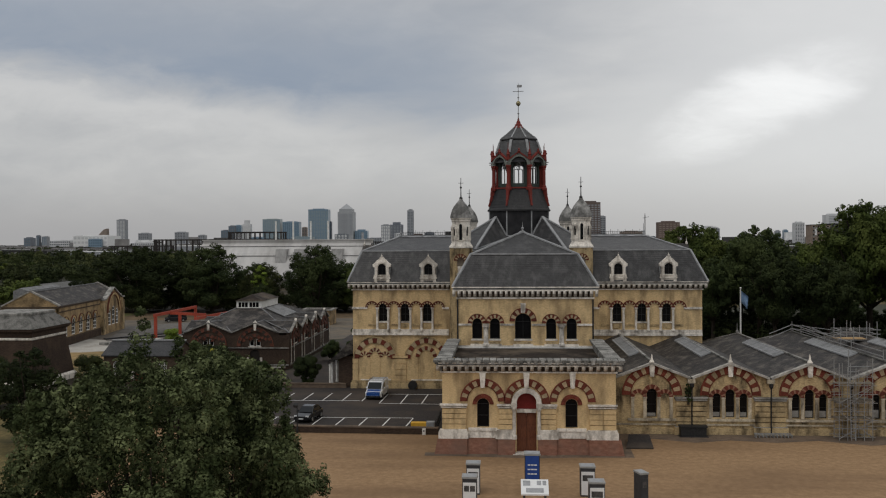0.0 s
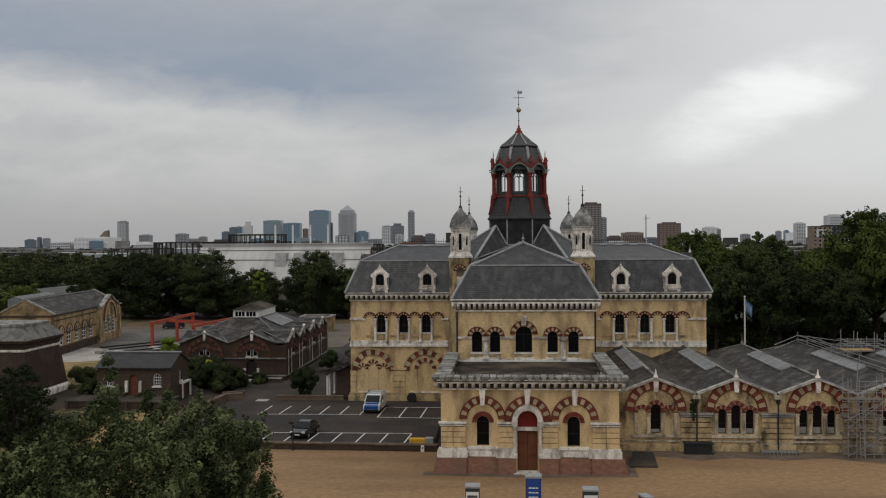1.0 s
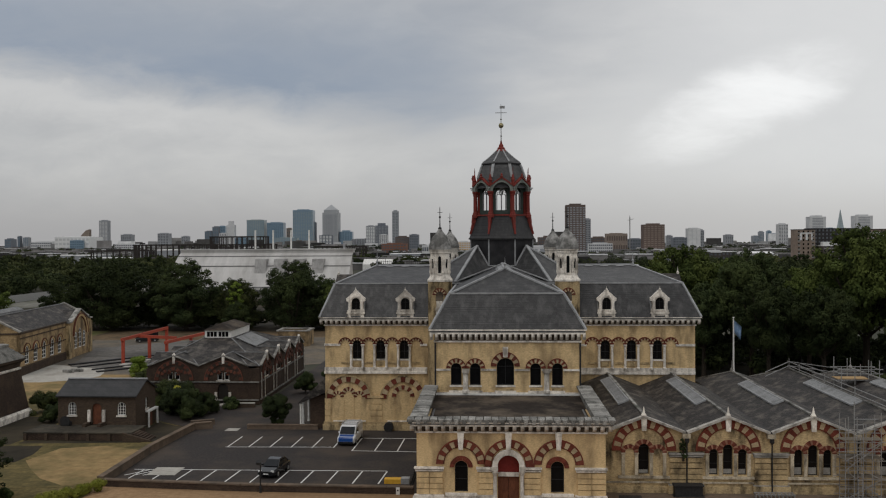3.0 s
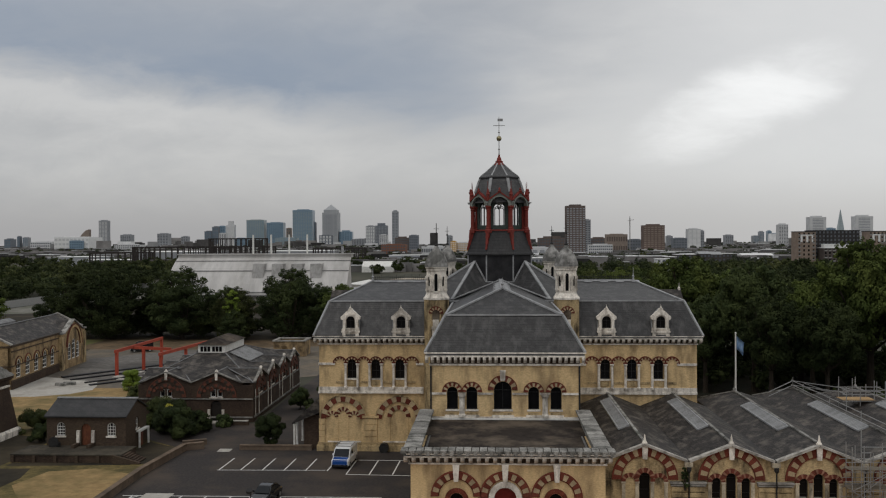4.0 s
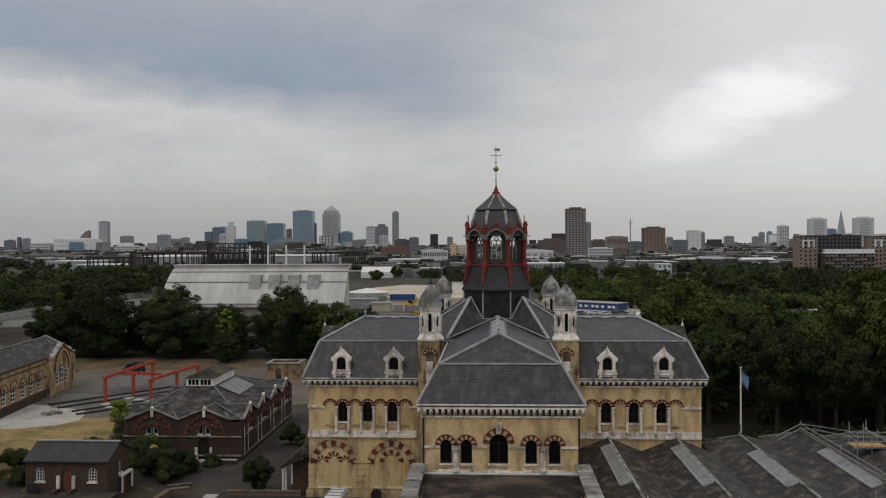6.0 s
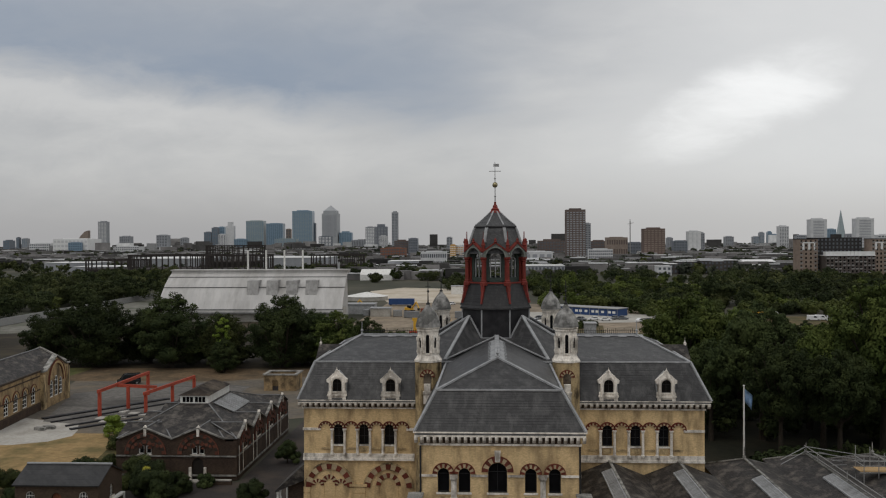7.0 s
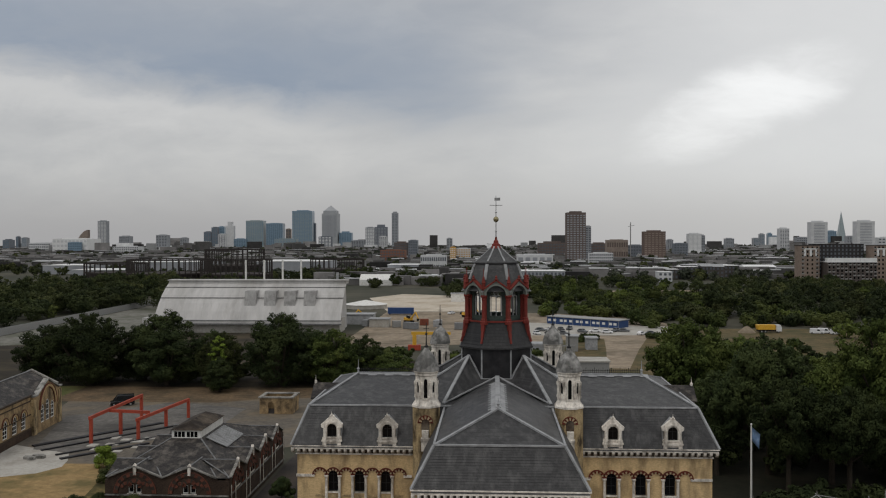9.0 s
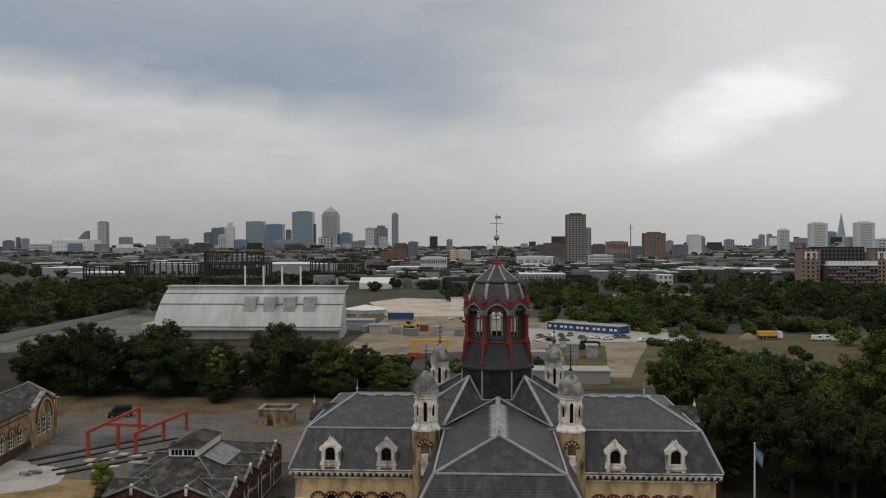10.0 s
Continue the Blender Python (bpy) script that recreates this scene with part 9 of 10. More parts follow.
for x0, x1, y0, y1, h, m1, lab in ((-62, -50, 262, 270, 4.0, LEAD, "grey flat-roofed plant store"), (-14, -6, 395, 402, 6, WHITE_PAINT, "small white two-storey block"), (-24, -15, 398, 404, 4.5, WHITE_PAINT, "small white site office"),
                                  (2, 9, 150, 156, 3.4, GALV, "grey metal plant enclosure"), (10, 15, 158, 163, 4.2, LEAD, "grey flat-roofed electrical kiosk"), (-8, -3, 160, 166, 3.0, CONCRETE, "pale concrete plant box"), (-50, -42, 250, 256, 3.2, CONCRETE, "pale low plant building"), (23, 26.5, 176, 181, 4.6, GALV, "tall grey plant cabinet on the site"), (29.5, 33, 180, 185, 3.6, LEAD, "grey steel plant box on the site"), (17, 20, 170, 175, 5.2, CONCRETE, "narrow pale concrete plant tower")):
    shell("plant_building", lab, "building", x0, x1, y0, y1, h, m1, LEAD)
shell("long_roof_shed", "long low pale-roofed shed behind the station", "building", 3, 30, 128, 136, 3.2, GALV, CONCRETE, 0.0)
rs = random.Random(9)
CAR_WHITE = surface("white_car_paint", (0.6, 0.6, 0.6), (0.72, 0.72, 0.72), 0.3, 1.0, bump=0)
CAR_GREY = surface("grey_car_paint", (0.10, 0.105, 0.11), (0.15, 0.155, 0.16), 0.3, 1.0, bump=0)
base = {}
for i, (mt, lab) in enumerate(((CAR_WHITE, "white car parked on the site strip"), (BLACK_CAR, "black car parked on the site strip"), (CAR_GREY, "grey car parked on the site strip"))):
    base[i] = vehicle("car", lab, (16 + 5 * i, 226, 0), 20 + 30 * i, mt, mt, 4.3, 1.8, 1.5, False, "cars parked on the site", False)
for i in range(13):
    copy_thing(base[rs.choice((0, 0, 1, 2))], pose(18 + 4.0 * i + rs.uniform(-0.6, 0.6), 243 - 1.1 * i + rs.uniform(-8, 5), 0, 0, 0, rs.uniform(0, 360)))
for i in range(7):
    copy_thing(base[rs.choice((0, 0, 1))], pose(-20 + 5.2 * i, 322 + rs.uniform(-10, 12), 0, 0, 0, rs.uniform(0, 360)))
wv = vehicle("van", "white van parked in the truck yard", (120, 232, 0), 70, CAR_WHITE, CAR_WHITE, 5.0, 1.8, 2.0, True, "vans in the truck yard", False)
for i in range(2):
    copy_thing(wv, pose(123.4 + 3.0 * i, 232 + rs.uniform(-3, 3), 0, 0, 0, 60 + rs.uniform(-25, 25)))
tk = thing("tipper_truck", "yellow tipper truck with a white cab", "truck", (103.5, 236, 0), 90)
part("cab", hull(bmesh.new(), [(x, y, z) for x in (-1.2, 1.2) for y, z in ((-4.6, 0.6), (-2.6, 0.6), (-4.6, 2.0), (-4.2, 3.0), (-2.6, 3.0))]), CAR_WHITE, tk)
part("tipper_body", hull(bmesh.new(), [(x, y, z) for x in (-1.25, 1.25) for y, z in ((-2.2, 1.2), (4.2, 1.2), (-2.4, 3.0), (4.6, 3.0))]), YELLOW, tk)
part("chassis", boxes((-0.9, 0.9, -4.2, 4.2, 0.5, 1.2)), IRON, tk)
for x in (-1.0, 1.0):
    for y in (-3.5, 1.4, 2.8):
        wheel(tk, x, y, 0.5)
heap = thing("sand_heap", "pale heap of loose sand", "heap", (95.5, 236, 0))
part("heap", turned(bmesh.new(), [(3.4, 0), (2.2, 1.1), (0.8, 2.2), (0, 2.4)], 12), TRACK, heap)

CRATE = [surface("rust_red_container", (0.16, 0.05, 0.03), (0.24, 0.08, 0.05), 0.7, 0.6), LEAD, surface("grey_container", (0.16, 0.165, 0.17), (0.24, 0.245, 0.25), 0.7, 0.6), GALV,
         surface("green_container", (0.05, 0.09, 0.06), (0.08, 0.13, 0.09), 0.7, 0.6)]


def container(at, turn, mat, label, L=6.0, h=2.6):
    t = thing("container", label, "container", at, turn, "containers on the site")
    part("box", boxes((-L / 2, L / 2, -1.2, 1.2, 0.1, h)), mat, t)
    for k in range(6):
        x = -L / 2 + L * (k + 0.5) / 6
        part("rib", boxes((x - 0.12, x + 0.12, -1.26, -1.2, 0.2, h - 0.15)), mat, t)
    part("skid", boxes((-L / 2, L / 2, -1.1, 1.1, 0, 0.1)), IRON, t)


def digger(at, turn, label):
    t = thing("excavator", label, "excavator", at, turn)
    each("track", boxes((-1.4, -0.8, -2, 2, 0, 0.9), (0.8, 1.4, -2, 2, 0, 0.9)), TYRE, t)
    part("body", hull(bmesh.new(), [(x, y, z) for x in (-1.3, 1.3) for y, z in ((-1.2, 1.0), (2.2, 1.0), (-1.0, 2.0), (2.0, 2.2))]), YELLOW, t)
    part("cab", boxes((-1.2, -0.2, -1.4, 0.3, 1.9, 3.1)), CAR_GLASS, t)
    part("boom", strip(bmesh.new(), (0.5, -1, 1.8), (0.5, -4.2, 4.6), 0.4, 0.5), YELLOW, t)
    part("arm", strip(bmesh.new(), (0.5, -4.1, 4.7), (0.5, -6.2, 2.0), 0.3, 0.4), YELLOW, t)
    part("bucket", hull(bmesh.new(), [(0.5 + x, -6.2 + y, 1.6 + z) for x in (-0.5, 0.5) for y, z in ((-0.3, 0.4), (0.6, 0.5), (0.4, -0.6))]), IRON, t)


rs2 = random.Random(12)
for i in range(8):
    nm = ("grey", "grey", "grey", "grey", "rust red")[i % 5]
    container((-52 + 6.2 * (i % 9) + rs2.uniform(-2, 2), (252, 296)[i // 9] + rs2.uniform(-10, 10), 0), rs2.choice((0, 12, 80, -30)), CRATE[(1, 2, 3, 2, 0)[i % 5]], nm + " steel container standing on the works yard", rs2.choice((3.5, 6.0)))
digger((-36, 272, 0), 40, "yellow tracked excavator on the works yard")
digger((-12, 300, 0), 120, "yellow tracked excavator beside the containers")
digger((-56, 285, 0), -60, "yellow tracked excavator near the shed")
rack = thing("pipe_rack", "grey steel busbar frames of a small substation", "substation", (14, 150, 0))
for i in range(7):
    part("post", boxes((-9 + 3 * i - 0.12, -9 + 3 * i + 0.12, -0.12, 0.12, 0, 5.0)), GALV, rack)
    part("post", boxes((-9 + 3 * i - 0.12, -9 + 3 * i + 0.12, 4.9, 5.1, 0, 4.2)), GALV, rack)
    part("cross_tube", strip(bmesh.new(), (-9 + 3 * i, 0, 4.8), (-9 + 3 * i, 5, 4.1), 0.14, 0.14), GALV, rack)
part("beam", boxes((-9.4, 9.4, -0.1, 0.1, 4.9, 5.1)), GALV, rack)
part("beam", boxes((-9.4, 9.4, 4.9, 5.1, 4.1, 4.3)), GALV, rack)

TOWER_BROWN = surface("brown_tower_brick", (0.10, 0.078, 0.070), (0.165, 0.13, 0.115), 0.9, 0.2)
TOWER_RUST = surface("rust_brown_tower_brick", (0.115, 0.084, 0.072), (0.175, 0.13, 0.112), 0.9, 0.2)
TOWER_PALE = surface("pale_tower_concrete", (0.46, 0.465, 0.47), (0.62, 0.62, 0.62), 0.9, 0.1)
TOWER_GREY = surface("grey_tower_concrete", (0.24, 0.25, 0.265), (0.34, 0.35, 0.365), 0.9, 0.1)
TOWER_TAN = surface("tan_tower_brick", (0.20, 0.16, 0.135), (0.29, 0.24, 0.20), 0.9, 0.15)
# dark cladding paled towards blue-grey, distance haze held in the colour
TOWER_DARK = surface("hazed_dark_tower", (0.13, 0.145, 0.165), (0.19, 0.205, 0.23), 0.6, 0.1)
CITY_GLASS = surface("blue_curtain_wall", (0.13, 0.20, 0.265), (0.20, 0.28, 0.35), 0.3, 0.05, (1, 1, 6), spec=0.5)
CITY_GREEN = surface("green_curtain_wall", (0.21, 0.255, 0.265), (0.27, 0.32, 0.33), 0.3, 0.05, (1, 1, 6), spec=0.5)
CITY_STEEL = surface("steel_clad_tower", (0.30, 0.31, 0.32), (0.37, 0.38, 0.39), 0.5, 0.05)
ORANGE = surface("orange_render", (0.42, 0.24, 0.06), (0.55, 0.33, 0.10), 0.9, 0.2)
# window dark raised to imitate haze over the far blocks
FLOOR_DARK = surface("hazed_window_band", (0.085, 0.092, 0.104), (0.12, 0.13, 0.145), 0.35, 0.3, bump=0)
FLOOR_PALE = surface("pale_balcony_band", (0.62, 0.62, 0.61), (0.76, 0.76, 0.75), 0.8, 0.3, bump=0)
FLOOR_BLUE = surface("blue_window_band", (0.09, 0.14, 0.19), (0.13, 0.19, 0.24), 0.3, 0.3, bump=0)



# ---- old gasholder frames ----


def gasholder(cx, cy, r, h, n, label):
    t = thing("gasholder_frame", label, "gasholder", (cx, cy, 0))
    col = mesh_of("column", turned(bmesh.new(), [(0.55, 0), (0.4, h), (0.7, h), (0.7, h + 0.5)], 6), RUST)
    for i in range(n):
        a = math.tau * i / n
        o = new("column", col)
        o.parent = t
        o.matrix_basis = pose(r * math.cos(a), r * math.sin(a), 0)
    for z in (h * 0.5, h):
        b = bmesh.new()
        for i in range(n):
            a, c = math.tau * i / n, math.tau * (i + 1) / n
            strip(b, (r * math.cos(a), r * math.sin(a), z), (r * math.cos(c), r * math.sin(c), z), 0.4, 0.9)
        bmesh.ops.remove_doubles(b, verts=b.verts, dist=0.3)
        part("ring_girder", b, RUST, t)
    part("bell", turned(bmesh.new(), [(r - 2.0, 0), (r - 2.0, h * 0.5), (r * 0.5, h * 0.54), (0, h * 0.56)], 40), RUST, t)
    return t


gasholder(-246, 560, 31, 20.5, 44, "rusty iron guide frame of an empty gasholder")
gasholder(-190, 545, 26, 20.5, 40, "rusty iron guide frame of an empty gasholder")
gasholder(-222, 650, 25, 27, 36, "tall rusty gasholder guide frame behind the others")
gasholder(-322, 640, 26, 15.5, 30, "low rusty gasholder guide frame")
gasholder(-140, 690, 24, 18, 30, "slender rusty gasholder guide frame by the warehouse")
for x0, x1, y0, y1, h, lab in ((-338, -272, 700, 790, 15, "long white warehouse roof behind the gasholders"), (-222, -158, 720, 790, 15, "white warehouse behind the gasholders"), (-385, -330, 690, 730, 8, "low white warehouse by the river"),
                                     (-470, -420, 800, 850, 9, "low pale warehouse among trees"), (-110, -78, 820, 860, 9, "small white works roof")):
    shell("warehouse", lab, "warehouse", x0, x1, y0, y1, h, TOWER_GREY, FLOOR_PALE)

# ---- the city beyond ----

def tower_block(label, x, w, y, d, h, mat, floors, cols, band, top=None, turn=0.0, name="tower_block"):
    """A far block: shaft, one window part per bay of floors, and its roof plant."""
    x -= 0.047 * x * x / (y + 108)
    t = thing(name, label, "tower block", (x, y, 0), turn)
    part("shaft", boxes((-w / 2, w / 2, -d / 2, d / 2, 0, h)), mat, t)
    fh, cw = h * 0.96 / floors, w / cols
    me = pane_mesh(round(cw * 0.66, 2), round(fh * 0.5, 2), band)
    for f in range(floors):
        if fh * (f + 1) < h * 0.12:
            continue
        for c in range(cols):
            o = new("window", me)
            o.parent = t
            o.matrix_basis = pose(-w / 2 + cw * (c + 0.5), -d / 2 - 0.08, fh * (f + 0.3))
    part("roof_plant", boxes((-w * 0.3, w * 0.3, -d * 0.3, d * 0.3, h, h + (top if top is not None else h * 0.04))), mat, t)
    return t


# x, width, y, depth, height, then floors and bays
tower_block("dark blue office block on the skyline", -1702, 23.6, 3020, 40, 37.4, TOWER_DARK, 6, 4, FLOOR_BLUE, 3)
tower_block("slim dark tower on the skyline", -1983, 11.7, 3610, 20, 51.5, TOWER_DARK, 10, 2, FLOOR_BLUE, 2)
tower_block("slim grey tower on the skyline", -1954, 23.5, 3612, 25, 46.8, TOWER_GREY, 10, 3, FLOOR_BLUE, 2)
tower_block("wide pale low block on the skyline", -1482, 73.6, 2830, 60, 26.4, TOWER_PALE, 3, 10, FLOOR_DARK, 2)
tower_block("pale exhibition hall with blue glass", -1192, 103.2, 2445, 90, 39.5, FLOOR_PALE, 3, 9, TOWER_PALE, 2)
tower_block("blue glazed hall front on the skyline", -1174, 39.5, 2394, 8, 29.5, CITY_GLASS, 4, 6, FLOOR_BLUE, 1)
tower_block("tall pale residential tower on the skyline", -1627, 37.6, 3615, 30, 117.2, TOWER_GREY, 20, 3, TOWER_PALE, 3)
tower_block("pale low terrace on the skyline", -1208, 39.4, 2620, 40, 22.0, TOWER_PALE, 4, 6, FLOOR_DARK, 2)
tower_block("grey office block on the skyline", -1121, 32.6, 2615, 30, 47.7, TOWER_GREY, 10, 5, FLOOR_DARK, 2)
tower_block("long pale block on the skyline", -993, 73.1, 2320, 40, 17.6, TOWER_PALE, 3, 12, FLOOR_DARK, 2)
tower_block("pale grey twin block on the skyline", -1044, 35.5, 2715, 30, 51.6, TOWER_GREY, 10, 4, FLOOR_DARK, 2)
tower_block("grey low tower on the skyline", -1044, 22.8, 2912, 25, 43.1, TOWER_GREY, 8, 3, FLOOR_DARK, 2)
tower_block("dark cluster block on the skyline", -1315, 33.8, 4015, 30, 73.8, TOWER_DARK, 12, 3, FLOOR_BLUE, 3)
tower_block("blue-grey tower on the skyline", -1282, 28.6, 4015, 30, 94.6, TOWER_DARK, 14, 3, FLOOR_BLUE, 3)
tower_block("tall blue-grey tower on the skyline", -1267, 31.6, 4065, 30, 98.0, CITY_GLASS, 14, 3, FLOOR_BLUE, 3)
tower_block("white striped tower on the skyline", -1187, 32.2, 3812, 24, 62.1, TOWER_PALE, 12, 3, FLOOR_DARK, 2)
tower_block("pale tower under construction on the skyline", -1182, 38.1, 3912, 24, 100.8, TOWER_PALE, 4, 1, TOWER_PALE, 18)
tower_block("low blue glass block on the skyline", -1137, 55.8, 3920, 40, 39.9, CITY_GLASS, 6, 5, FLOOR_BLUE, 3)
tower_block("broad green glass tower on the skyline", -1096, 83.2, 4025, 50, 125.8, CITY_GREEN, 22, 8, CITY_GLASS, 2)
tower_block("broad blue glass tower on the skyline", -1005, 78.0, 4025, 50, 112.8, CITY_GLASS, 22, 8, FLOOR_BLUE, 2)
tower_block("slim brown tower behind on the skyline", -987, 24.6, 4210, 20, 89.2, TOWER_TAN, 12, 2, FLOOR_DARK, 2)
tower_block("tallest blue glass tower on the skyline", -877, 93.6, 4030, 60, 170.1, CITY_GLASS, 26, 8, CITY_GREEN, 4)
tower_block("dark edge of the glass tower", -835, 15.8, 4065, 30, 113.8, TOWER_DARK, 16, 2, FLOOR_BLUE, 2)
tower_block("low glass office row on the skyline", -885, 96.4, 3720, 40, 39.8, CITY_GREEN, 6, 8, CITY_GLASS, 2)
tower_block("grey office block with pale stripes", -678, 52.5, 3515, 30, 48.8, TOWER_DARK, 8, 4, FLOOR_PALE, 2)
tower_block("glass block beside the obelisk tower", -678, 59.8, 4020, 40, 68.6, CITY_GLASS, 12, 5, FLOOR_BLUE, 6)
tower_block("low grey blocks on the skyline", -557, 65.7, 3620, 40, 32.7, TOWER_GREY, 6, 6, FLOOR_DARK, 2)
tower_block("grey tower with pale stripes", -496, 36.5, 3515, 30, 85.4, TOWER_GREY, 14, 4, FLOOR_PALE, 3)
tower_block("tower under construction on the skyline", -465, 51.6, 3620, 40, 89.0, TOWER_DARK, 14, 4, TOWER_GREY, 10)
tower_block("pale tower on the skyline", -419, 30.2, 3312, 24, 48.2, TOWER_PALE, 10, 4, FLOOR_DARK, 2)
tower_block("slim tall tower on the skyline", -395, 25.1, 3512, 24, 144.8, TOWER_GREY, 22, 2, TOWER_DARK, 5)
tower_block("brown brick block on the skyline", -165, 25.4, 1512, 24, 30.3, TOWER_BROWN, 7, 6, FLOOR_DARK, 2)
tower_block("dark green block on the skyline", -142, 16.1, 1492, 24, 34.4, TOWER_DARK, 7, 4, FLOOR_DARK, 1)
tower_block("low red brick block on the skyline", -158, 39.2, 1315, 30, 18.7, RED_STONE, 4, 9, FLOOR_DARK, 1)
tower_block("low white terrace on the skyline", -67, 29.3, 908, 16, 17.7, TOWER_PALE, 2, 12, FLOOR_DARK, 1)
tower_block("orange and white flats on the skyline", -63, 8.9, 1310, 20, 23.2, ORANGE, 7, 3, FLOOR_PALE, 1)
tower_block("white flats with orange bays", -47, 23.3, 1320, 20, 21.3, TOWER_PALE, 6, 6, ORANGE, 1)
tower_block("distant grey block on the skyline", -131, 17.1, 2610, 20, 39.1, TOWER_GREY, 8, 2, FLOOR_DARK, 2)
tower_block("pale warehouse on the skyline", 57, 48.1, 1120, 40, 14.5, TOWER_PALE, 1, 5, TOWER_GREY, 1)
tower_block("dark mill block on the skyline", 114, 54.0, 1615, 30, 28.8, TOWER_BROWN, 5, 10, FLOOR_DARK, 3)
tower_block("tall brown tower block on the skyline", 121, 27.9, 1203, 26, 74.3, TOWER_BROWN, 22, 6, TOWER_GREY, 2)
tower_block("grey tower on the skyline", 146, 8.6, 1271, 22, 55.6, TOWER_GREY, 16, 2, FLOOR_DARK, 1)
tower_block("white slab flats on the skyline", 134, 29.4, 1007, 14, 18.5, TOWER_PALE, 5, 12, FLOOR_DARK, 1)
tower_block("orange-brown striped block on the skyline", 224, 37.6, 1512, 24, 34.3, TOWER_TAN, 2, 9, TOWER_BROWN, 1)
tower_block("dark brick block on the skyline", 203, 32.4, 1612, 24, 27.7, TOWER_BROWN, 5, 6, FLOOR_DARK, 2)
tower_block("long dark block on the skyline", 265, 29.4, 1560, 20, 24.8, TOWER_DARK, 4, 6, FLOOR_DARK, 1)
tower_block("brown brick tower block with pale balconies", 273, 35.5, 1413, 26, 48.5, TOWER_RUST, 13, 6, TOWER_TAN, 2)
tower_block("distant grey tower on the skyline", 498, 15.9, 2412, 24, 34.2, TOWER_GREY, 10, 3, FLOOR_DARK, 2)
tower_block("dark flats on the skyline", 380, 27.4, 1712, 24, 27.1, TOWER_DARK, 5, 5, FLOOR_DARK, 1)
tower_block("white tower block on the skyline", 454, 27.9, 1913, 26, 47.6, TOWER_PALE, 16, 3, FLOOR_PALE, 2)
tower_block("grey side of the white tower", 474, 8.9, 1923, 26, 43.8, TOWER_GREY, 12, 2, FLOOR_DARK, 2)
tower_block("distant grey block on the skyline", 771, 25.8, 2815, 30, 37.4, TOWER_GREY, 8, 4, FLOOR_DARK, 2)
tower_block("distant city tower on the skyline", 1358, 22.8, 4415, 30, 60.2, TOWER_GREY, 8, 3, FLOOR_BLUE, 4)
tower_block("distant city block on the skyline", 1330, 28.5, 4420, 40, 40.3, TOWER_GREY, 6, 4, FLOOR_BLUE, 2)
tower_block("distant glass tower on the skyline", 1397, 20.0, 4415, 30, 63.1, CITY_GLASS, 8, 3, FLOOR_BLUE, 4)
tower_block("distant glass block on the skyline", 1421, 28.5, 4415, 30, 51.7, CITY_GLASS, 8, 3, FLOOR_BLUE, 2)
tower_block("pale tower block on the skyline", 817, 25.4, 2413, 26, 64.4, TOWER_PALE, 16, 4, FLOOR_DARK, 3)
tower_block("distant low block on the skyline", 1147, 46.1, 3215, 30, 41.6, TOWER_GREY, 6, 6, FLOOR_DARK, 2)
tower_block("white banded tower block on the skyline", 768, 37.3, 2013, 26, 74.7, TOWER_PALE, 20, 1, TOWER_GREY, 3)
tower_block("grey glass tower on the skyline", 1556, 39.0, 4020, 40, 71.2, CITY_GLASS, 12, 4, FLOOR_BLUE, 3)
tower_block("distant slim block on the skyline", 1486, 37.6, 3615, 30, 46.8, TOWER_GREY, 8, 4, FLOOR_DARK, 2)
tower_block("second white banded tower block", 877, 40.0, 2013, 26, 76.1, TOWER_PALE, 20, 1, TOWER_GREY, 3)
tower_block("long low pale block on the skyline", 1029, 70.1, 2215, 30, 38.9, TOWER_PALE, 5, 8, FLOOR_DARK, 2)
# shapes of their own on the skyline
d = 4000
cx = (-783.4 + -710.6) / 2
t = thing("obelisk_tower", "tall steel-clad tower with a pyramid roof", "tower block", (cx - 6.5, d + 20, 0))
w = -710.6 - -783.4
part("shaft", boxes((-w / 2, w / 2, -w / 2, w / 2, 0, 157.1)), CITY_STEEL, t)
part("shoulder", boxes((-w * 0.42, w * 0.42, -w * 0.42, w * 0.42, 157.1, 170.1)), CITY_STEEL, t)
part("pyramid", turned(bmesh.new(), [(w * 0.55, 170.1), (0, 196.1)], 4), CITY_STEEL, t)
for f in range(18):
    o = new("window_band", pane_mesh(round(w * 0.86, 1), 4.5, TOWER_GREY))
    o.parent = t
    o.matrix_basis = pose(0, -w / 2 - 0.1, 157.1 * (0.3 + 0.036 * f))
d = 4600
t = thing("glass_spire", "tapering glass spire of a skyscraper", "tower block", (1797.0, d, 0))
bw = 1854.0 - 1806.3
part("spire", turned(bmesh.new(), [(bw * 0.75, 0), (bw * 0.55, 37.4), (bw * 0.05, 168.6)], 4), CITY_GREEN, t)
each("shard", boxes((-1.2, -0.4, -1, 1, 162.6, 177.5), (0.5, 1.3, -1, 1, 162.6, 171.6)), CITY_GLASS, t)
d = 3600
t = thing("sail_tower", "curved sail-shaped tower on the skyline", "tower block", (-1741.7, d, 0))
a, b = -1728.4 - -1704.9, -1681.4 - -1704.9
part("shaft", slab(bmesh.new(), [(a, 0), (b, 0), (b, 79.7), (b * 0.4, 75.0), (a * 0.3, 58.5), (a, 35.1)], -12, 12), TOWER_TAN, t)
t = thing("tower_crane", "pale lattice tower crane", "crane", (245.6, 1500, 0))
part("mast", boxes((-0.8, 0.8, -0.8, 0.8, 0, 63.5)), GALV, t)
part("jib", strip(bmesh.new(), (-4, 0, 58.0), (7, 0, 60.4), 0.8, 0.8), GALV, t)
part("peak", boxes((-0.5, 0.5, -0.5, 0.5, 63.5, 66.3)), GALV, t)

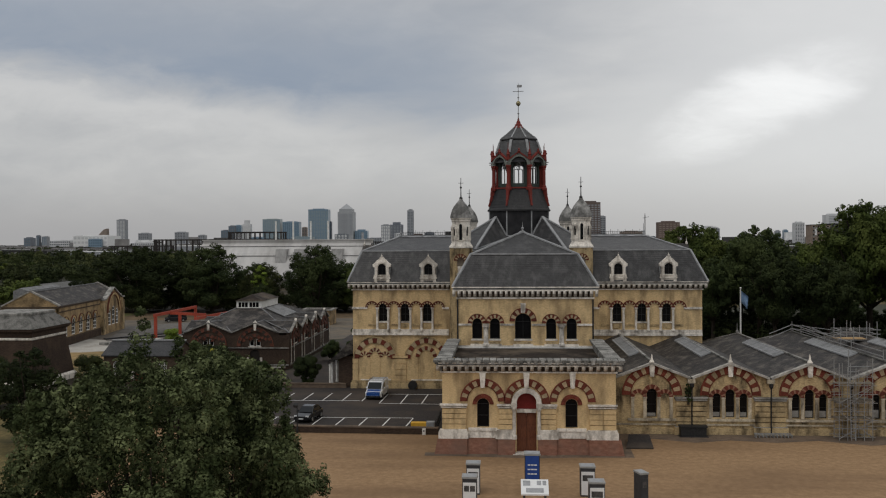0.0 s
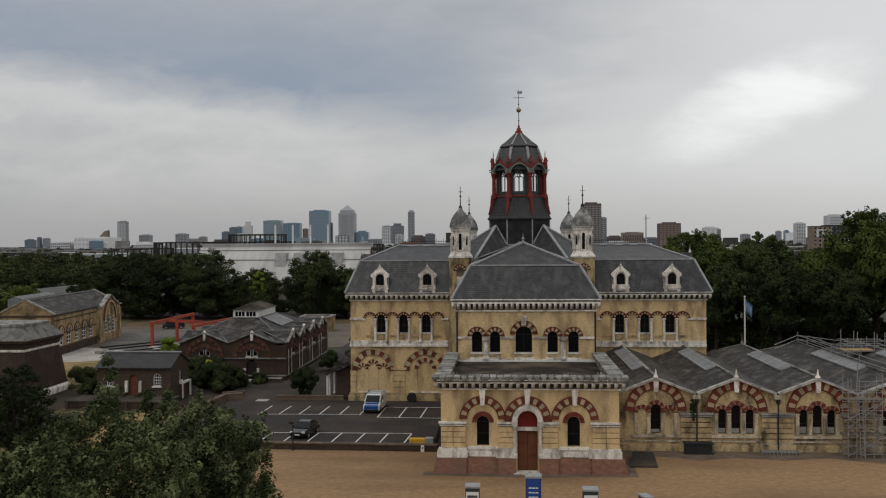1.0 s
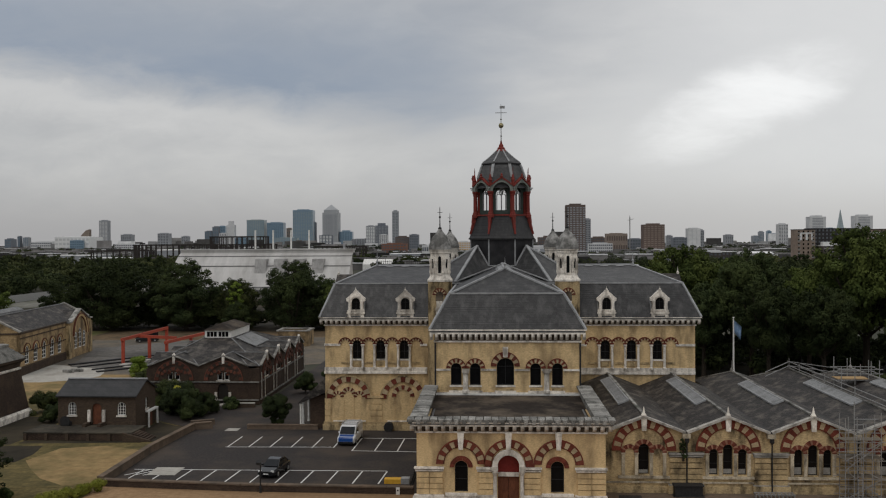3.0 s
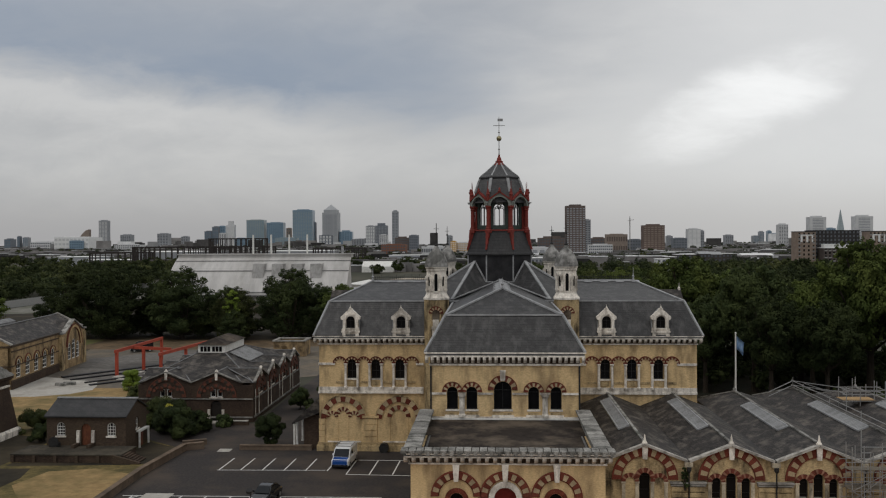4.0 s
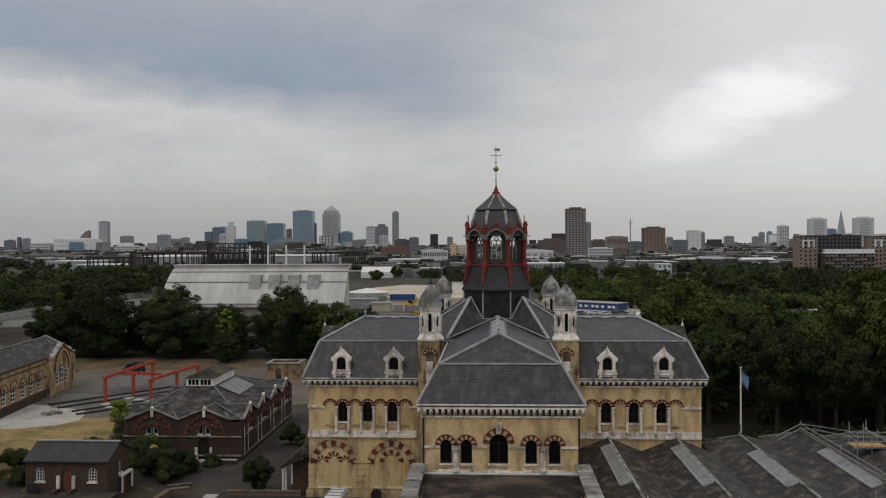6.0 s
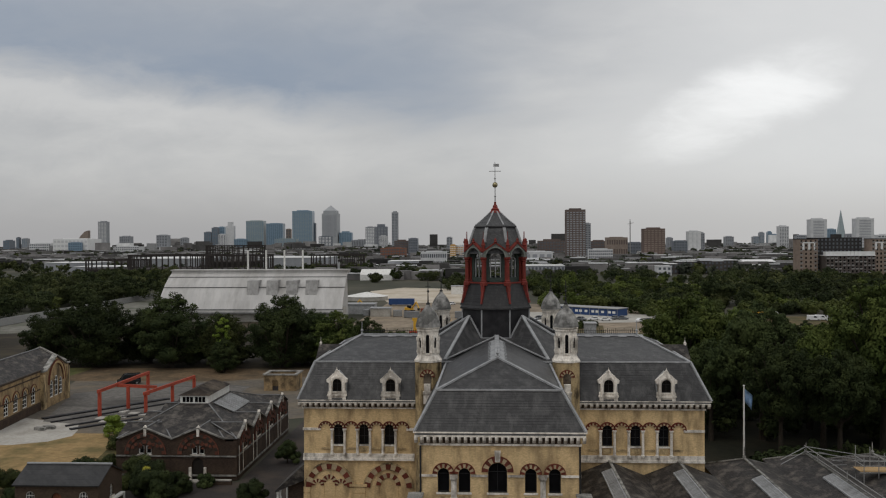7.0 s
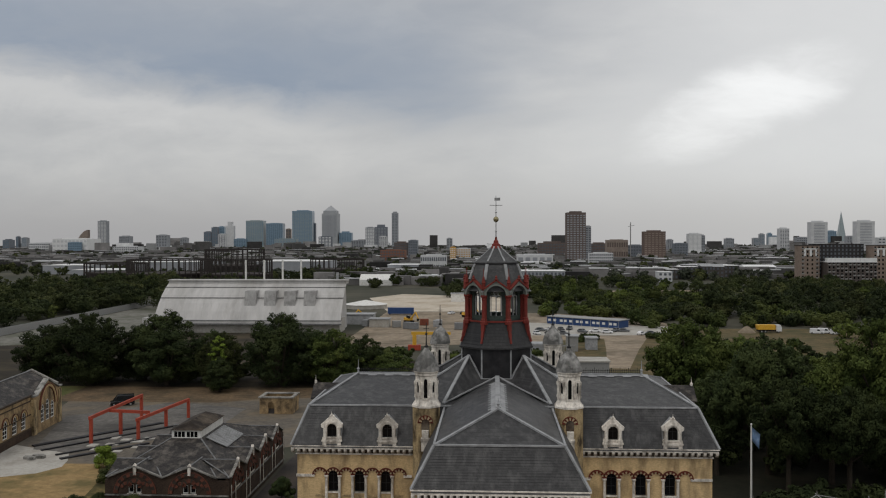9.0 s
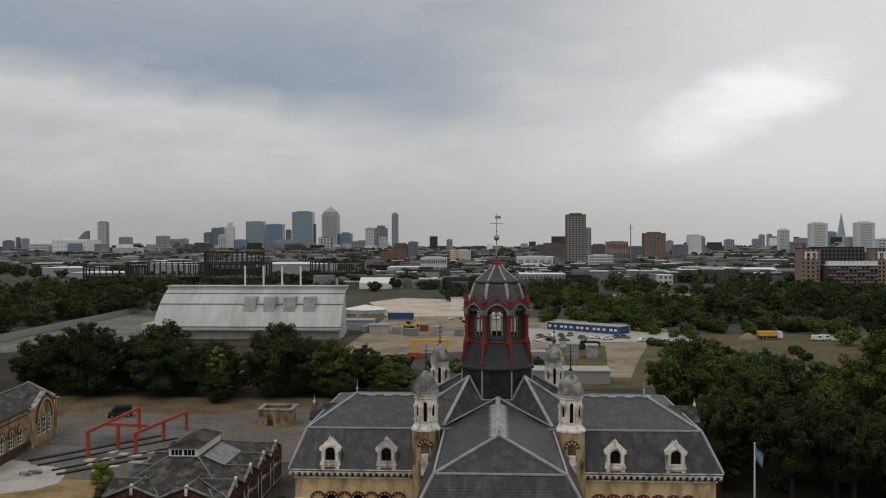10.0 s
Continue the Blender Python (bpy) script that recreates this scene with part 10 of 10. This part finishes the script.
# new flats by the canal
FLAT_DARK = surface("black_brick_flats", (0.022, 0.021, 0.022), (0.05, 0.047, 0.046), 0.9, 0.4)
FLAT_BROWN = surface("grey_brown_flats", (0.065, 0.055, 0.050), (0.12, 0.10, 0.09), 0.9, 0.4)
FLAT_TAN = surface("pinkish_brick_flats", (0.19, 0.145, 0.115), (0.30, 0.235, 0.19), 0.9, 0.3)
fb = thing("apartment_block", "long dark brick apartment block with tan tower ends", "apartments", (275, 630, 0), baked=True)
BALC = surface("grey_balcony", (0.20, 0.19, 0.18), (0.32, 0.31, 0.30), 0.8, 0.5)
for x0, x1, y0, h, mt, rows_n in ((245.2, 260.1, 620, 30.0, FLAT_TAN, 9), (260.3, 299.4, 632, 30.9, FLAT_DARK, 10), (263.4, 301.8, 612, 16.8, FLAT_BROWN, 6), (302.0, 350.0, 620, 30.0, FLAT_TAN, 9)):
    wing_part = part("wing", boxes((x0, x1, y0, y0 + 14, 0, h)), mt, fb)
    part("roof", boxes((x0 - 0.3, x1 + 0.3, y0 - 0.3, y0 + 14.3, h, h + 0.5)), FLAT_DARK if mt is not FLAT_BROWN else FLOOR_PALE, wing_part)
    nc = max(4, int((x1 - x0) / 3.0))
    me, mb = pane_mesh(1.3, 1.7, GLASS if mt is not FLAT_DARK else FLOOR_DARK), pane_mesh(2.3, 1.0, BALC)
    for f in range(rows_n):
        for c in range(nc):
            x, z = x0 + (x1 - x0) * (c + 0.5) / nc, 0.9 + f * h / rows_n
            o = new("window", me)
            adopt(o, wing_part)
            o.matrix_basis = pose(x, y0 - 0.1, z)
            if mt is not FLAT_DARK and (c % 4 in (0, 3) if mt is FLAT_TAN else (f * 2 + c) % 5 < 3):
                o = new("balcony", mb)
                adopt(o, wing_part)
                o.matrix_basis = pose(x, y0 - 0.7, z - 0.4)
    if mt is FLAT_BROWN:
        each("attic_panel", boxes(*[(x0 + (x1 - x0) * k / 12 + 0.15, x0 + (x1 - x0) * (k + 1) / 12 - 0.15, y0 + 0.4, y0 + 6, h + 0.5, h + 3.4) for k in range(12)]), FLOOR_PALE, wing_part, "white attic panel")
    elif mt is FLAT_TAN:
        for k in range(1 if x1 - x0 < 20 else 3):
            a = x0 + 2.6 + 15.5 * k
            each("attic_frame", boxes((a, a + 1.6, y0 - 0.5, y0 - 0.05, h - 8.2, h - 3.2), (a + 4.6, a + 6.2, y0 - 0.5, y0 - 0.05, h - 8.2, h - 3.2), (a + 9.0, a + 10.0, y0 - 0.5, y0 - 0.05, h - 8.2, h - 3.2), (a, a + 10.0, y0 - 0.56, y0 - 0.05, h - 3.1, h - 2.2)), FLOOR_PALE, wing_part, "white framed top floor")

# works and terraces below the skyline
FAR_BRICK = surface("dark_far_brick", (0.045, 0.040, 0.037), (0.10, 0.088, 0.08), 0.9, 0.15)
for cx, w, y, d, h, m1, pitch, lab in ((255.4, 29.6, 772, 24, 8.6, TOWER_PALE, 2.0, "pale hall with a low white roof"), (172, 17, 700, 18, 10.8, FAR_BRICK, 0, "dark three-storey works with a pale flat roof"), (187, 9.5, 694, 20, 11.5, FAR_BRICK, 2.2, "dark works with a pitched grey roof"),
                                       (199, 11.0, 704, 18, 10.8, FAR_BRICK, 2.4, "dark brick works with a pitched grey roof"), (216, 17.0, 730, 20, 11.0, FAR_BRICK, 0, "dark brick works beside the flats"), (157, 10, 690, 14, 8.8, FAR_BRICK, 0, "low dark works with a pale flat roof"),
                                       (143, 11.5, 650, 14, 8.0, TOWER_PALE, 0, "small white works building in the far street"), (40, 36.7, 635, 30, 9.5, TOWER_GREY, 0, "long hall with a pale grey roof")):
    shell("works_block", lab, "building", cx - w / 2, cx + w / 2, y - d / 2, y + d / 2, h, m1, FLOOR_PALE if not pitch or m1 is TOWER_PALE else LEAD, pitch, windows=max(3, int(w / 3)), wmat=FLOOR_DARK, rows_n=max(1, int(h / 3.6)))

# low roofs of the far streets
# wall tones greyed to include the haze of the far streets
STREET_WALL = surface("hazed_street_walls", (0.075, 0.073, 0.07), (0.21, 0.20, 0.195), 0.9, 0.02, island=0.75, bump=0)
STREET_ROOF = surface("far_pale_roofs", (0.34, 0.345, 0.35), (0.68, 0.68, 0.675), 0.8, 0.02, island=0.6, bump=0)
g = random.Random(77)
wl_bm, rf_bm = [], []


def far_box(lst, x0, x1, y0, y1, z0, z1):
    lst.append((x0, x1, y0, y1, z0, z1))


for i in range(3000):
    d = 560 * (8.2 ** g.random())
    if d > 4500:
        continue
    x = (d + 105) * g.uniform(-0.6, 0.49)
    if d < 900 and (x < -0.2 * (d + 105) or 0.1 * (d + 105) < x < 0.5 * (d + 105) and d < 690):
        continue
    w, h, dp = g.uniform(7, 22) * (1 + d / 1800), g.choice((4, 5, 5, 6, 6, 7, 7, 9)), g.uniform(8, 18)
    far_box(wl_bm, x - w / 2, x + w / 2, d, d + dp, 0, h)
    if g.random() < 0.2:
        far_box(rf_bm, x - w / 2, x + w / 2, d - 0.5, d + dp, h, h + 0.8)


for i in range(170):
    d = g.uniform(2300, 4400)
    x = (d + 105) * g.choice((g.uniform(-0.56, 0.47), g.uniform(-0.5, -0.1), g.uniform(0.3, 0.47)))
    w, h, dp = g.uniform(18, 60), g.uniform(12, 30) * (1.0 if g.random() < 0.8 else 1.7), 20
    far_box(g.choice((wl_bm, wl_bm, rf_bm)), x - w / 2, x + w / 2, d, d + dp, 0, h)


def joined(name, label, rows_, mat, category):
    k = np.array(rows_)
    n = len(k)
    v = np.zeros((n, 8, 3))
    for j in range(8):
        v[:, j, 0], v[:, j, 1], v[:, j, 2] = k[:, j & 1], k[:, 2 + (j >> 1 & 1)], k[:, 4 + (j >> 2)]
    f = np.array([(0, 1, 5, 4), (1, 3, 7, 5), (3, 2, 6, 7), (2, 0, 4, 6), (4, 5, 7, 6)])
    faces = (np.arange(n)[:, None, None] * 8 + f[None]).reshape(-1, 4)
    me = bpy.data.meshes.new(name)
    me.from_pydata(v.reshape(-1, 3).tolist(), [], faces.tolist())
    me.materials.append(mat)
    return tagged(new(name, me), label, category, kind="stuff")


joined("far_houses", "low houses and works of the far streets", wl_bm, STREET_WALL, "houses")
joined("far_roofs", "pale flat roofs of the far streets", rf_bm, STREET_ROOF, "roofs")
